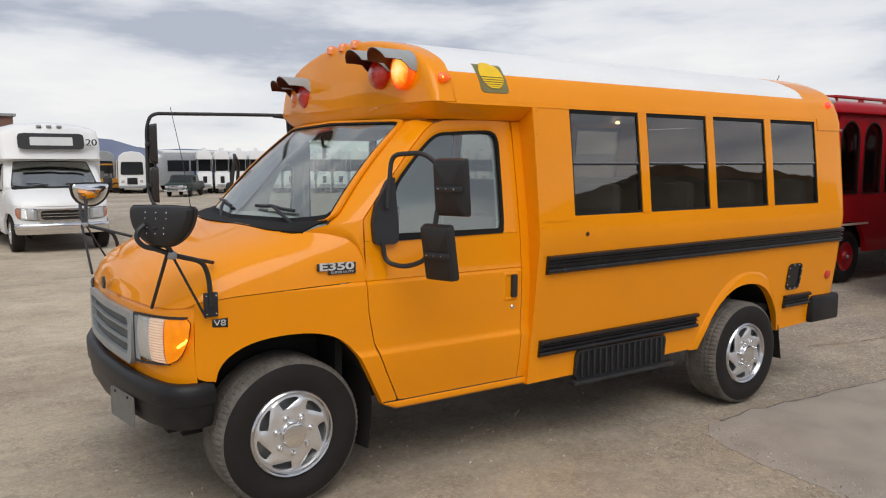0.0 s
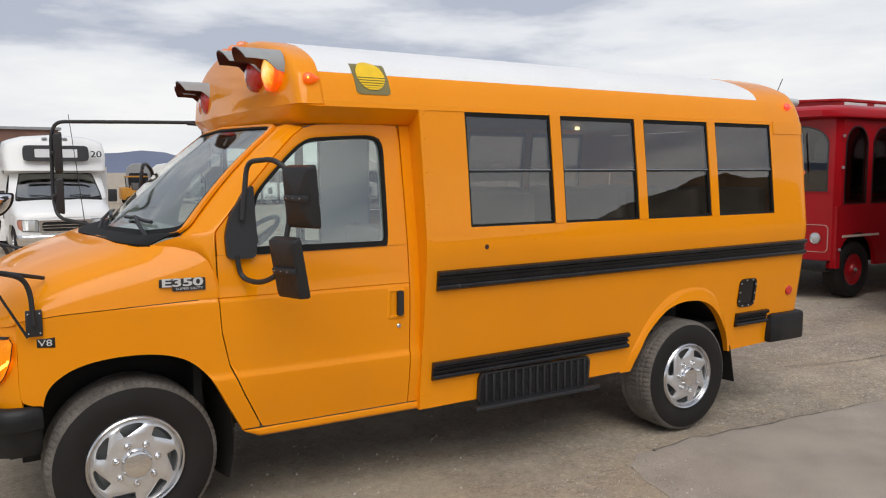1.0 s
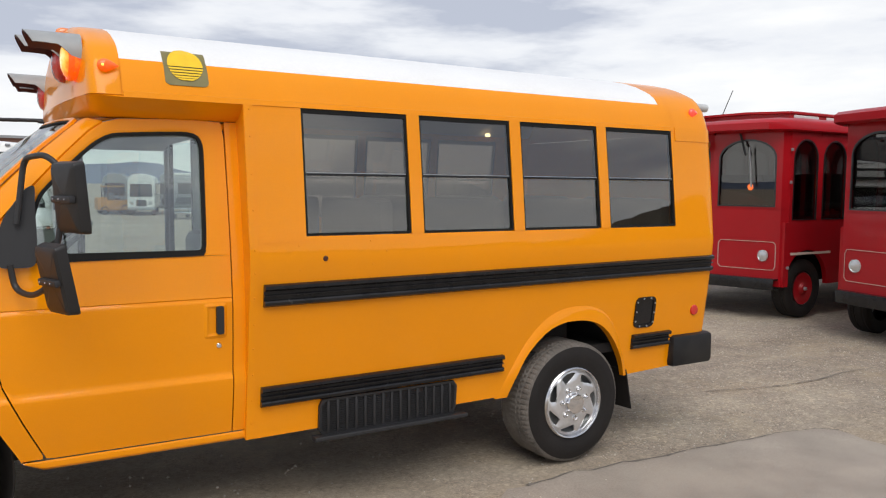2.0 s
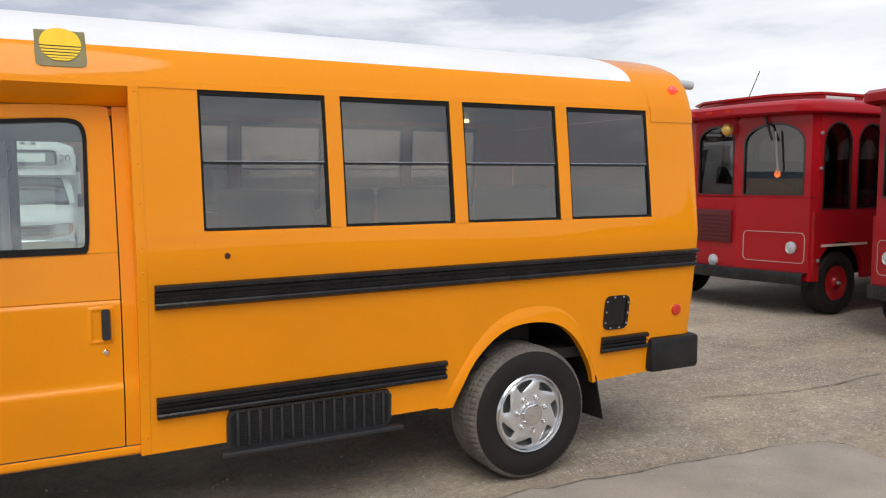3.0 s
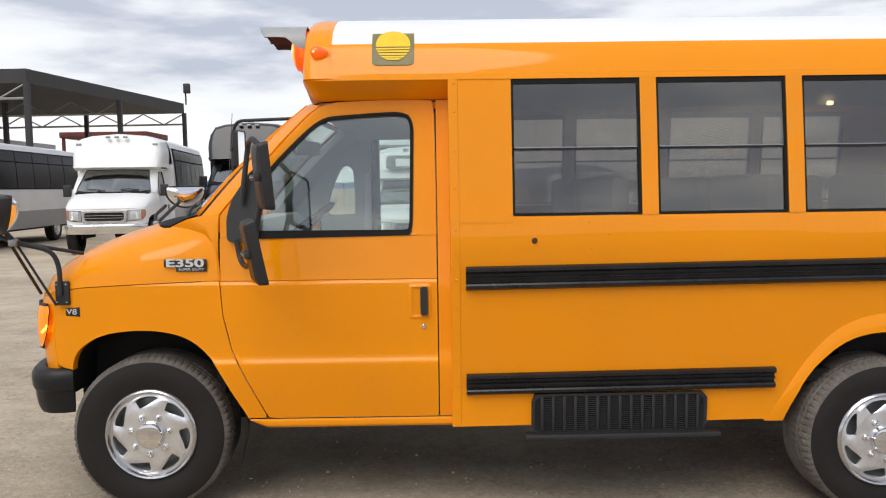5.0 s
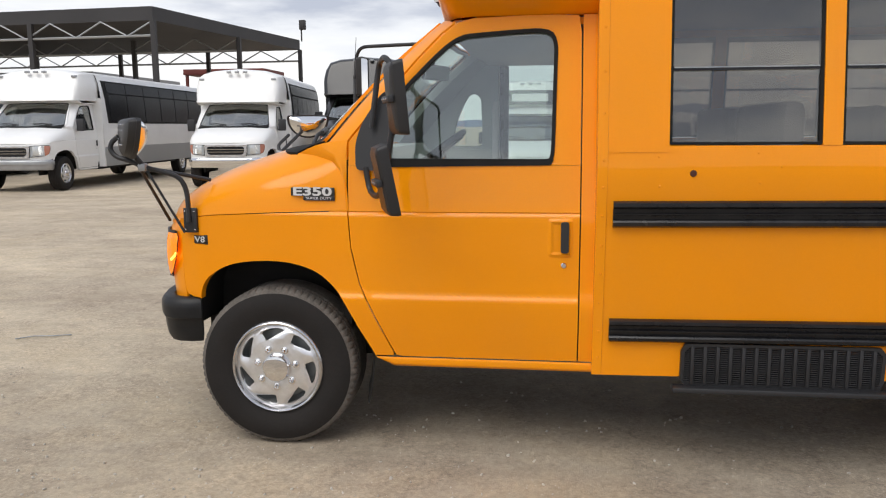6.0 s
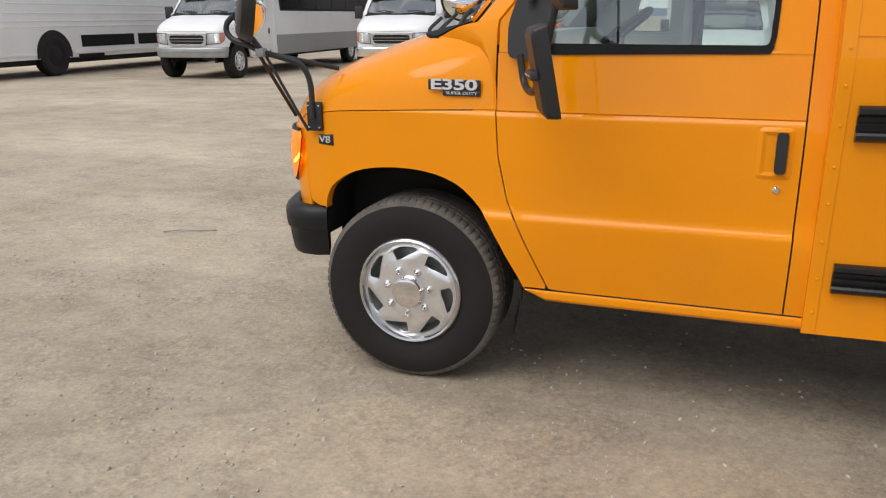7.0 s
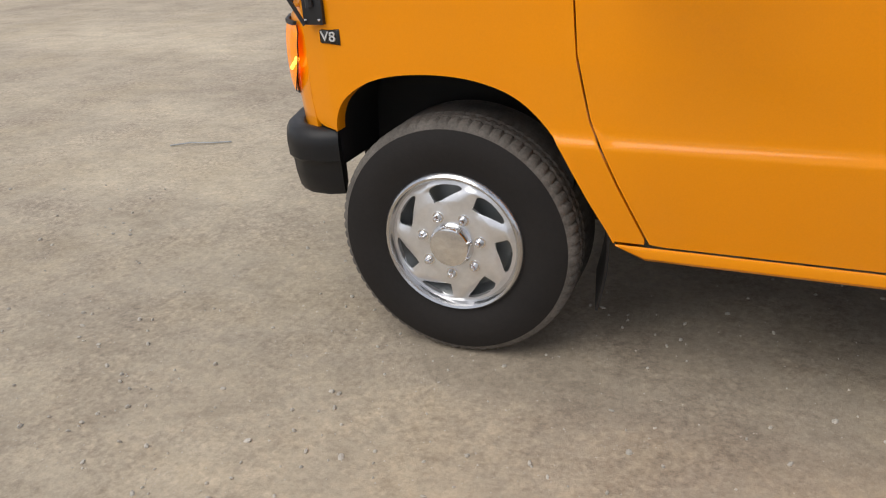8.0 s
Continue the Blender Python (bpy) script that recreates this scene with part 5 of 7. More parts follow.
FRONT = [(0.925, 1.0, 0), (0.86, 1.0, 0), (0.832, 0.997, 0), (0.813, 0.989, 0), (0.80, 0.975, 0), (0.792, 0.955, 0), (0.787, 0.93, 0), (0.781, 0.88, 0), (0.765, 0.75, 0), (0.748, 0.55, 0), (0.735, 0.3, 0), (0.73, 0.0, 0)]
grid(bm, [[Vector((x, MID + (y - MID) * k, 2.06 + (z - 2.06) * (k if k > 0.8 else k))) for y, z in full] for x, k, _ in FRONT])
# closed below by the first row's ends running along the brow
part("front_cap", thicken(bm, 0.015), YELLOW, BUS, "rounded yellow front roof cap")
bm = bmesh.new()
grid(bm, [[Vector((x, MID + (y - MID) * k, 2.06 + (z - 2.06) * (0.5 + 0.5 * k))) for y, z in full] for x, k in ((4.375, 1.0), (4.66, 1.0), (4.705, 0.997), (4.73, 0.987), (4.744, 0.968), (4.75, 0.94), (4.754, 0.5), (4.756, 0.0))])
part("rear_cap", thicken(bm, 0.015), YELLOW, BUS, "rounded yellow rear roof cap")
bm = bmesh.new()
grid(bm, [[Vector((x, body_y(z) + rear_in(x) - 0.005, z)) for z in (1.985, 2.02, 2.05, 2.075)] for x in (4.385, 4.5, 4.6, 4.66, 4.69, 4.715, 4.73, 4.74)])
part("cap_flange", thicken(bm, 0.006), YELLOW, BUS)
part("rear_wall", boxed(4.705, 4.74, 0.11, 2.09, 0.47, 2.055, 0.01), YELLOW, BUS)
# brow under the cap, down to the cab roof
up = [(1.47, body_y(2.05), 2.05), (0.92, body_y(2.05), 2.05), (0.86, 0.086, 2.052), (0.82, 0.10, 2.055), (0.795, 0.13, 2.056), (0.782, 0.19, 2.058), (0.768, 0.33, 2.06), (0.75, 0.54, 2.06), (0.736, 0.8, 2.06), (0.73, 1.1, 2.06)]
dn = [(1.47, 0.205, 1.972), (0.95, 0.205, 1.972), (0.90, 0.21, 1.97), (0.87, 0.225, 1.97), (0.85, 0.25, 1.97), (0.83, 0.30, 1.972), (0.80, 0.40, 1.976), (0.772, 0.58, 1.982), (0.753, 0.8, 1.99), (0.742, 1.1, 1.992)]
bm = bmesh.new()
rows = [up + [mirrored_y(p) for p in up[-2::-1]], dn + [mirrored_y(p) for p in dn[-2::-1]]]
midrow = [tuple((Vector(a) * 0.45 + Vector(b) * 0.55) + Vector((0.0, 0.0, -0.01))) for a, b in zip(*rows)]
grid(bm, [[Vector(p) for p in r] for r in (rows[0], midrow, rows[1])])
part("cap_underside", thicken(bm, 0.012), YELLOW, BUS)
# bulkhead where the body stands wider than the cab
for s in (1,):
    bm = bmesh.new()
    rows = []
    for z in span(0.418, 2.055, 30):
        a, b = body_y(z), max(side_y(1.46, z) + 0.03, body_y(z) + 0.03)
        rows.append([Vector((1.462, y if s > 0 else 2.2 - y, z)) for y in (a, (a + b) / 2, b)])
    grid(bm, rows)
    part("bulkhead", thicken(bm, 0.02), YELLOW, BUS)
# body floor, skirt parts, inner lining
part("body_floor", boxed(1.48, 4.7, 0.13, 2.07, 0.60, 0.66), DARK, BUS)
part("engine_block", boxed(-0.5, 0.5, 0.6, 1.6, 0.36, 1.0), DARK, BUS)
part("chassis", boxed(-0.3, 4.5, 0.62, 1.58, 0.34, 0.52, 0.02), DARK, BUS, "black chassis frame")
for x in (0.0, 3.505):
    part("axle", tube(bmesh.new(), [(x, 0.3, 0.37), (x, 1.9, 0.37)], 0.06), DARK, BUS)
bm = bmesh.new()
grid(bm, [[Vector((x, y, z)) for x in (1.5, 3.0, 4.68)] for y, z in ((0.16, 2.1), (0.3, 2.3), (0.75, 2.42), (1.1, 2.44), (1.45, 2.42), (1.9, 2.3), (2.04, 2.1))])
part("ceiling_lining", bm, HEADLINER, BUS)
# step skirt with louvres
lv = part("skirt_vent", frame_ring(bmesh.new(), resample(rounded([(1.838, 0.385), (2.672, 0.385), (2.672, 0.578), (1.838, 0.578)], 0.03), 48), resample(rounded([(1.853, 0.40), (2.657, 0.40), (2.657, 0.565), (1.853, 0.565)], 0.022), 48), lambda u, v, d: Vector((u, body_y(v) - 0.02 + d, v)), 0.03), PLASTIC, BUS, "black louvred battery vent panel")
part("vent_backing", boxed(1.85, 2.66, 0.085, 0.10, 0.395, 0.57), DARK, lv)
part("vent_flange", boxed(1.804, 2.73, 0.035, 0.10, 0.364, 0.388, 0.006), PLASTIC, lv)
for i in range(15):
    x = 1.878 + i * 0.0528
    part("vent_rib", boxed(x, x + 0.015, 0.060, 0.088, 0.40, 0.565, 0.003), PLASTIC, lv)
for i in range(17):
    z = 0.405 + i * 0.0095
    bm = bmesh.new()
    grid(bm, [[Vector((x, y, zz)) for x in (1.853, 2.657)] for y, zz in ((0.07, z), (0.07, z + 0.004), (0.084, z + 0.007))])
    part("louvre", bm, PLASTIC, lv)
# fuel door with bolts
fd = rounded([(4.03, 0.755), (4.21, 0.755), (4.21, 0.96), (4.03, 0.96)], 0.045, 5)
fd_ = part("fuel_flap", frame_ring(bmesh.new(), fd, shrink(fd, 0.02), lambda u, v, d: Vector((u, body_y(v) - 0.010 + d, v)), 0.014), RUB, BUS, "black fuel filler flap with bolts")
part("flap_plate", slab(bmesh.new(), shrink(fd, 0.015), lambda u, v, d: Vector((u, body_y(v) - 0.003 + d, v)), 0.004), RUB, fd_)
for u, v in resample(shrink(fd, 0.01), 10):
    bm = bmesh.new()
    lathe(bm, [(0.0, -0.015), (0.006, -0.014), (0.007, -0.008)], (u, body_y(v), v), "Y", 8)
    part("bolt", bm, GREYMETAL, fd_)
# round red reflector, dark plug, rivets
bm = bmesh.new()
lathe(bm, [(0.0, -0.012), (0.02, -0.012), (0.034, -0.008), (0.037, 0.0)], (4.598, body_y(0.837), 0.837), "Y", 24)
part("side_reflector", bm, REDLENS, BUS, "round red side reflector")
bm = bmesh.new()
lathe(bm, [(0.0, -0.005), (0.012, -0.004), (0.014, 0.0)], (1.846, body_y(1.308), 1.308), "Y", 16)
part("plug", bm, mat("rust_brown", (0.06, 0.015, 0.008), 0.6), BUS, "small dark plug")
rivets = [(1.487, z) for z in (0.5, 0.62, 0.75, 0.88, 1.0, 1.13, 1.25, 1.36, 1.55, 1.72, 1.9, 2.03)] + [(1.71, 1.375), (1.715, 1.255), (2.10, 1.39), (2.11, 1.27), (2.19, 1.335)]
for x, z in rivets:
    bm = bmesh.new()
    lathe(bm, [(0.0, -0.0035), (0.003, -0.003), (0.005, -0.0015), (0.0055, 0.001)], (x, body_y(z) - (0.005 if x < 1.5 else 0.0), z), "Y", 10)
    part("rivet", bm, YELLOW, BUS)
# overlapped panel edge at the front of the body
part("edge_strip", thicken((lambda b: (grid(b, [[Vector((x, body_y(z) - o, z)) for z in span(0.42, 2.05, 24)] for x, o in ((1.462, 0.004), (1.503, 0.004), (1.504, 0.0))]), b)[1])(bmesh.new()), 0.002), YELLOW, BUS)
bm = bmesh.new()
grid(bm, [[Vector((x, body_y(z) - 0.003, z)) for z in (1.393, 1.41, 1.425)] for x in (1.504, 1.7, 1.749)])
part("panel_overlap", thicken(bm, 0.003), YELLOW, BUS)
# rear bumper, mud flaps
rb = part("rear_bumper", boxed(4.395, 4.79, 0.035, 2.165, 0.455, 0.672, 0.03), BUMPERBLACK, BUS, "black steel rear bumper")
for x, y0 in ((0.452, 0.20), (4.03, 0.085)):
    bm = bmesh.new()
    grid(bm, [[Vector((x - (0.2 * (y - y0) if x < 1 else 0) - 0.02 * (1 - t) + (0.02 * math.sin(4 * t) if x < 1 else 0.075 * (1 - t) - 0.02 - 0.12 * (y - y0)), y, 0.21 + (0.42 if x < 1 else 0.27) * t)) for y in (y0, y0 + 0.13, y0 + (0.27 if x < 1 else 0.42))] for t in span(0, 1, 8)])
    part("mud_flap", thicken(bm, 0.008), RUBBER, BUS, "black rubber mud flap")

# wheels
wheel(BUS, 0.0, 0.178, 0.38, 0.382, 1, 0.265)
wheel(BUS, 3.492, 0.006, 0.345, 0.375, 1, 0.27, phase=0.3)
wheel(BUS, 0.0, 2.2 - 0.178, 0.382, 0.382, -1, detail=False, cover=False)
wheel(BUS, 3.492, 2.188, 0.348, 0.378, -1, detail=False, cover=False)

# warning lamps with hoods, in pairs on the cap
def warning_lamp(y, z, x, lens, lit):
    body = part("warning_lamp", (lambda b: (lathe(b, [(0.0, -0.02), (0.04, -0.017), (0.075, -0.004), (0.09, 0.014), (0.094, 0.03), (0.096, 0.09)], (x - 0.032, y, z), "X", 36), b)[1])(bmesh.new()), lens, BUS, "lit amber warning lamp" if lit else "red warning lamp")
    if lit:
        ring = (lambda b: (lathe(b, [(0.088, 0.010), (0.094, 0.006), (0.0975, 0.012), (0.0975, 0.03)], (x - 0.032, y, z), "X", 36), b)[1])(bmesh.new())
        part("lamp_ring", ring, ORANGELIT, body)
    # visor: wraps the lens at its root and runs out to a narrow arc
    # the lamp's red reflection is put into the lining's colour
    for r, m_, nm in ((0.103, HOODGREY, "lamp_hood"), (0.0985, MAROON, "hood_lining")):
        bm = bmesh.new()
        rows = []
        for o, dn in ((0.03, -12), (-0.015, -4), (-0.045, 12), (-0.08, 22), (-0.14, 24), (-0.2, 24)):
            rows.append([Vector((x + o * (1.0 if o > -0.05 else 0.72 + 0.28 * math.sin(a)), y + r * math.cos(a), z + 0.012 + r * math.sin(a))) for a in span(radians(dn), radians(180 - dn), 21)])
        grid(bm, rows)
        part(nm, thicken(bm, 0.003, (x, y, z)), m_, body, "grey lamp hood" if m_ is HOODGREY else "hood lining coloured with the lamp's dark red reflection")


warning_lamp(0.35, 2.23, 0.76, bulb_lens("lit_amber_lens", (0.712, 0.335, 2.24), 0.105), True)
warning_lamp(0.575, 2.24, 0.745, REDLENS, False)
warning_lamp(1.79, 2.172, 0.80, AMBER, False)
warning_lamp(1.60, 2.182, 0.765, REDLENS, False)
for y in (0.94, 1.1, 1.26):
    bm = bmesh.new()
    grid(bm, [[Vector((0.795 + k * 0.042 * math.cos(a), y + k * 0.024 * math.sin(a), 2.446 + h * 0.85)) for a in span(0, 2 * math.pi, 17)] for k, h in ((1.0, -0.03), (1.0, 0.0), (0.85, 0.018), (0.5, 0.028), (0.0, 0.031))])
    part("roof_marker", bm, ROOFMARK, BUS, "amber roof marker lamp")


def teardrop(x, z, lens, y):
    bm = bmesh.new()
    prof = [(-0.034, 0.004), (-0.03, 0.017), (-0.017, 0.027), (0.0, 0.029), (0.017, 0.023), (0.038, 0.012), (0.053, 0.003)]
    rows = []
    for a in span(0, 2 * math.pi, 17):
        rows.append([Vector((x + o, y - 0.005 - max(0, r * 0.9 * math.sin(a)), z + r * math.cos(a))) for o, r in prof])
    grid(bm, rows)
    mk = part("side_marker", bm, lens, BUS, "teardrop side marker lamp")
    bm = bmesh.new()
    bmesh.ops.create_uvsphere(bm, u_segments=12, v_segments=8, radius=1.0, matrix=Matrix.Translation((x - 0.012, y - 0.024, z)) @ Matrix.Diagonal((0.010, 0.006, 0.010, 1)))
    part("bulb_glow", bm, AMBERCORE if lens is ORANGELIT else REDLIT, mk)


teardrop(0.863, 2.185, ORANGELIT, 0.118)
teardrop(4.60, 2.186, REDLIT, 0.13)
part("rear_lamp_hood", tube(bmesh.new(), [(4.70, 0.24, 2.245), (4.87, 0.24, 2.240)], 0.028, 16), HOODPALE, BUS, "pale grey rear lamp hood")

# square decal of a rising sun
def on_roof(u, v, d):
    return Vector((u, body_y(v) - 0.004 - d, v))


bm = bmesh.new()
rows = []
for v in span(2.119, 2.312, 24):
    d = min(v - 2.119, 2.312 - v, 0.02)
    inset = 0.02 - math.sqrt(max(0, 0.02 ** 2 - (0.02 - d) ** 2))
    rows.append([on_roof(u, v, 0.0) for u in span(1.113 + inset, 1.308 - inset, 8)])
grid(bm, rows)
dec = part("decal", thicken(bm, 0.002), DECALGREY, BUS, "square olive decal with a yellow sun and waves")
def sun_band(z0, z1, name):
    bm = bmesh.new()
    rows = []
    for v in span(z0, z1, max(3, int((z1 - z0) / 0.005))):
        hw = 0.08 * math.sqrt(max(0, 1 - ((v - 2.219) / 0.078) ** 2))
        rows.append([on_roof(1.2105 + hw * u, v, 0.004) for u in span(-1, 1, 12)])
    grid(bm, rows)
    part(name, bm, DECALYEL, dec)
sun_band(2.210, 2.2969, "sun_disc")
for z in (2.2002, 2.1868, 2.1733, 2.1604, 2.1492):
    sun_band(z - 0.0045, z + 0.0045, "sun_stripe")

# fender badges
yb = side_y(0.22, 1.13) - 0.006
tilt = math.atan2(side_y(0.32, 1.2) - side_y(0.12, 1.2), 0.2)
mb = Matrix.Translation((0.22, yb, 1.214)) @ Euler((radians(90), 0, tilt)).to_matrix().to_4x4()
bm = bmesh.new()
box(bm, -0.103, 0.103, -0.014, 0.024, -0.003, 0.001, 0.004, mb)
box(bm, -0.045, 0.103, -0.034, -0.014, -0.003, 0.001, 0.003, mb)
bd = part("model_badge", bm, BADGEBLACK, BUS, "black badge with silver letters")
writing("E350", 0.052, mb @ pose(-0.001, 0.005, 0.004) @ Matrix.Diagonal((1.8, 1, 1, 1)), BADGESILVER, bd, bold=0.0014)
writing("SUPER DUTY", 0.016, mb @ pose(0.03, -0.024, 0.003) @ Matrix.Diagonal((1.35, 1, 1, 1)), BADGESILVER, bd, extrude=0.001)
mv = Matrix.Translation((-0.352, side_y(-0.352, 0.985) - 0.004, 0.985)) @ Euler((radians(90), 0, math.atan2(side_y(-0.32, 0.98) - side_y(-0.39, 0.98), 0.07))).to_matrix().to_4x4()
vb = part("engine_badge", boxed(-0.034, 0.034, -0.018, 0.02, -0.003, 0.001, 0.004, mv), BADGEBLACK, BUS, "small black engine badge")
writing("V8", 0.04, mv @ pose(0, 0.001, 0.004) @ Matrix.Diagonal((1.3, 1, 1, 1)), BADGESILVER, vb)
bm = bmesh.new()
lathe(bm, [(0.0, -0.012), (0.03, -0.01), (0.036, 0.0)], (-0.672, 1.1, 1.09), "X", 24)
part("hood_emblem", bm, BADGEBLACK, BUS, "small dark oval hood emblem")

# driver's side mirrors: sail, loop bracket and two heads
sail = part("mirror_sail", slab(bmesh.new(), rounded([(0.425, 1.315), (0.565, 1.315), (0.575, 1.42), (0.572, 1.54), (0.574, 1.665), (0.535, 1.645), (0.45, 1.52), (0.422, 1.43)], 0.03), lambda u, v, d: Vector((u, side_y(u, v) - 0.03 + d, v)), 0.035), PLASTIC, BUS, "black plastic mirror sail")
lp = bend([(0.50, 0.085, 1.50), (0.535, 0.10, 1.775), (0.60, -0.10, 1.785), (0.655, -0.16, 1.72), (0.64, -0.17, 1.50), (0.59, -0.15, 1.255), (0.54, -0.02, 1.205), (0.485, 0.085, 1.225), (0.47, 0.085, 1.33)], 0.06, 6)
mb_ = part("mirror_bracket", tube(bmesh.new(), lp, 0.0125, 10), PLASTIC, BUS, "black bent-tube mirror bracket")


def mirror_head(c, w, h, turn, parent_, depth=0.05, lean=0.0):
    """A boxy rear-view mirror head: shell looking forward, glass looking back."""
    m = Matrix.Translation(c) @ pose(0, 0, 0, 0, lean, turn)
    o = rounded([(-w / 2, -h / 2), (w / 2, -h / 2), (w / 2, h / 2), (-w / 2, h / 2)], 0.018)
    bm = bmesh.new()
    rows = [[m @ Vector((d, u * k, v * k)) for u, v in o] for d, k in ((-depth, 0.0), (-depth, 0.82), (-depth * 0.8, 0.95), (-depth * 0.2, 1.0), (0.0, 1.0), (0.0, 0.93))]
    grid(bm, rows, closed_v=True)
    hd = part("mirror_head", bm, MIRRORBACK, parent_, "black mirror head")
    part("mirror_glass", slab(bmesh.new(), shrink(o, 0.008), lambda u, v, d: m @ Vector((-0.004 - d, u, v)), 0.003), MIRROR, hd, "silvered mirror glass")
    b = bmesh.new()
    box(b, -depth - 0.02, -depth + 0.004, -w * 0.46, w * 0.34, -0.016, 0.012, 0.006, m)
    part("clamp", b, PLASTIC, hd)
    for k in (-0.6, 0, 0.6):
        b = bmesh.new()
        q = m @ Vector((-depth - 0.02, k * w * 0.4, 0.0))
        bmesh.ops.create_icosphere(b, subdivisions=1, radius=0.004, matrix=Matrix.Translation(q))
        part("screw", b, CHROME, hd)


mirror_head((0.69, -0.235, 1.615), 0.19, 0.285, 20, mb_, 0.05, -5)
mirror_head((0.635, -0.21, 1.297), 0.18, 0.285, 20, mb_, 0.05, -11)
lpp = [Vector((q.x - 0.1, 2.2 - q.y, q.z)) for q in lp]
mbp = part("mirror_bracket", tube(bmesh.new(), lpp, 0.0125, 10), PLASTIC, BUS, "black bent-tube mirror bracket")
mirror_head((0.50, 2.36, 1.45), 0.18, 0.27, -24, mbp, 0.04)
# passenger's side mirror on its long bar
rbm = part("mirror_bar", tube(bmesh.new(), bend([(0.94, 2.12, 2.075), (0.55, 2.27, 2.077), (-0.06, 2.38, 2.07), (-0.095, 2.385, 1.98), (-0.10, 2.385, 1.55), (-0.08, 2.33, 1.42), (0.15, 2.14, 1.36)], 0.06, 6), 0.0125, 10), PLASTIC, BUS, "long black mirror bar")
part("bar_drop", tube(bmesh.new(), bend([(0.76, 2.17, 2.068), (0.865, 2.16, 2.06), (0.875, 2.15, 1.84)], 0.03, 4), 0.012, 8), PLASTIC, rbm)
part("bar_plate", boxed(0.875, 0.965, 2.13, 2.15, 1.85, 2.03, 0.006), PLASTIC, rbm)
mirror_head((-0.03, 2.40, 1.86), 0.16, 0.28, -8, rbm, 0.05)
mirror_head((-0.03, 2.40, 1.57), 0.16, 0.25, -7, rbm, 0.05)

# convex crossover mirrors on tube arms over the fenders
def crossover(s):
    fy = (lambda p: Vector(p)) if s > 0 else (lambda p: Vector((p[0], 2.2 - p[1] + 0.0, p[2])))
    # bracket plate on the fender
    br = part("arm_bracket", boxed(-0.425, -0.36, 0.182, 0.20, 1.02, 1.135, 0.004) if s > 0 else boxed(-0.425, -0.36, 2.2 - 0.20, 2.2 - 0.182, 1.02, 1.135, 0.004), PLASTIC, BUS, "black bolted arm bracket")
    for x in (-0.415, -0.37):
        for z in (1.035, 1.12):
            b = bmesh.new()
            bmesh.ops.create_icosphere(b, subdivisions=1, radius=0.005, matrix=Matrix.Translation(fy((x, 0.18, z))))
            part("bolt", b, CHROME, br)
    J = (-0.575, 0.128, 1.328)
    line = [(-0.395, 0.176, 1.07), (-0.40, 0.185, 1.215), (-0.43, 0.175, 1.285), J]
    line += [(-0.645, 0.122, 1.36), (-0.70, 0.118, 1.374), (-0.728, 0.118, 1.405), (-0.724, 0.122, 1.44), (-0.69, 0.128, 1.468)] if s > 0 else [(-0.60, 0.10, 1.38), (-0.57, -0.06, 1.45)]
    arm = part("mirror_arm", tube(bmesh.new(), bend([fy(p) for p in line], 0.05), 0.0115, 8), PLASTIC, BUS, "black bent mirror arm")
    part("arm_brace", tube(bmesh.new(), [fy(p) for p in (J, (-0.337, 0.31, 1.258))], 0.009, 8), PLASTIC, arm)
    part("arm_brace", tube(bmesh.new(), [fy(p) for p in ((-0.60, 0.13, 1.33), (-0.603, 0.411, 1.05))], 0.008, 8), PLASTIC, arm)
    part("arm_brace", tube(bmesh.new(), [fy(p) for p in ((-0.575, 0.14, 1.325), (-0.42, 0.18, 1.02))], 0.006, 8), PLASTIC, arm)
    b = bmesh.new()
    box(b, -0.60, -0.56, 0.11, 0.145, 1.31, 1.345, 0.008)
    if s < 0:
        for v in b.verts:
            v.co.y = 2.2 - v.co.y
    part("arm_clamp", b, GREYMETAL, arm)
    # half-round head: flat-topped, its convex glass looks back at the cab
    c, yaw = (Vector((-0.606, 0.122, 1.545)), 36.0) if s > 0 else (Vector((-0.47, 2.42, 1.588)), -66.0)
    m = Matrix.Translation(c) @ pose(0, 0, 0, 0, 6, yaw) @ Matrix.Scale(1.0 if s > 0 else 0.9, 4)
    ol = [(-0.165, -0.012), (-0.152, 0.0), (-0.05, 0.004), (0.05, 0.004), (0.152, 0.0), (0.165, -0.012)] + [(0.165 * math.cos(q), -0.02 - 0.158 * math.sin(q)) for q in span(0.08, math.pi - 0.08, 22)]
    mid = (0.0, -0.07)

    def dome(depth, ks):
        b = bmesh.new()
        grid(b, [[m @ Vector((depth * dd, mid[0] + (u - mid[0]) * k, mid[1] + (v - mid[1]) * k)) for u, v in ol] for k, dd in ks], closed_v=True)
        return b
    hd = part("crossover_shell", dome(-0.055, ((1.0, 0.0), (0.98, 0.35), (0.9, 0.75), (0.75, 0.93), (0.4, 1.0), (0.0, 1.0))), MIRRORBACK, arm, "black half-round mirror shell")
    part("crossover_glass", dome(0.06, ((0.97, 0.0), (0.85, 0.30), (0.65, 0.60), (0.4, 0.86), (0.2, 0.97), (0.0, 1.0))), MIRROR, hd, "convex silvered mirror")
    b = bmesh.new()
    grid(b, [[m @ Vector((d, mid[0] + (u - mid[0]) * q, mid[1] + (v - mid[1]) * q)) for u, v in ol] for d, q in ((-0.012, 1.0), (-0.012, 1.03), (0.008, 1.03), (0.008, 0.95))], closed_v=True)
    part("rubber_rim", b, PLASTIC, hd)
    for iu in (-0.055, 0.0, 0.055):
        for iv in (-0.03, -0.055, -0.095, -0.12):
            b = bmesh.new()
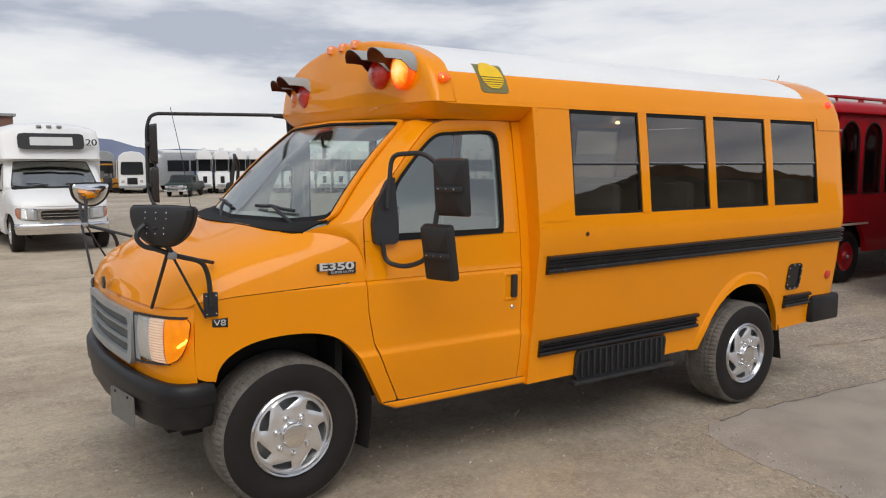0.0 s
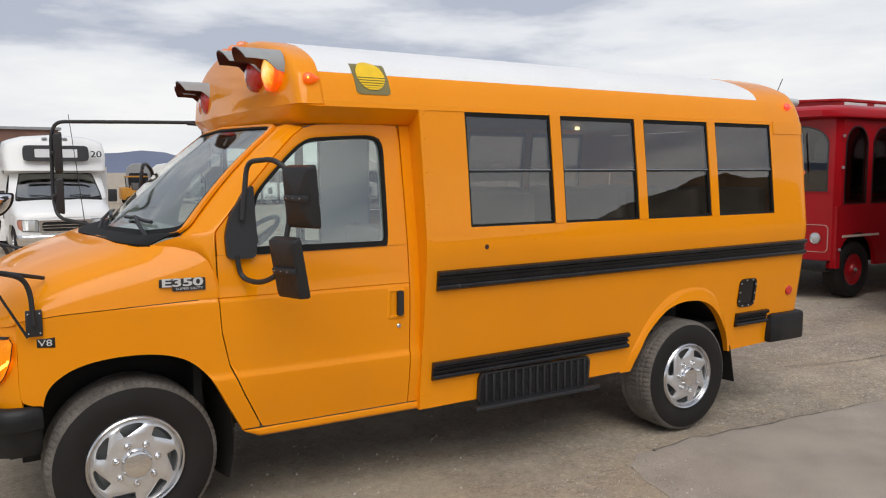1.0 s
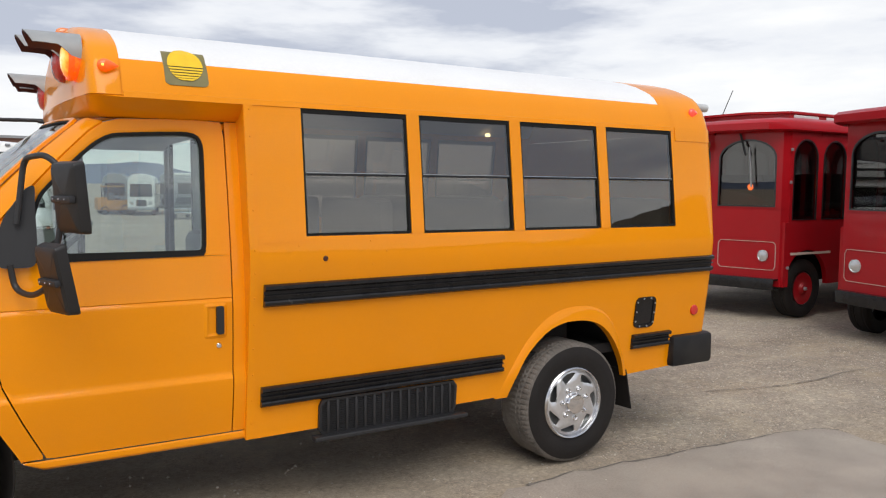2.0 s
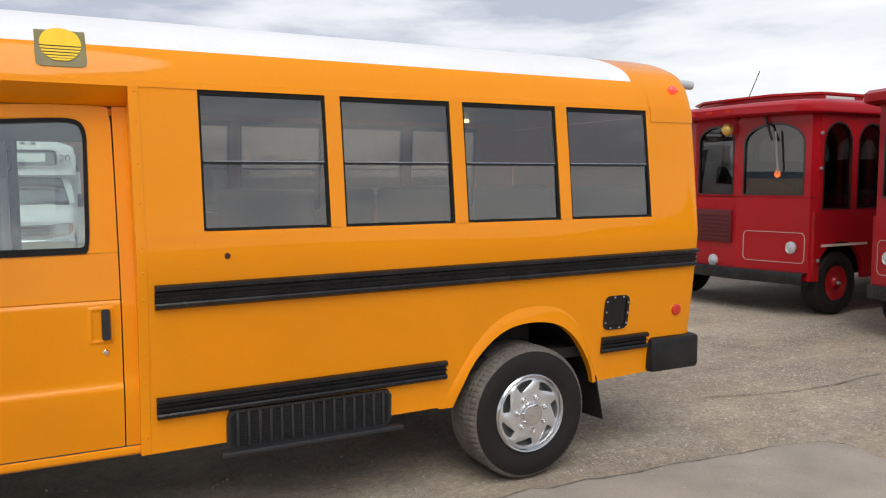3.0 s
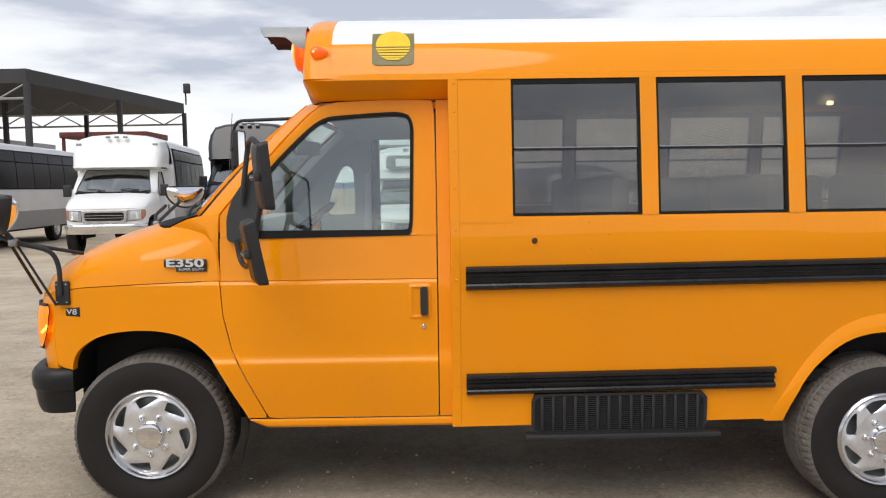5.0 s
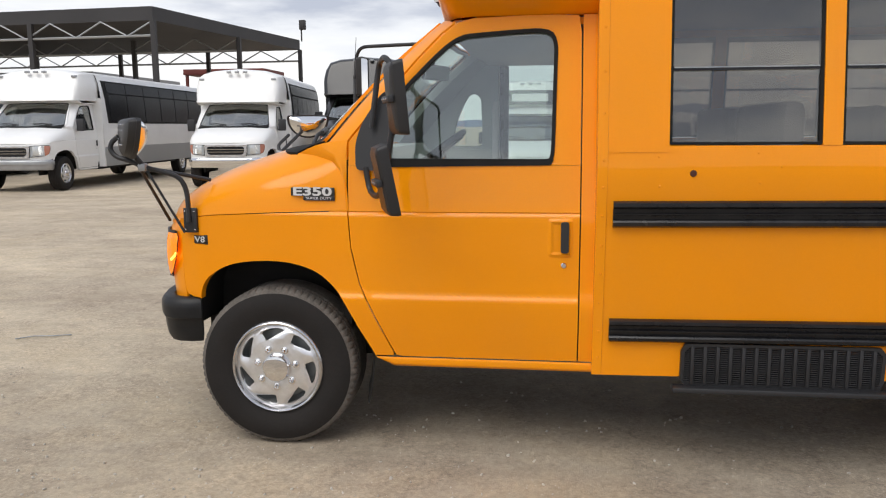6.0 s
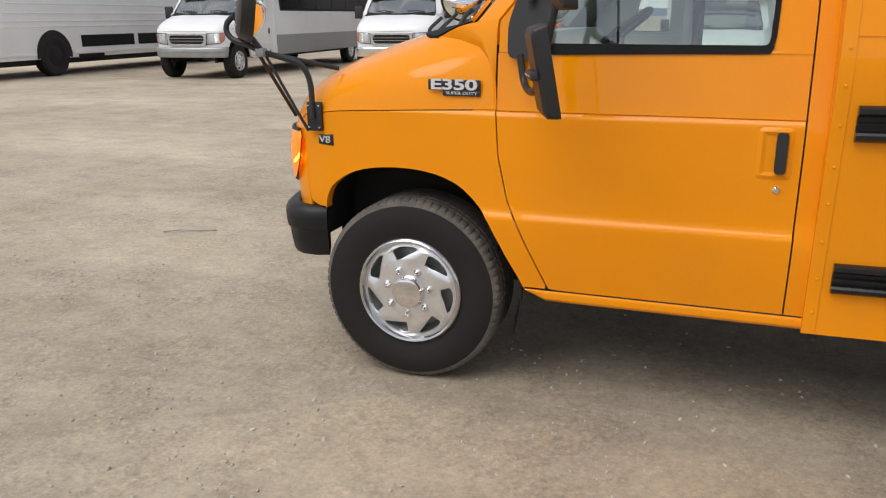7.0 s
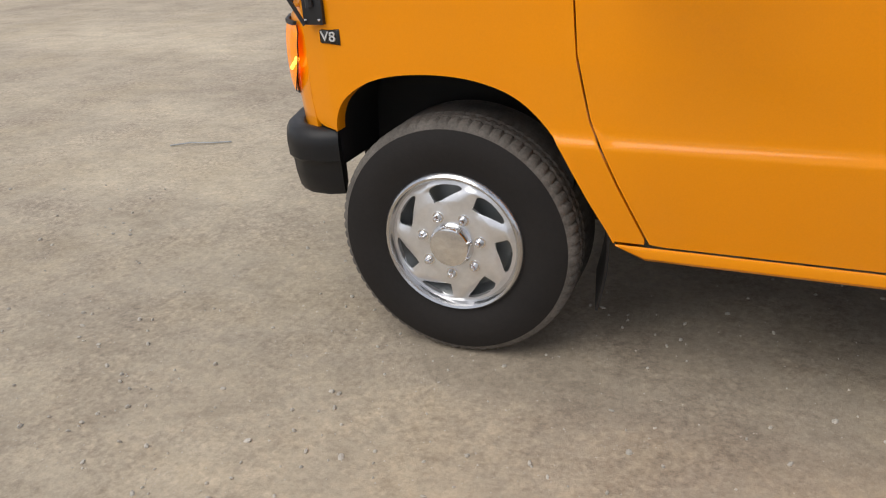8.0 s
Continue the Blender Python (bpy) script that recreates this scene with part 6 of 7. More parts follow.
            bmesh.ops.create_icosphere(b, subdivisions=1, radius=0.0045, matrix=Matrix.Translation(m @ Vector((-0.053, iu * (1 if iv > -0.08 else 0.8), iv))))
            part("screw", b, CHROME, hd)
    part("stem", tube(bmesh.new(), [fy(J) if s > 0 else fy(J), m @ Vector((-0.055, 0, -0.09))], 0.012, 8), PLASTIC, arm)


crossover(1)
crossover(-1)

part("antenna", tube(bmesh.new(), [(0.02, 1.80, 1.42), (0.0, 1.89, 1.75), (-0.015, 2.07, 2.10)], [0.003, 0.0025, 0.002], 6), PLASTIC, BUS, "thin whip aerial")

# inside: driver's seat, steering wheel, passenger benches
WHEEL_AT = Matrix.Translation((0.70, 0.62, 1.36)) @ pose(0, 0, 0, 0, -38, 0)
bm = bmesh.new()
grid(bm, [[WHEEL_AT @ Vector(((0.19 + 0.014 * math.cos(q)) * math.cos(a), (0.19 + 0.014 * math.cos(q)) * math.sin(a), 0.014 * math.sin(q))) for q in span(0, 2 * math.pi, 9)] for a in span(0, 2 * math.pi, 37)])
st = part("steering_wheel", bm, PLASTIC, BUS, "black steering wheel")
bm = bmesh.new()
lathe(bm, [(0.0, 0.0), (0.055, -0.004), (0.06, -0.03), (0.0, -0.05)], (0, 0, 0), "Z", 20)
for a in (90, 200, 340):
    box(bm, 0.05, 0.185, -0.016, 0.016, -0.025, -0.012, 0.004, pose(0, 0, 0, 0, 0, a))
bm.transform(WHEEL_AT)
part("wheel_spokes", bm, PLASTIC, st)
part("steering_column", tube(bmesh.new(), [(0.42, 0.62, 1.12), WHEEL_AT @ Vector((0, 0, -0.04))], 0.035, 10), PLASTIC, BUS)
ds = part("driver_seat", boxed(0.95, 1.42, 0.37, 0.87, 0.82, 0.97, 0.04), SEAT, BUS, "grey driver's seat")
part("backrest", boxed(1.36, 1.48, 0.38, 0.86, 0.95, 1.42, 0.05), SEAT, ds)
# glazed entry door of two leaves on the kerb side
for x0, x1 in ((0.985, 1.56), (1.566, 1.745)):
    o = rounded([(x0, 0.44), (x1, 0.44), (x1, 2.04), (x0, 2.04)], 0.01, 2)
    leaf = part("entry_door", frame_ring(bmesh.new(), o, [(x0 + 0.03 if u < (x0 + x1) / 2 else x1 - 0.022, 0.56 if v < 1 else 2.0) for u, v in o], lambda u, v, d: Vector((u, 2.13 - d, v)), 0.03), RUB, BUS, "black-framed glass entry door leaf")
    g = part("pane", slab(bmesh.new(), [(x0 + 0.026, 0.55), (x1 - 0.02, 0.55), (x1 - 0.02, 2.01), (x0 + 0.026, 2.01)], lambda u, v, d: Vector((u, 2.12 - d, v)), 0.004), CLEAR, leaf, "clear door glass")
    g.visible_shadow = False
part("door_post", boxed(0.958, 0.99, 2.04, 2.13, 0.44, 2.04, 0.005), RUB, BUS, "dark entry door post")
part("door_jamb", boxed(0.912, 0.957, 1.99, 2.07, 0.60, 1.95, 0.008), HEADLINER, BUS, "pale grey entry door jamb")
part("partition", boxed(1.72, 1.74, 1.25, 2.08, 0.66, 1.95, 0.01), TRIMGREY, BUS, "grey partition behind the entry")
part("entry_step", boxed(0.95, 1.74, 1.7, 2.08, 0.34, 0.40, 0.01), DARK, BUS)
MIRROR_AT = pose(0.66, 1.10, 1.795, 0, 6, -27)
im = part("inside_mirror", boxed(-0.022, 0.0, -0.125, 0.125, -0.042, 0.042, 0.012, MIRROR_AT), PLASTIC, BUS, "inside rear-view mirror")
part("mirror_glass", boxed(0.0, 0.003, -0.117, 0.117, -0.035, 0.035, 0.0, MIRROR_AT), CHROME, im)
part("mirror_stem", tube(bmesh.new(), [MIRROR_AT @ Vector((-0.02, 0, 0.02)), (0.63, 1.10, 1.90)], 0.008, 8), PLASTIC, im)
for i, x in enumerate((1.85, 2.6, 3.3, 4.0)):
    for y0 in (0.17, 1.2):
        sb = part("bench", boxed(x, x + 0.42, y0, y0 + 0.83, 0.98, 1.1, 0.03), SEAT, BUS, "dark vinyl passenger bench")
        part("backrest", boxed(x + 0.38, x + 0.48, y0, y0 + 0.83, 1.05, 1.60, 0.04), SEAT, sb)
        part("bench_base", boxed(x + 0.1, x + 0.35, y0 + 0.1, y0 + 0.7, 0.66, 0.98), DARK, sb)
part("dome_lamp", boxed(4.175, 4.215, 1.965, 2.0, 2.095, 2.125, 0.01), mat("lit_dome_lamp", (0.9, 0.8, 0.6), 0.3, emit=(1.0, 0.75, 0.4), estr=5.0), BUS, "small lit dome lamp")

# ---- other vehicles on the lot ----
def shuttle(name, label, m, paint, skirt=None, sign=False, bumper=None, length=6.6, top=2.92, slope=1.0, drop=0.0, group="shuttle buses in the back row"):
    """A cutaway shuttle: van cab with a wide, high passenger body."""
    t = thing(name, label, "shuttle bus", m, group)
    c = cab(t, paint, glazing=SHUTTLEGLASS, lamp_lit=False)
    part("front_bumper", c["bumper_mesh"], bumper or CHROME, t, "bright front bumper")
    w0, w1 = -0.06, 2.26
    sec = [(w0 + 0.03, 0.46), (w0, 0.95), (w0, 1.3), (w0 + 0.03, 2.1), (w0 + 0.07, 2.45), (w0 + 0.14, 2.65), (w0 + 0.28, top - 0.12), (w0 + 0.5, top - 0.05), (MID, top)]
    full_ = sec + [(2.2 - y, z) for y, z in sec[-2::-1]]
    bm = bmesh.new()
    rows = [[Vector((x, MID + (y - MID) * k, z if z < 2 else 2 + (z - 2) * kz)) for y, z in full_] for x, k, kz in ((1.46, 1, 1), (length - 0.3, 1, 1), (length - 0.1, 0.98, 0.97), (length, 0.9, 0.9))]
    vs = grid(bm, rows)
    bm.faces.new(vs[-1])
    part("body", bm, paint, t)
    part("underbody", boxed(1.4, length - 0.2, 0.1, 2.1, 0.4, 0.6), DARK, t)
    # raised cap over the cab
    up_ = [(w0 + 0.12, 2.02)] + [(w0 + 0.10, 2.30), (w0 + 0.11, 2.45), (w0 + 0.16, 2.65), (w0 + 0.27, top - 0.12), (w0 + 0.52, top - 0.05), (MID, top)]
    f2 = up_ + [(2.2 - y, z) for y, z in up_[-2::-1]]
    bm = bmesh.new()
    rows = [[Vector((x + (2.2 - z) * lean * slope, MID + (y - MID) * k, 2.0 + (z - 2.0) * kz)) for y, z in f2] for x, k, kz, lean in ((1.5, 1, 1, 0), (1.0, 0.995, 0.99, 0), (0.76, 0.97, 0.96, -0.12), (0.64, 0.945, 0.925, -0.2), (0.585, 0.91, 0.88, -0.24), (0.555, 0.84, 0.83, -0.26), (0.53, 0.4, 0.8, -0.27), (0.525, 0.0, 0.79, -0.27))]
    grid(bm, rows)
    cap_ = part("cap", thicken(bm, 0.02), paint, t)
    bm = bmesh.new()
    grid(bm, [[Vector((x, y, z)) for y in (0.10, 1.1, 2.10)] for x, z in ((0.60, 2.045), (0.8, 1.975), (1.5, 1.97))])
    part("cap_underside", thicken(bm, 0.02), paint, t)
    for s in (1, -1):
        fy = (lambda y: y) if s > 0 else (lambda y: 2.2 - y)
        part("bulkhead", boxed(1.44, 1.5, *sorted((fy(w0 + 0.01), fy(0.3))), 0.46, 2.1), paint, t)
        # ribbon of dark panes in a black frame, raked at its front edge
        flank = lambda v: interp([z for _, z in sec], [y for y, _ in sec], v)
        bm = bmesh.new()
        grid(bm, [[Vector((x0_ + (0.14 * (2.5 - v) if x0_ < 2 else 0), fy(flank(v) - 0.006), v)) for v in (1.5, 1.8, 2.1, 2.3, 2.45, 2.52)] for x0_ in (1.60, 2.5, length - 0.3)])
        band = part("window_frame", thicken(bm, 0.003, (3, 1.1, 1.5)), SEALBLACK, t, "black ribbon window frame")
        wide = (length - 0.4 - 1.8) / 6
        for i in range(6):
            a = 1.8 + wide * i
            for v0, v1 in ((1.54, 2.2), (2.235, 2.48)):
                bm = bmesh.new()
                lead_ = 0.13 if i == 0 else 0.0
                grid(bm, [[Vector((u + (lead_ * (2.2 - v) * 0.8 if u < a + 0.1 else 0), fy(flank(v) - 0.012), v)) for v in span(v0, v1, 4)] for u in (a + 0.025, a + wide - 0.025)])
                part("pane", thicken(bm, 0.003, (3, 1.1, 1.5)), DARKPANE, band, "dark tinted side pane")
        if skirt:
            bm = bmesh.new()
            grid(bm, [[Vector((x, fy(y), z)) for x in (1.47, length - 0.1)] for y, z in ((w0 + 0.025, 0.46), (w0 - 0.006, 0.93))])
            part("skirt", thicken(bm, 0.004), skirt, t, "grey painted skirt")
        wheel(t, 0.0, 0.17 if s > 0 else 2.03, 0.382 + drop, 0.382, s, detail=False)
        wheel(t, length - 2.0, 0.02 if s > 0 else 2.18, 0.382 + drop, 0.382, s, detail=False)
        bm = bmesh.new()
        box(bm, 0.42, 0.52, *sorted((fy(-0.10), fy(0.08))), 1.32, 1.60, 0.02)
        part("mirror", bm, PLASTIC, t, "black door mirror")
        bm = bmesh.new()
        box(bm, 0.72, 0.82, *sorted((fy(0.16), fy(0.28))), 2.55, 2.60, 0.01)
        part("marker_lamp", bm, GREYMETAL, t)
    for y in (0.9, 1.1, 1.3):
        part("marker_lamp", boxed(0.68, 0.76, y - 0.05, y + 0.05, top - 0.13, top - 0.08, 0.01), GREYMETAL, t)
    if sign:
        fx = lambda u, v, d: Vector((0.49 + (v - 2.3) * 0.2 - 0.05 + d, u, v))
        o = resample(rounded([(0.45, 2.22), (1.75, 2.22), (1.75, 2.56), (0.45, 2.56)], 0.08), 40)
        sg = part("sign_box", slab(bmesh.new(), o, fx, 0.06), PLASTIC, t, "black destination sign box")
        part("sign_panel", slab(bmesh.new(), rounded([(0.68, 2.30), (1.52, 2.30), (1.52, 2.48), (0.68, 2.48)], 0.02), lambda u, v, d: fx(u, v, d) + Vector((-0.008, 0, 0)), 0.006), mat("pale_sign", (0.65, 0.66, 0.66), 0.4, var=0.05), sg, "blank pale sign panel")
        writing("20", 0.2, Matrix.Translation((0.455 + 0.015, 0.30, 2.37)) @ Euler((radians(90), 0, radians(-90))).to_matrix().to_4x4() @ Matrix.Diagonal((1.2, 1, 1, 1)), BADGEBLACK, cap_, extrude=0.03)
    return t


def put(x, y, turn, k, z=0.0):
    return Matrix.Translation((x, y, z)) @ pose(0, 0, 0, 0, 0, turn) @ Matrix.Scale(k, 4)


shuttle("shuttle_bus", "white cutaway shuttle bus with a black destination sign", put(2.03, 13.6, 90, 0.92, -0.092), WHITE, sign=True, top=2.82, drop=0.10)
shuttle("shuttle_bus", "white shuttle bus with grey skirt and chrome bumper", put(-10.25, 15.15, 94, 1.1), WHITE, skirt=GREYSKIRT, bumper=GREYMETAL, length=8.6, top=2.78, slope=1.7)
shuttle("shuttle_bus", "white shuttle bus with high rounded cap and chrome bumper", put(-5.49, 16.71, 97, 1.08), WHITE, top=2.85, slope=1.5)
shuttle("shuttle_bus", "black shuttle bus parked beside a white one", put(-2.75, 20.2, 92, 1.24), BLACKPAINT, top=2.95)


def trolley(m):
    """A red tourist trolley bus with arched windows and a raised roof lantern."""
    t = thing("trolley_bus", "red trolley bus with arched windows and red wheels", "trolley bus", m, "red trolleys side by side")
    L, W, H = 8.0, 2.62, 2.55
    # side skins with open wheel arches over a dark core
    side = [(0.35, 0.42)]
    for x in (0.84, 5.9):
        side += [(x - 0.45, 0.42)] + [(x - 0.45 * math.cos(a), 0.44 + 0.43 * math.sin(a)) for a in span(0, math.pi, 21)] + [(x + 0.45, 0.42)]
    side += [(L, 0.42), (L, 1.22), (0.35, 1.22)]
    part("side_skin", slab(bmesh.new(), side, lambda u, v, d: Vector((u, d, v)), 0.06), RED, t)
    part("side_skin", slab(bmesh.new(), side, lambda u, v, d: Vector((u, W - d, v)), 0.06), RED, t)
    part("inner_body", boxed(0.42, L - 0.02, 0.34, W - 0.34, 0.42, 1.16), DARK, t)
    part("floor_pan", boxed(0.42, L - 0.02, 0.06, W - 0.06, 1.10, 1.18), DARK, t)
    part("tail", boxed(L - 0.04, L, 0.061, W - 0.061, 0.42, 1.22), RED, t)
    part("tail_panel", boxed(L - 0.04, L, 0.06, W - 0.06, 1.221, 2.36), RED, t)
    # posts and arched heads above the sill
    def arch_panel(w, h, gap_w, z0, z1, f, nm="window_surround", rise=0.62):
        o = [(0, z0), (w, z0), (w, z1), (0, z1)]
        a, b = (w - gap_w) / 2, (w + gap_w) / 2
        zt = z1 - 0.10
        r = gap_w / 2
        sp = zt - r * rise
        inner = [(a, z0 + 0.03)] + [(b, z0 + 0.03)] + [(w / 2 + r * math.cos(q), sp + r * rise * math.sin(q)) for q in span(0, math.pi, 15)]
        outer = [(0, z0), (w, z0)] + [(w * (0.5 + 0.5 * max(-1, min(1, 1.5 * math.cos(q)))), z1 if abs(math.cos(q)) < 0.67 else sp + (z1 - sp) * min(1, math.sin(q) / 0.742)) for q in span(0, math.pi, 15)]
        pan = part(nm, frame_ring(bmesh.new(), outer, inner, f, 0.05), RED, t)
        gp = part("window_pane", slab(bmesh.new(), inner, lambda u, v, d: f(u, v, d + 0.025), 0.01), TROLLEYGLASS, pan, "tinted arched pane")
        gp.visible_shadow = False
        part("window_trim", frame_ring(bmesh.new(), inner, shrink(inner, 0.022), lambda u, v, d: f(u, v, d - 0.006), 0.02), BLACKPAINT, pan)
    for s in (1, -1):
        fy = (lambda y: y) if s > 0 else (lambda y: W - y)
        n = 12
        w = (L - 0.45) / n
        for i in range(n):
            x0 = 0.42 + w * i
            arch_panel(w, 0, w * 0.82, 1.22, 2.36, lambda u, v, d: Vector((x0 + u, fy(d), v)), rise=0.95)
        part("side_stripe", boxed(0.48, 1.34, *sorted((fy(-0.008), fy(0.0))), 0.815, 0.845), mat("cream_line", (0.7, 0.6, 0.5), 0.5), t)
    for i in range(6):
        for y0 in (0.15, W - 1.05):
            bench = part("bench", boxed(1.6 + i * 1.0, 2.0 + i * 1.0, y0, y0 + 0.9, 1.38, 1.46, 0.02), SEAT, t, "dark slatted bench")
            part("backrest", boxed(1.98 + i * 1.0, 2.04 + i * 1.0, y0, y0 + 0.9, 1.42, 1.85, 0.02), SEAT, bench)
    # three-sided bowed front
    plan = [(0.45, 0.0), (0.32, 0.05), (0.10, 0.95), (0.10, W - 0.95), (0.32, W - 0.05), (0.45, W)]
    for i, (pa, pb) in enumerate(zip(plan, plan[1:])):
        a, b = Vector((*pa, 0)), Vector((*pb, 0))
        d = (b - a)
        w = d.length
        nn = Vector((d.y, -d.x, 0)).normalized()
        f = lambda u, v, dd: a + d * (u / w) + Vector((0, 0, v)) + nn * dd
        part("front_panel", slab(bmesh.new(), [(0, 0.42), (w, 0.42), (w, 1.39), (0, 1.39)], f, 0.05), RED, t)
        if i in (1, 2, 3):
            arch_panel(w, 0, w * 0.84, 1.38, 2.36, f)
        else:
            part("corner_post", slab(bmesh.new(), [(0, 1.38), (w, 1.38), (w, 2.36), (0, 2.36)], f, 0.05), RED, t)
    gv = part("grille", boxed(0.06, 0.1, W / 2 - 0.3, W / 2 + 0.3, 0.82, 1.22, 0.01), mat("dark_red_grille", (0.1, 0.008, 0.01), 0.6), t, "dark louvred grille")
    for i in range(7):
        part("grille_slat", boxed(0.05, 0.065, W / 2 - 0.28, W / 2 + 0.28, 0.86 + i * 0.048, 0.875 + i * 0.048), GRILLERED, gv)
    bm = bmesh.new()
    lathe(bm, [(0.0, -0.024), (0.04, -0.021), (0.058, -0.012), (0.062, -0.016), (0.072, -0.012), (0.076, 0.01)], (0.09, W / 2, 0.58), "X", 24)
    part("headlamp", bm, LENSCLEAR, t, "round headlamp")
    for y in (0.25, W - 0.25):
        px = 0.32 - (min(y, W - y) - 0.05) / 0.90 * 0.22
        bm = bmesh.new()
        lathe(bm, [(0.0, -0.024), (0.04, -0.021), (0.058, -0.012), (0.062, -0.016), (0.072, -0.012), (0.076, 0.01)], (px - 0.01, y, 0.80), "X", 24)
        part("headlamp", bm, LENSCLEAR, t, "round headlamp")
        yc = 0.47 if y < 1 else W - 0.47
        o = rounded([(yc - 0.38, 0.62), (yc + 0.38, 0.62), (yc + 0.38, 0.98), (yc - 0.38, 0.98)], 0.05)
        fx = lambda u, v, d: Vector((0.32 - (min(u, W - u) - 0.05) / 0.90 * 0.22 - 0.008 + d, u, v))
        part("pinstripe", frame_ring(bmesh.new(), resample(o, 40), shrink(resample(o, 40), 0.008), fx, 0.006), mat("cream_line", (0.55, 0.35, 0.3), 0.5), t)
    bm = bmesh.new()
    pl = [(x - 0.10, y) for x, y in plan[1:-1]]
    grid(bm, [[Vector((x + o, y, z)) for x, y in pl] for o, z in ((0.12, 0.52), (0.0, 0.52), (-0.01, 0.46), (0.0, 0.38), (0.12, 0.38))])
    part("bumper", thicken(bm, 0.02, (4, 1.2, 1)), RUB, t, "dark rubber bumper")
    # roof with overhang and lantern
    bm = bmesh.new()
    ro = [(L, -0.08), (0.3, -0.08), (0.02, 0.06), (-0.15, 0.7), (-0.15, W - 0.7), (0.02, W - 0.06), (0.3, W + 0.08), (L, W + 0.08)]
    cx, cy = 3.5, W / 2
    rows = [[Vector((cx + (x - cx) * k, cy + (y - cy) * k, z)) for x, y in ro] for k, z in ((0.97, 2.34), (1.0, 2.36), (1.0, 2.44), (0.985, 2.475), (0.90, 2.52), (0.0, 2.56))]
    grid(bm, rows)
    part("roof", thicken(bm, 0.02, (4, 1.2, 2.2)), RED, t, "red roof with wide overhang")
    bm = bmesh.new()
    ln = [(L - 0.5, 0.30), (0.80, 0.30), (0.50, 0.75), (0.50, W - 0.75), (0.80, W - 0.30), (L - 0.5, W - 0.30)]
    rows = [[Vector((cx + (x - cx) * k, cy + (y - cy) * k, z)) for x, y in ln] for k, z in ((1.0, 2.46), (1.0, 2.59), (1.02, 2.60), (1.02, 2.625), (0.9, 2.65), (0.0, 2.68))]
    grid(bm, rows)
    lan = part("lantern", thicken(bm, 0.02, (4, 1.2, 2.2)), RED, t)
    for i in range(9):
        for y in (0.286, W - 0.301):
            part("lantern_pane", boxed(0.86 + i * 0.72, 1.40 + i * 0.72, y, y + 0.015, 2.50, 2.585, 0.006), mat("milky_pane", (0.6, 0.6, 0.58), 0.4), lan)
    bm = bmesh.new()
    for y in (0.5, 0.9, 1.2, 1.5, 1.9):
        q = part("marker_lamp", boxed(-0.16 + (0.1 if y in (0.5, 1.9) else 0), -0.13 + (0.1 if y in (0.5, 1.9) else 0), y - 0.05, y + 0.05, 2.385, 2.42), REDLENS, t)
    wip = part("wiper", tube(bmesh.new(), [(0.15, 0.58, 2.33), (0.15, 0.48, 2.05)], 0.014, 6), PLASTIC, t, "black wiper arm hung from the roof")
    part("wiper_blade", tube(bmesh.new(), [(0.165, 0.44, 2.16), (0.175, 0.40, 1.66)], 0.012, 6), GREYMETAL, wip)
    bm = bmesh.new()
    bmesh.ops.create_uvsphere(bm, u_segments=16, v_segments=10, radius=0.075, matrix=Matrix.Translation((-0.02, 1.02, 2.20)))
    part("bell", bm, mat("brass", (0.72, 0.48, 0.12), 0.4, 0.6), t, "brass bell")
    part("antenna", tube(bmesh.new(), [(0.5, 1.2, 2.55), (0.62, 1.1, 2.95)], 0.006, 6), PLASTIC, t)
    for x in (0.84, 5.9):
        for s in (1, -1):
            yw = 0.035 if s > 0 else W - 0.035
            w = wheel(t, x, yw, 0.375, 0.375, s, detail=False, cover=False)
            bm = bmesh.new()
            lathe(bm, [(0.0, -0.02), (0.05, -0.015), (0.07, 0.02), (0.14, 0.03), (0.19, 0.012), (0.205, 0.01)], (x, yw, 0.375), "Y", 28, s)
            part("red_rim", bm, RED, w, "red steel rim")
            bm = bmesh.new()
            lathe(bm, [(0.0, -0.035), (0.02, -0.03), (0.026, 0.0)], (x, yw - 0.015 * s, 0.375), "Y", 12, s)
            part("hub", bm, GREYMETAL, w)
    for z in (0.66, 1.72, 2.12):
        part("corner_lamp" if z < 1 else "hinge", boxed(0.40, 0.43, -0.03, 0.0, z - 0.018, z + 0.018, 0.006), GREYMETAL, t)
    bm = bmesh.new()
    grid(bm, [[Vector((x, cy + 1.0 * u, 1.36 + h * (1 - abs(u) ** 2.4))) for u in span(-1, 1, 15)] for x, h in ((0.30, 0.02), (0.36, 0.16), (0.50, 0.25), (0.66, 0.26), (0.80, 0.0))])
    part("dashboard", thicken(bm, 0.01, (0.5, cy, 1.2)), mat("dark_red_dash", (0.16, 0.01, 0.012), 0.5, var=0.1, vscale=5), t, "dark red dashboard hump")
    bm = bmesh.new()
    lathe(bm, [(0.0, -0.02), (0.035, -0.016), (0.045, 0)], (0.29, 0.50, 1.66), "X", 14)
    part("dash_lamp", bm, mat("lit_dash_lamp", (1.0, 0.3, 0.05), 0.3, emit=(1.0, 0.16, 0.02), estr=9.0), t, "small glowing lamp behind the glass")
    return t


trolley(put(8.98, 2.68, 0, 1.0, -0.031) @ Matrix.Diagonal((1, 1, 1.04, 1)))
trolley(put(8.75, -0.83, 0, 1.0, -0.031) @ Matrix.Diagonal((1, 1, 1.04, 1)))


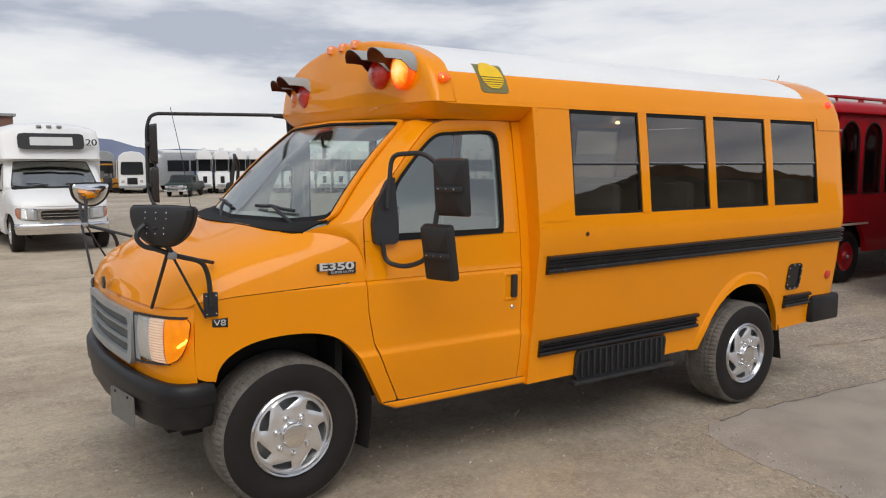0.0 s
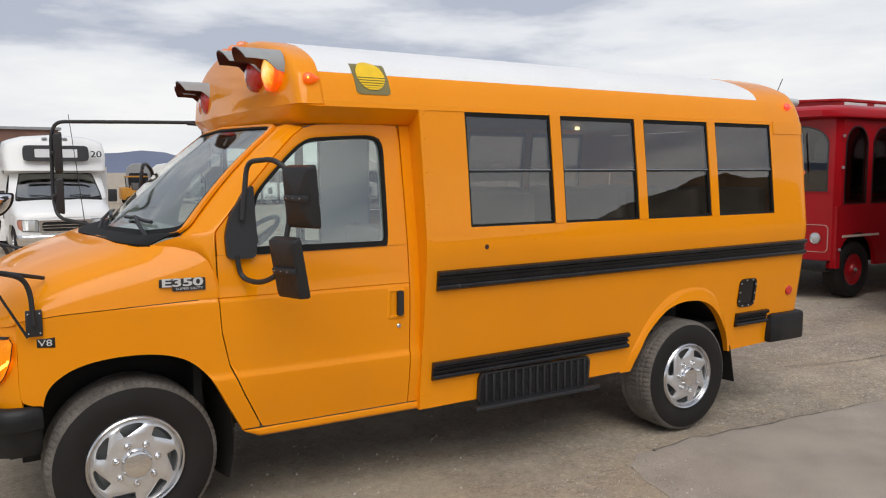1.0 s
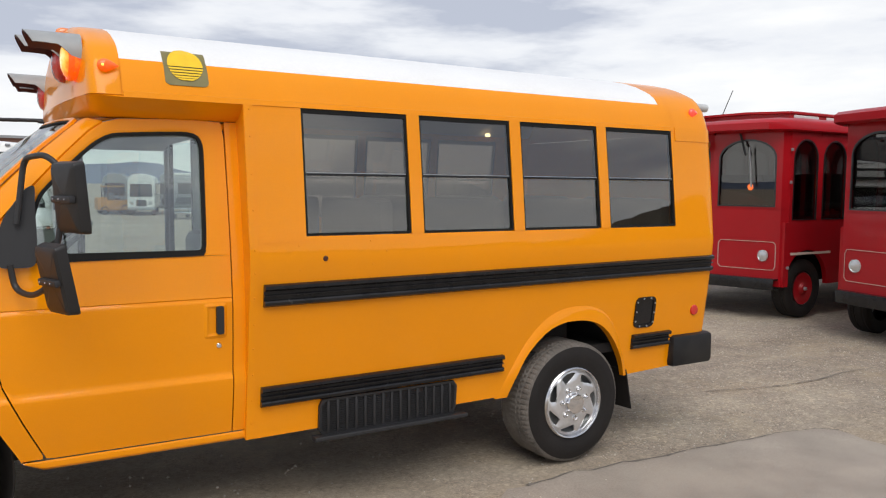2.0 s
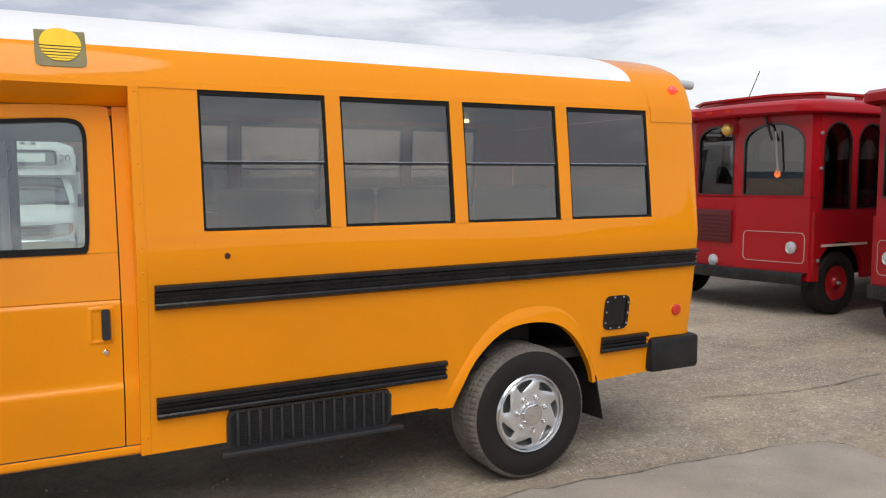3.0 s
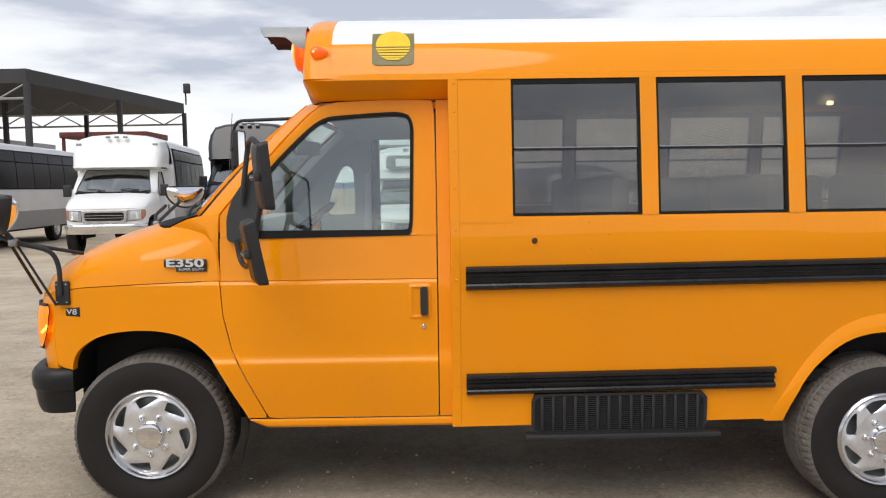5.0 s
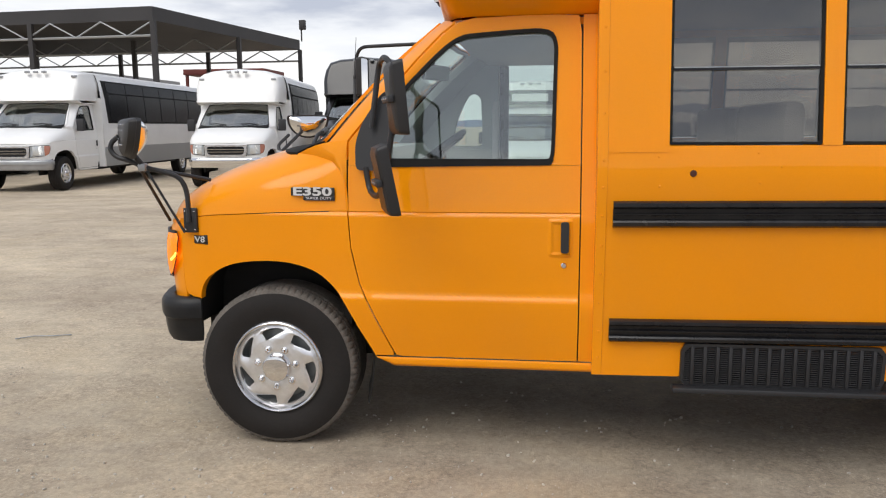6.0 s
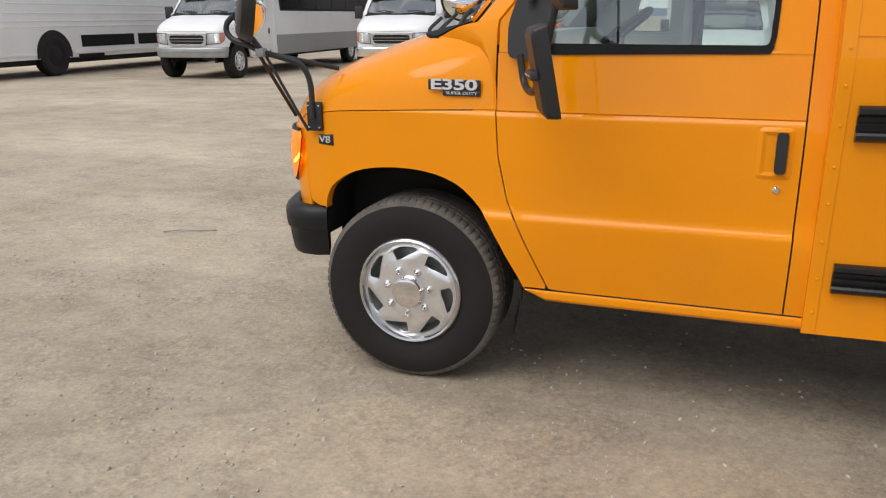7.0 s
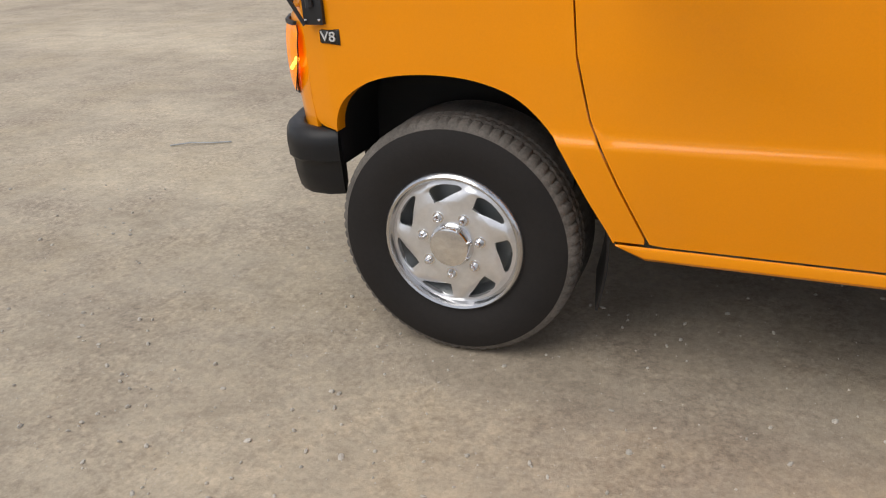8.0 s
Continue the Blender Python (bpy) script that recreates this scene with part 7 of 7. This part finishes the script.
def far_bus(m, paint, dome, label, length=8.0, W=2.4, name="parked_bus", category="bus", group="parked buses far across the lot"):
    t = thing(name, label, category, m, group)
    sec = [(0.0, 0.45), (0.0, 2.2), (0.08, 2.5), (0.35, 2.72), (W / 2, 2.8)]
    full_ = sec + [(W - y, z) for y, z in sec[-2::-1]]
    bm = bmesh.new()
    vs = grid(bm, [[Vector((x, W / 2 + (y - W / 2) * k, z if z < 1.2 else 1.2 + (z - 1.2) * kz)) for y, z in full_] for x, k, kz in ((0.0, 0.94, 0.86 if dome else 0.97), (0.12, 0.99, 0.95 if dome else 1.0), (0.5, 1, 1), (length, 1, 1))])
    bm.faces.new(vs[0])
    bm.faces.new(vs[-1])
    part("body", bm, paint, t)
    o = rounded([(W * 0.09, 1.25), (W * 0.91, 1.25), (W * 0.88, 2.1), (W * 0.12, 2.1)], 0.12)
    part("windscreen", slab(bmesh.new(), o, lambda u, v, d: Vector((-0.03 + d, u, v)), 0.03), FLEETGLASS, t, "dark windscreen")
    part("grille", boxed(-0.03, 0.0, W * 0.32, W * 0.68, 0.62, 1.05, 0.02), DARK, t)
    part("bumper", boxed(-0.12, 0.1, 0.05, W - 0.05, 0.36, 0.56, 0.03), GREYMETAL, t)
    for y in (W * 0.17, W * 0.83):
        part("headlamp", boxed(-0.03, 0.0, y - W * 0.055, y + W * 0.055, 0.74, 0.92, 0.02), LENSCLEAR, t)
    for s in (0, 1):
        nw = 3 if length < 4 else 6 if length < 12 else 11
        for i in range(nw):
            a = 0.7 + i * (length - 1.0) / nw
            part("window", boxed(a, a + (length - 1.0) / nw - 0.12, *((-0.012, 0.0) if s == 0 else (W, W + 0.012)), 1.4, 2.15), FLEETGLASS, t)
        for x in (min(1.2, length * 0.2), length - (0.7 if length < 4 else 1.8 if length < 12 else 3.8)):
            bm = bmesh.new()
            lathe(bm, [(0.0, -0.01), (0.22, 0.0), (0.36, -0.005), (0.4, 0.02), (0.4, 0.24)], (x, 0.0 if s == 0 else W, 0.4), "Y", 24, 1 if s == 0 else -1)
            part("wheel", bm, RUBBER, t)
    if dome:
        part("roof_pod", boxed(0.3, 1.4, W * 0.25, W * 0.75, 2.70, 2.86, 0.06), paint, t, "white rooftop air unit")
    return t


def tram_car(m):
    """A narrow open tram car: white domed roof on posts over a white lower body."""
    t = thing("tram_car", "narrow white tram car with domed roof in a far row", "tram car", m, "white tram cars in a far row")
    W, L = 0.80, 3.2
    body = part("lower_body", (lambda b: (grid(b, [[Vector((x, y, z)) for y in (0.0, W)] for x, z in ((L, 0.3), (0.06, 0.3), (-0.06, 0.45), (0.08, 1.15), (0.3, 1.3), (L, 1.3))], closed_u=True), b)[1])(bmesh.new()), WHITE, t)
    part("body_side", boxed(0.1, L, -0.01, W + 0.01, 0.32, 1.22, 0.03), WHITE, t)
    part("front_opening", boxed(-0.06, 0.12, W * 0.36, W * 0.64, 0.62, 1.0, 0.02), DARK, t, "dark opening in the front")
    for z in (0.42, 0.5):
        part("front_bar", boxed(-0.09, 0.0, W * 0.12, W * 0.88, z, z + 0.035), STEEL, t)
    part("dark_cabin", boxed(0.3, L - 0.05, 0.06, W - 0.06, 1.22, 1.98), DARKPANE, t, "dark open cabin")
    for x in (0.2, 1.7, L - 0.08):
        for y in (0.02, W - 0.06):
            part("post", boxed(x, x + 0.05, y, y + 0.045, 1.2, 2.02), STEEL, t)
    arc = [(-0.03, 1.98)] + [(W / 2 - (W / 2 + 0.03) * math.cos(q), 2.06 + 0.46 * math.sin(q)) for q in span(0, math.pi, 17)] + [(W + 0.03, 1.98)]
    bm = bmesh.new()
    vs = grid(bm, [[Vector((x, W / 2 + (y - W / 2) * k, 1.96 + (z - 1.96) * k)) for y, z in arc] for x, k in ((0.0, 0.86), (0.02, 0.96), (0.1, 1.0), (L + 0.05, 1.0))])
    bm.faces.new(vs[0])
    bm.faces.new(vs[-1])
    roof = part("domed_roof", bm, WHITE, t, "white domed roof")
    part("roof_vent", boxed(0.15, 0.45, W * 0.36, W * 0.64, 2.5, 2.64, 0.04), WHITE, roof)
    for s in (0, 1):
        for x in (0.6, L - 0.7):
            bm = bmesh.new()
            lathe(bm, [(0.0, -0.01), (0.16, 0.0), (0.27, -0.005), (0.3, 0.02), (0.3, 0.2)], (x, -0.02 if s == 0 else W + 0.02, 0.3), "Y", 20, 1 if s == 0 else -1)
            part("wheel", bm, RUBBER, t)
    return t


tram = tram_car(put(11.95, 37.3, 74, 0.9))
for i in range(1, 21):
    copy_thing(tram, put(11.95 + i * 0.8, 37.3 - 0.35 * i, 74, 1.0))
coach = far_bus(put(10.1, 40.8, 0, 0.8), GREYMETAL, False, "silver touring coach with white roof and a blue side panel", 10.5)
part("side_panel", boxed(2.5, 4.6, -0.018, 0.0, 0.95, 1.4), BLUEP, coach, "blue side panel")
part("white_roof", boxed(0.5, 10.3, 0.25, 2.15, 2.62, 2.84, 0.08), WHITE, coach, "white roof")
far_bus(put(9.15, 39.3, 76, 0.78), WHITE, False, "white bus with dark windscreen in a far row", 7.0, 1.75)
far_bus(put(8.35, 42.5, 78, 0.8), GREYMETAL, False, "pale grey bus with dark windscreen in a far row", 7.0, 1.6)


def long_bus(m):
    """A long white bus: flat ribbed flank, wide rounded windows, black locker stripe."""
    t = thing("coach_bus", "long white bus with wide dark side windows and ribbed flank", "bus", m, "parked buses far across the lot")
    L, W, top = 13.0, 2.5, 3.12
    sec = [(0.03, 0.45), (0.0, 0.6), (0.0, 2.0), (0.05, 2.86), (0.12, 2.98), (0.35, 3.07), (W / 2, top)]
    sec = sec + [(W - y, z) for y, z in sec[-2::-1]]
    bm = bmesh.new()
    vs = grid(bm, [[Vector((x, W / 2 + (y - W / 2) * k, z)) for y, z in sec] for x, k in ((0.0, 0.93), (0.1, 0.99), (0.3, 1.0), (L - 0.2, 1.0), (L, 0.95))])
    bm.faces.new(vs[0])
    bm.faces.new(vs[-1])
    part("body", bm, WHITE, t)
    flank = lambda z: interp([0.45, 2.0, 2.86], [0.01, 0.0, 0.05], z)
    for i in range(6):
        a = 0.36 + 2.0 * i
        o = rounded([(a, 2.1), (a + 1.88, 2.1), (a + 1.88, 2.84), (a, 2.84)], 0.07)
        w = part("window", slab(bmesh.new(), o, lambda u, v, d: Vector((u, flank(v) - 0.014 + d, v)), 0.014), FLEETGLASS, t, "dark rounded side window")
        part("window_rubber", frame_ring(bmesh.new(), o, shrink(o, 0.04), lambda u, v, d: Vector((u, flank(v) - 0.022 + d, v)), 0.02), SEALBLACK, w)
    for z in (1.28, 1.42, 1.62, 1.86):
        part("flank_rib", boxed(0.2, L - 0.3, -0.018, 0.004, z - 0.02, z + 0.02, 0.006), WHITE, t)
    for x0, x1, z0, z1 in ((4.15, 6.4, 0.72, 1.04), (6.6, 9.0, 0.72, 1.04), (4.0, 5.0, 0.45, 0.53)):
        part("locker_stripe", boxed(x0, x1, -0.012, 0.02, z0, z1), SEALBLACK, t, "black lower locker panel")
    for x0, x1 in ((0.2, 2.45), (3.75, 9.55), (10.85, L - 0.3)):
        part("lower_rail", boxed(x0, x1, -0.02, 0.01, 0.56, 0.62), WHITE, t)
    for x in (3.1, 10.2):
        bm = bmesh.new()
        lathe(bm, [(0.0, -0.02), (0.12, -0.01), (0.26, 0.03), (0.30, 0.0), (0.48, -0.01), (0.52, 0.03), (0.52, 0.28)], (x, -0.025, 0.52), "Y", 32)
        part("wheel", bm, RUBBER, t, "large black wheel")
        bm = bmesh.new()
        rows = [[Vector((x + r * math.cos(a), -0.006, 0.55 + r * math.sin(a))) for a in span(radians(-8), radians(188), 25)] for r in (0.0, 0.4, 0.64)]
        grid(bm, rows)
        part("wheel_opening", thicken(bm, 0.004, (x, 1.0, 0.5)), DARK, t)
    part("underside", boxed(0.2, L - 0.2, 0.2, W - 0.2, 0.3, 0.46), DARK, t)
    return t


long_bus(put(-15.7, 11.5, 92, 1.0))


def pickup(m):
    t = thing("pickup_truck", "dark green pickup truck parked in front of a coach", "pickup truck", m)
    bm = bmesh.new()
    prof = [(0.0, 0.5), (0.0, 0.95), (0.15, 1.08), (1.3, 1.15), (1.9, 1.75), (3.1, 1.78), (3.4, 1.2), (5.3, 1.18), (5.35, 0.5)]
    slab(bm, prof, lambda u, v, d: Vector((u, d, v)), 1.9)
    bmesh.ops.bevel(bm, geom=bm.edges[:], offset=0.05, segments=2, affect="EDGES")
    part("body", bm, GREEN, t)
    part("grille", boxed(-0.03, 0.02, 0.35, 1.55, 0.68, 0.92, 0.02), CHROME, t)
    bm = bmesh.new()
    grid(bm, [[Vector((x, y, z)) for y in (0.16, 1.74)] for x, z in ((1.36, 1.24), (1.84, 1.72))])
    part("windscreen", thicken(bm, 0.02, (2.5, 0.95, 1.0)), FLEETGLASS, t, "dark windscreen")
    for y in (0.18, 1.72):
        part("headlamp", boxed(-0.04, 0.02, y - 0.13, y + 0.13, 0.7, 0.9, 0.03), LENSCLEAR, t)
    part("bumper", boxed(-0.12, 0.05, 0.0, 1.9, 0.42, 0.6, 0.03), CHROME, t)
    for y in (-0.01, 1.9):
        part("window", boxed(1.75, 3.1, y, y + 0.012, 1.22, 1.66), FLEETGLASS, t)
        for x in (0.95, 4.3):
            bm = bmesh.new()
            lathe(bm, [(0.0, -0.01), (0.2, 0.0), (0.34, -0.005), (0.38, 0.02), (0.38, 0.2)], (x, 0.0 if y < 0 else 1.9, 0.38), "Y", 24, 1 if y < 0 else -1)
            part("wheel", bm, RUBBER, t)
    return t


pickup(put(9.75, 34.2, 58, 0.58))


def forklift(m):
    t = thing("forklift", "yellow and black forklift parked across the lot", "forklift", m)
    part("chassis", boxed(0, 2.3, 0, 1.3, 0.35, 1.15, 0.08), ORANGEM, t)
    part("counterweight", boxed(1.7, 2.5, 0.05, 1.25, 0.4, 1.4, 0.12), ORANGEM, t)
    part("seat", boxed(1.1, 1.6, 0.35, 0.95, 1.15, 1.75, 0.06), SEAT, t)
    for x in (0.5, 1.9):
        for y in (0.12, 1.18):
            part("guard_post", tube(bmesh.new(), [(x, y, 1.1), (x + 0.08, y, 2.25)], 0.04, 8), DARK, t)
    part("guard_roof", boxed(0.45, 2.05, 0.05, 1.25, 2.2, 2.32, 0.03), ORANGEM, t)
    for y in (0.35, 0.95):
        part("mast", boxed(-0.25, -0.1, y - 0.05, y + 0.05, 0.1, 2.6), DARK, t)
        part("fork", boxed(-1.3, -0.2, y - 0.06, y + 0.06, 0.08, 0.14), DARK, t)
    for x, r in ((0.35, 0.42), (1.95, 0.34)):
        for y in (0.0, 1.3):
            bm = bmesh.new()
            lathe(bm, [(0.0, 0.0), (r * 0.5, 0.02), (r * 0.95, -0.02), (r, 0.0), (r, 0.2)], (x, y, r), "Y", 20, 1 if y < 0.5 else -1)
            part("wheel", bm, RUBBER, t)


forklift(put(8.2, 42.0, 184, 0.66))

# ---- canopy and buildings behind ----
cn = thing("canopy", "large dark flat steel canopy on posts over parked buses", "canopy")
a_, b_, c_ = Vector((-16.3, 32, 0)), Vector((-14.0, 47, 0)), Vector((-48, 34.5, 0))
d_ = b_ + (c_ - a_)
bm = bmesh.new()
rows = [[Vector((p.x, p.y, z)) for p in (a_, b_, d_, c_)] for z in (6.38, 7.0)]
vs = grid(bm, rows, closed_v=True)
bm.faces.new(vs[0])
bm.faces.new(vs[1])
part("roof_deck", bm, CANOPY, cn)
for u in (0.0, 0.2, 0.4, 0.6, 0.8, 1.0):
    for v in (0.0, 0.5, 1.0):
        p = a_ + (c_ - a_) * u + (b_ - a_) * v
        q = part("post", boxed(p.x - 0.11, p.x + 0.11, p.y - 0.11, p.y + 0.11, 0, 6.4), CANOPY, cn)
for v in (0.0, 0.5, 1.0):
    o = a_ + (b_ - a_) * v
    part("truss_chord", tube(bmesh.new(), [o + Vector((0, 0, 5.7)), o + (c_ - a_) + Vector((0, 0, 5.7))], 0.06, 6), GREYMETAL, cn)
    for i in range(24):
        p, q = o + (c_ - a_) * (i / 24), o + (c_ - a_) * ((i + 1) / 24)
        part("truss_web", tube(bmesh.new(), [p + Vector((0, 0, 5.7 if i % 2 else 6.38)), q + Vector((0, 0, 6.38 if i % 2 else 5.7))], 0.04, 5), GREYMETAL, cn)
fl_ = part("floodlight", boxed(-13.9, -13.5, 46.6, 46.9, 7.6, 8.2, 0.05, None), CANOPY, cn, "floodlight on a short mast")
part("mast", tube(bmesh.new(), [(-13.8, 46.8, 6.9), (-13.8, 46.8, 7.7)], 0.05, 6), CANOPY, fl_)
bw = thing("warehouse", "pale flat-roofed block building behind the canopy", "building")
part("wall", boxed(-60, -29.4, 49, 62, 0, 5.0), PALEWALL, bw)
part("roof", boxed(-60.2, -29.2, 48.8, 62.2, 5.0, 5.4), GREYMETAL, bw)
bb = thing("block_building", "long low brown block building far off", "building")
part("wall", boxed(-3, 6.0, 65, 74, 0, 5.0), BRICK, bb)
part("roof", boxed(-3.2, 6.2, 64.8, 74.2, 5.0, 5.2), GREYMETAL, bb)
sh = thing("open_shed", "low open shed with a dark red roof edge", "shed")
part("roof", boxed(-27.4, -20.6, 59, 64, 5.75, 6.2, 0.04), REDROOF, sh)
for x in (-27.2, -24.0, -20.8):
    for y in (59.3, 63.7):
        part("post", boxed(x - 0.1, x + 0.1, y - 0.1, y + 0.1, 0, 5.8), REDROOF, sh)
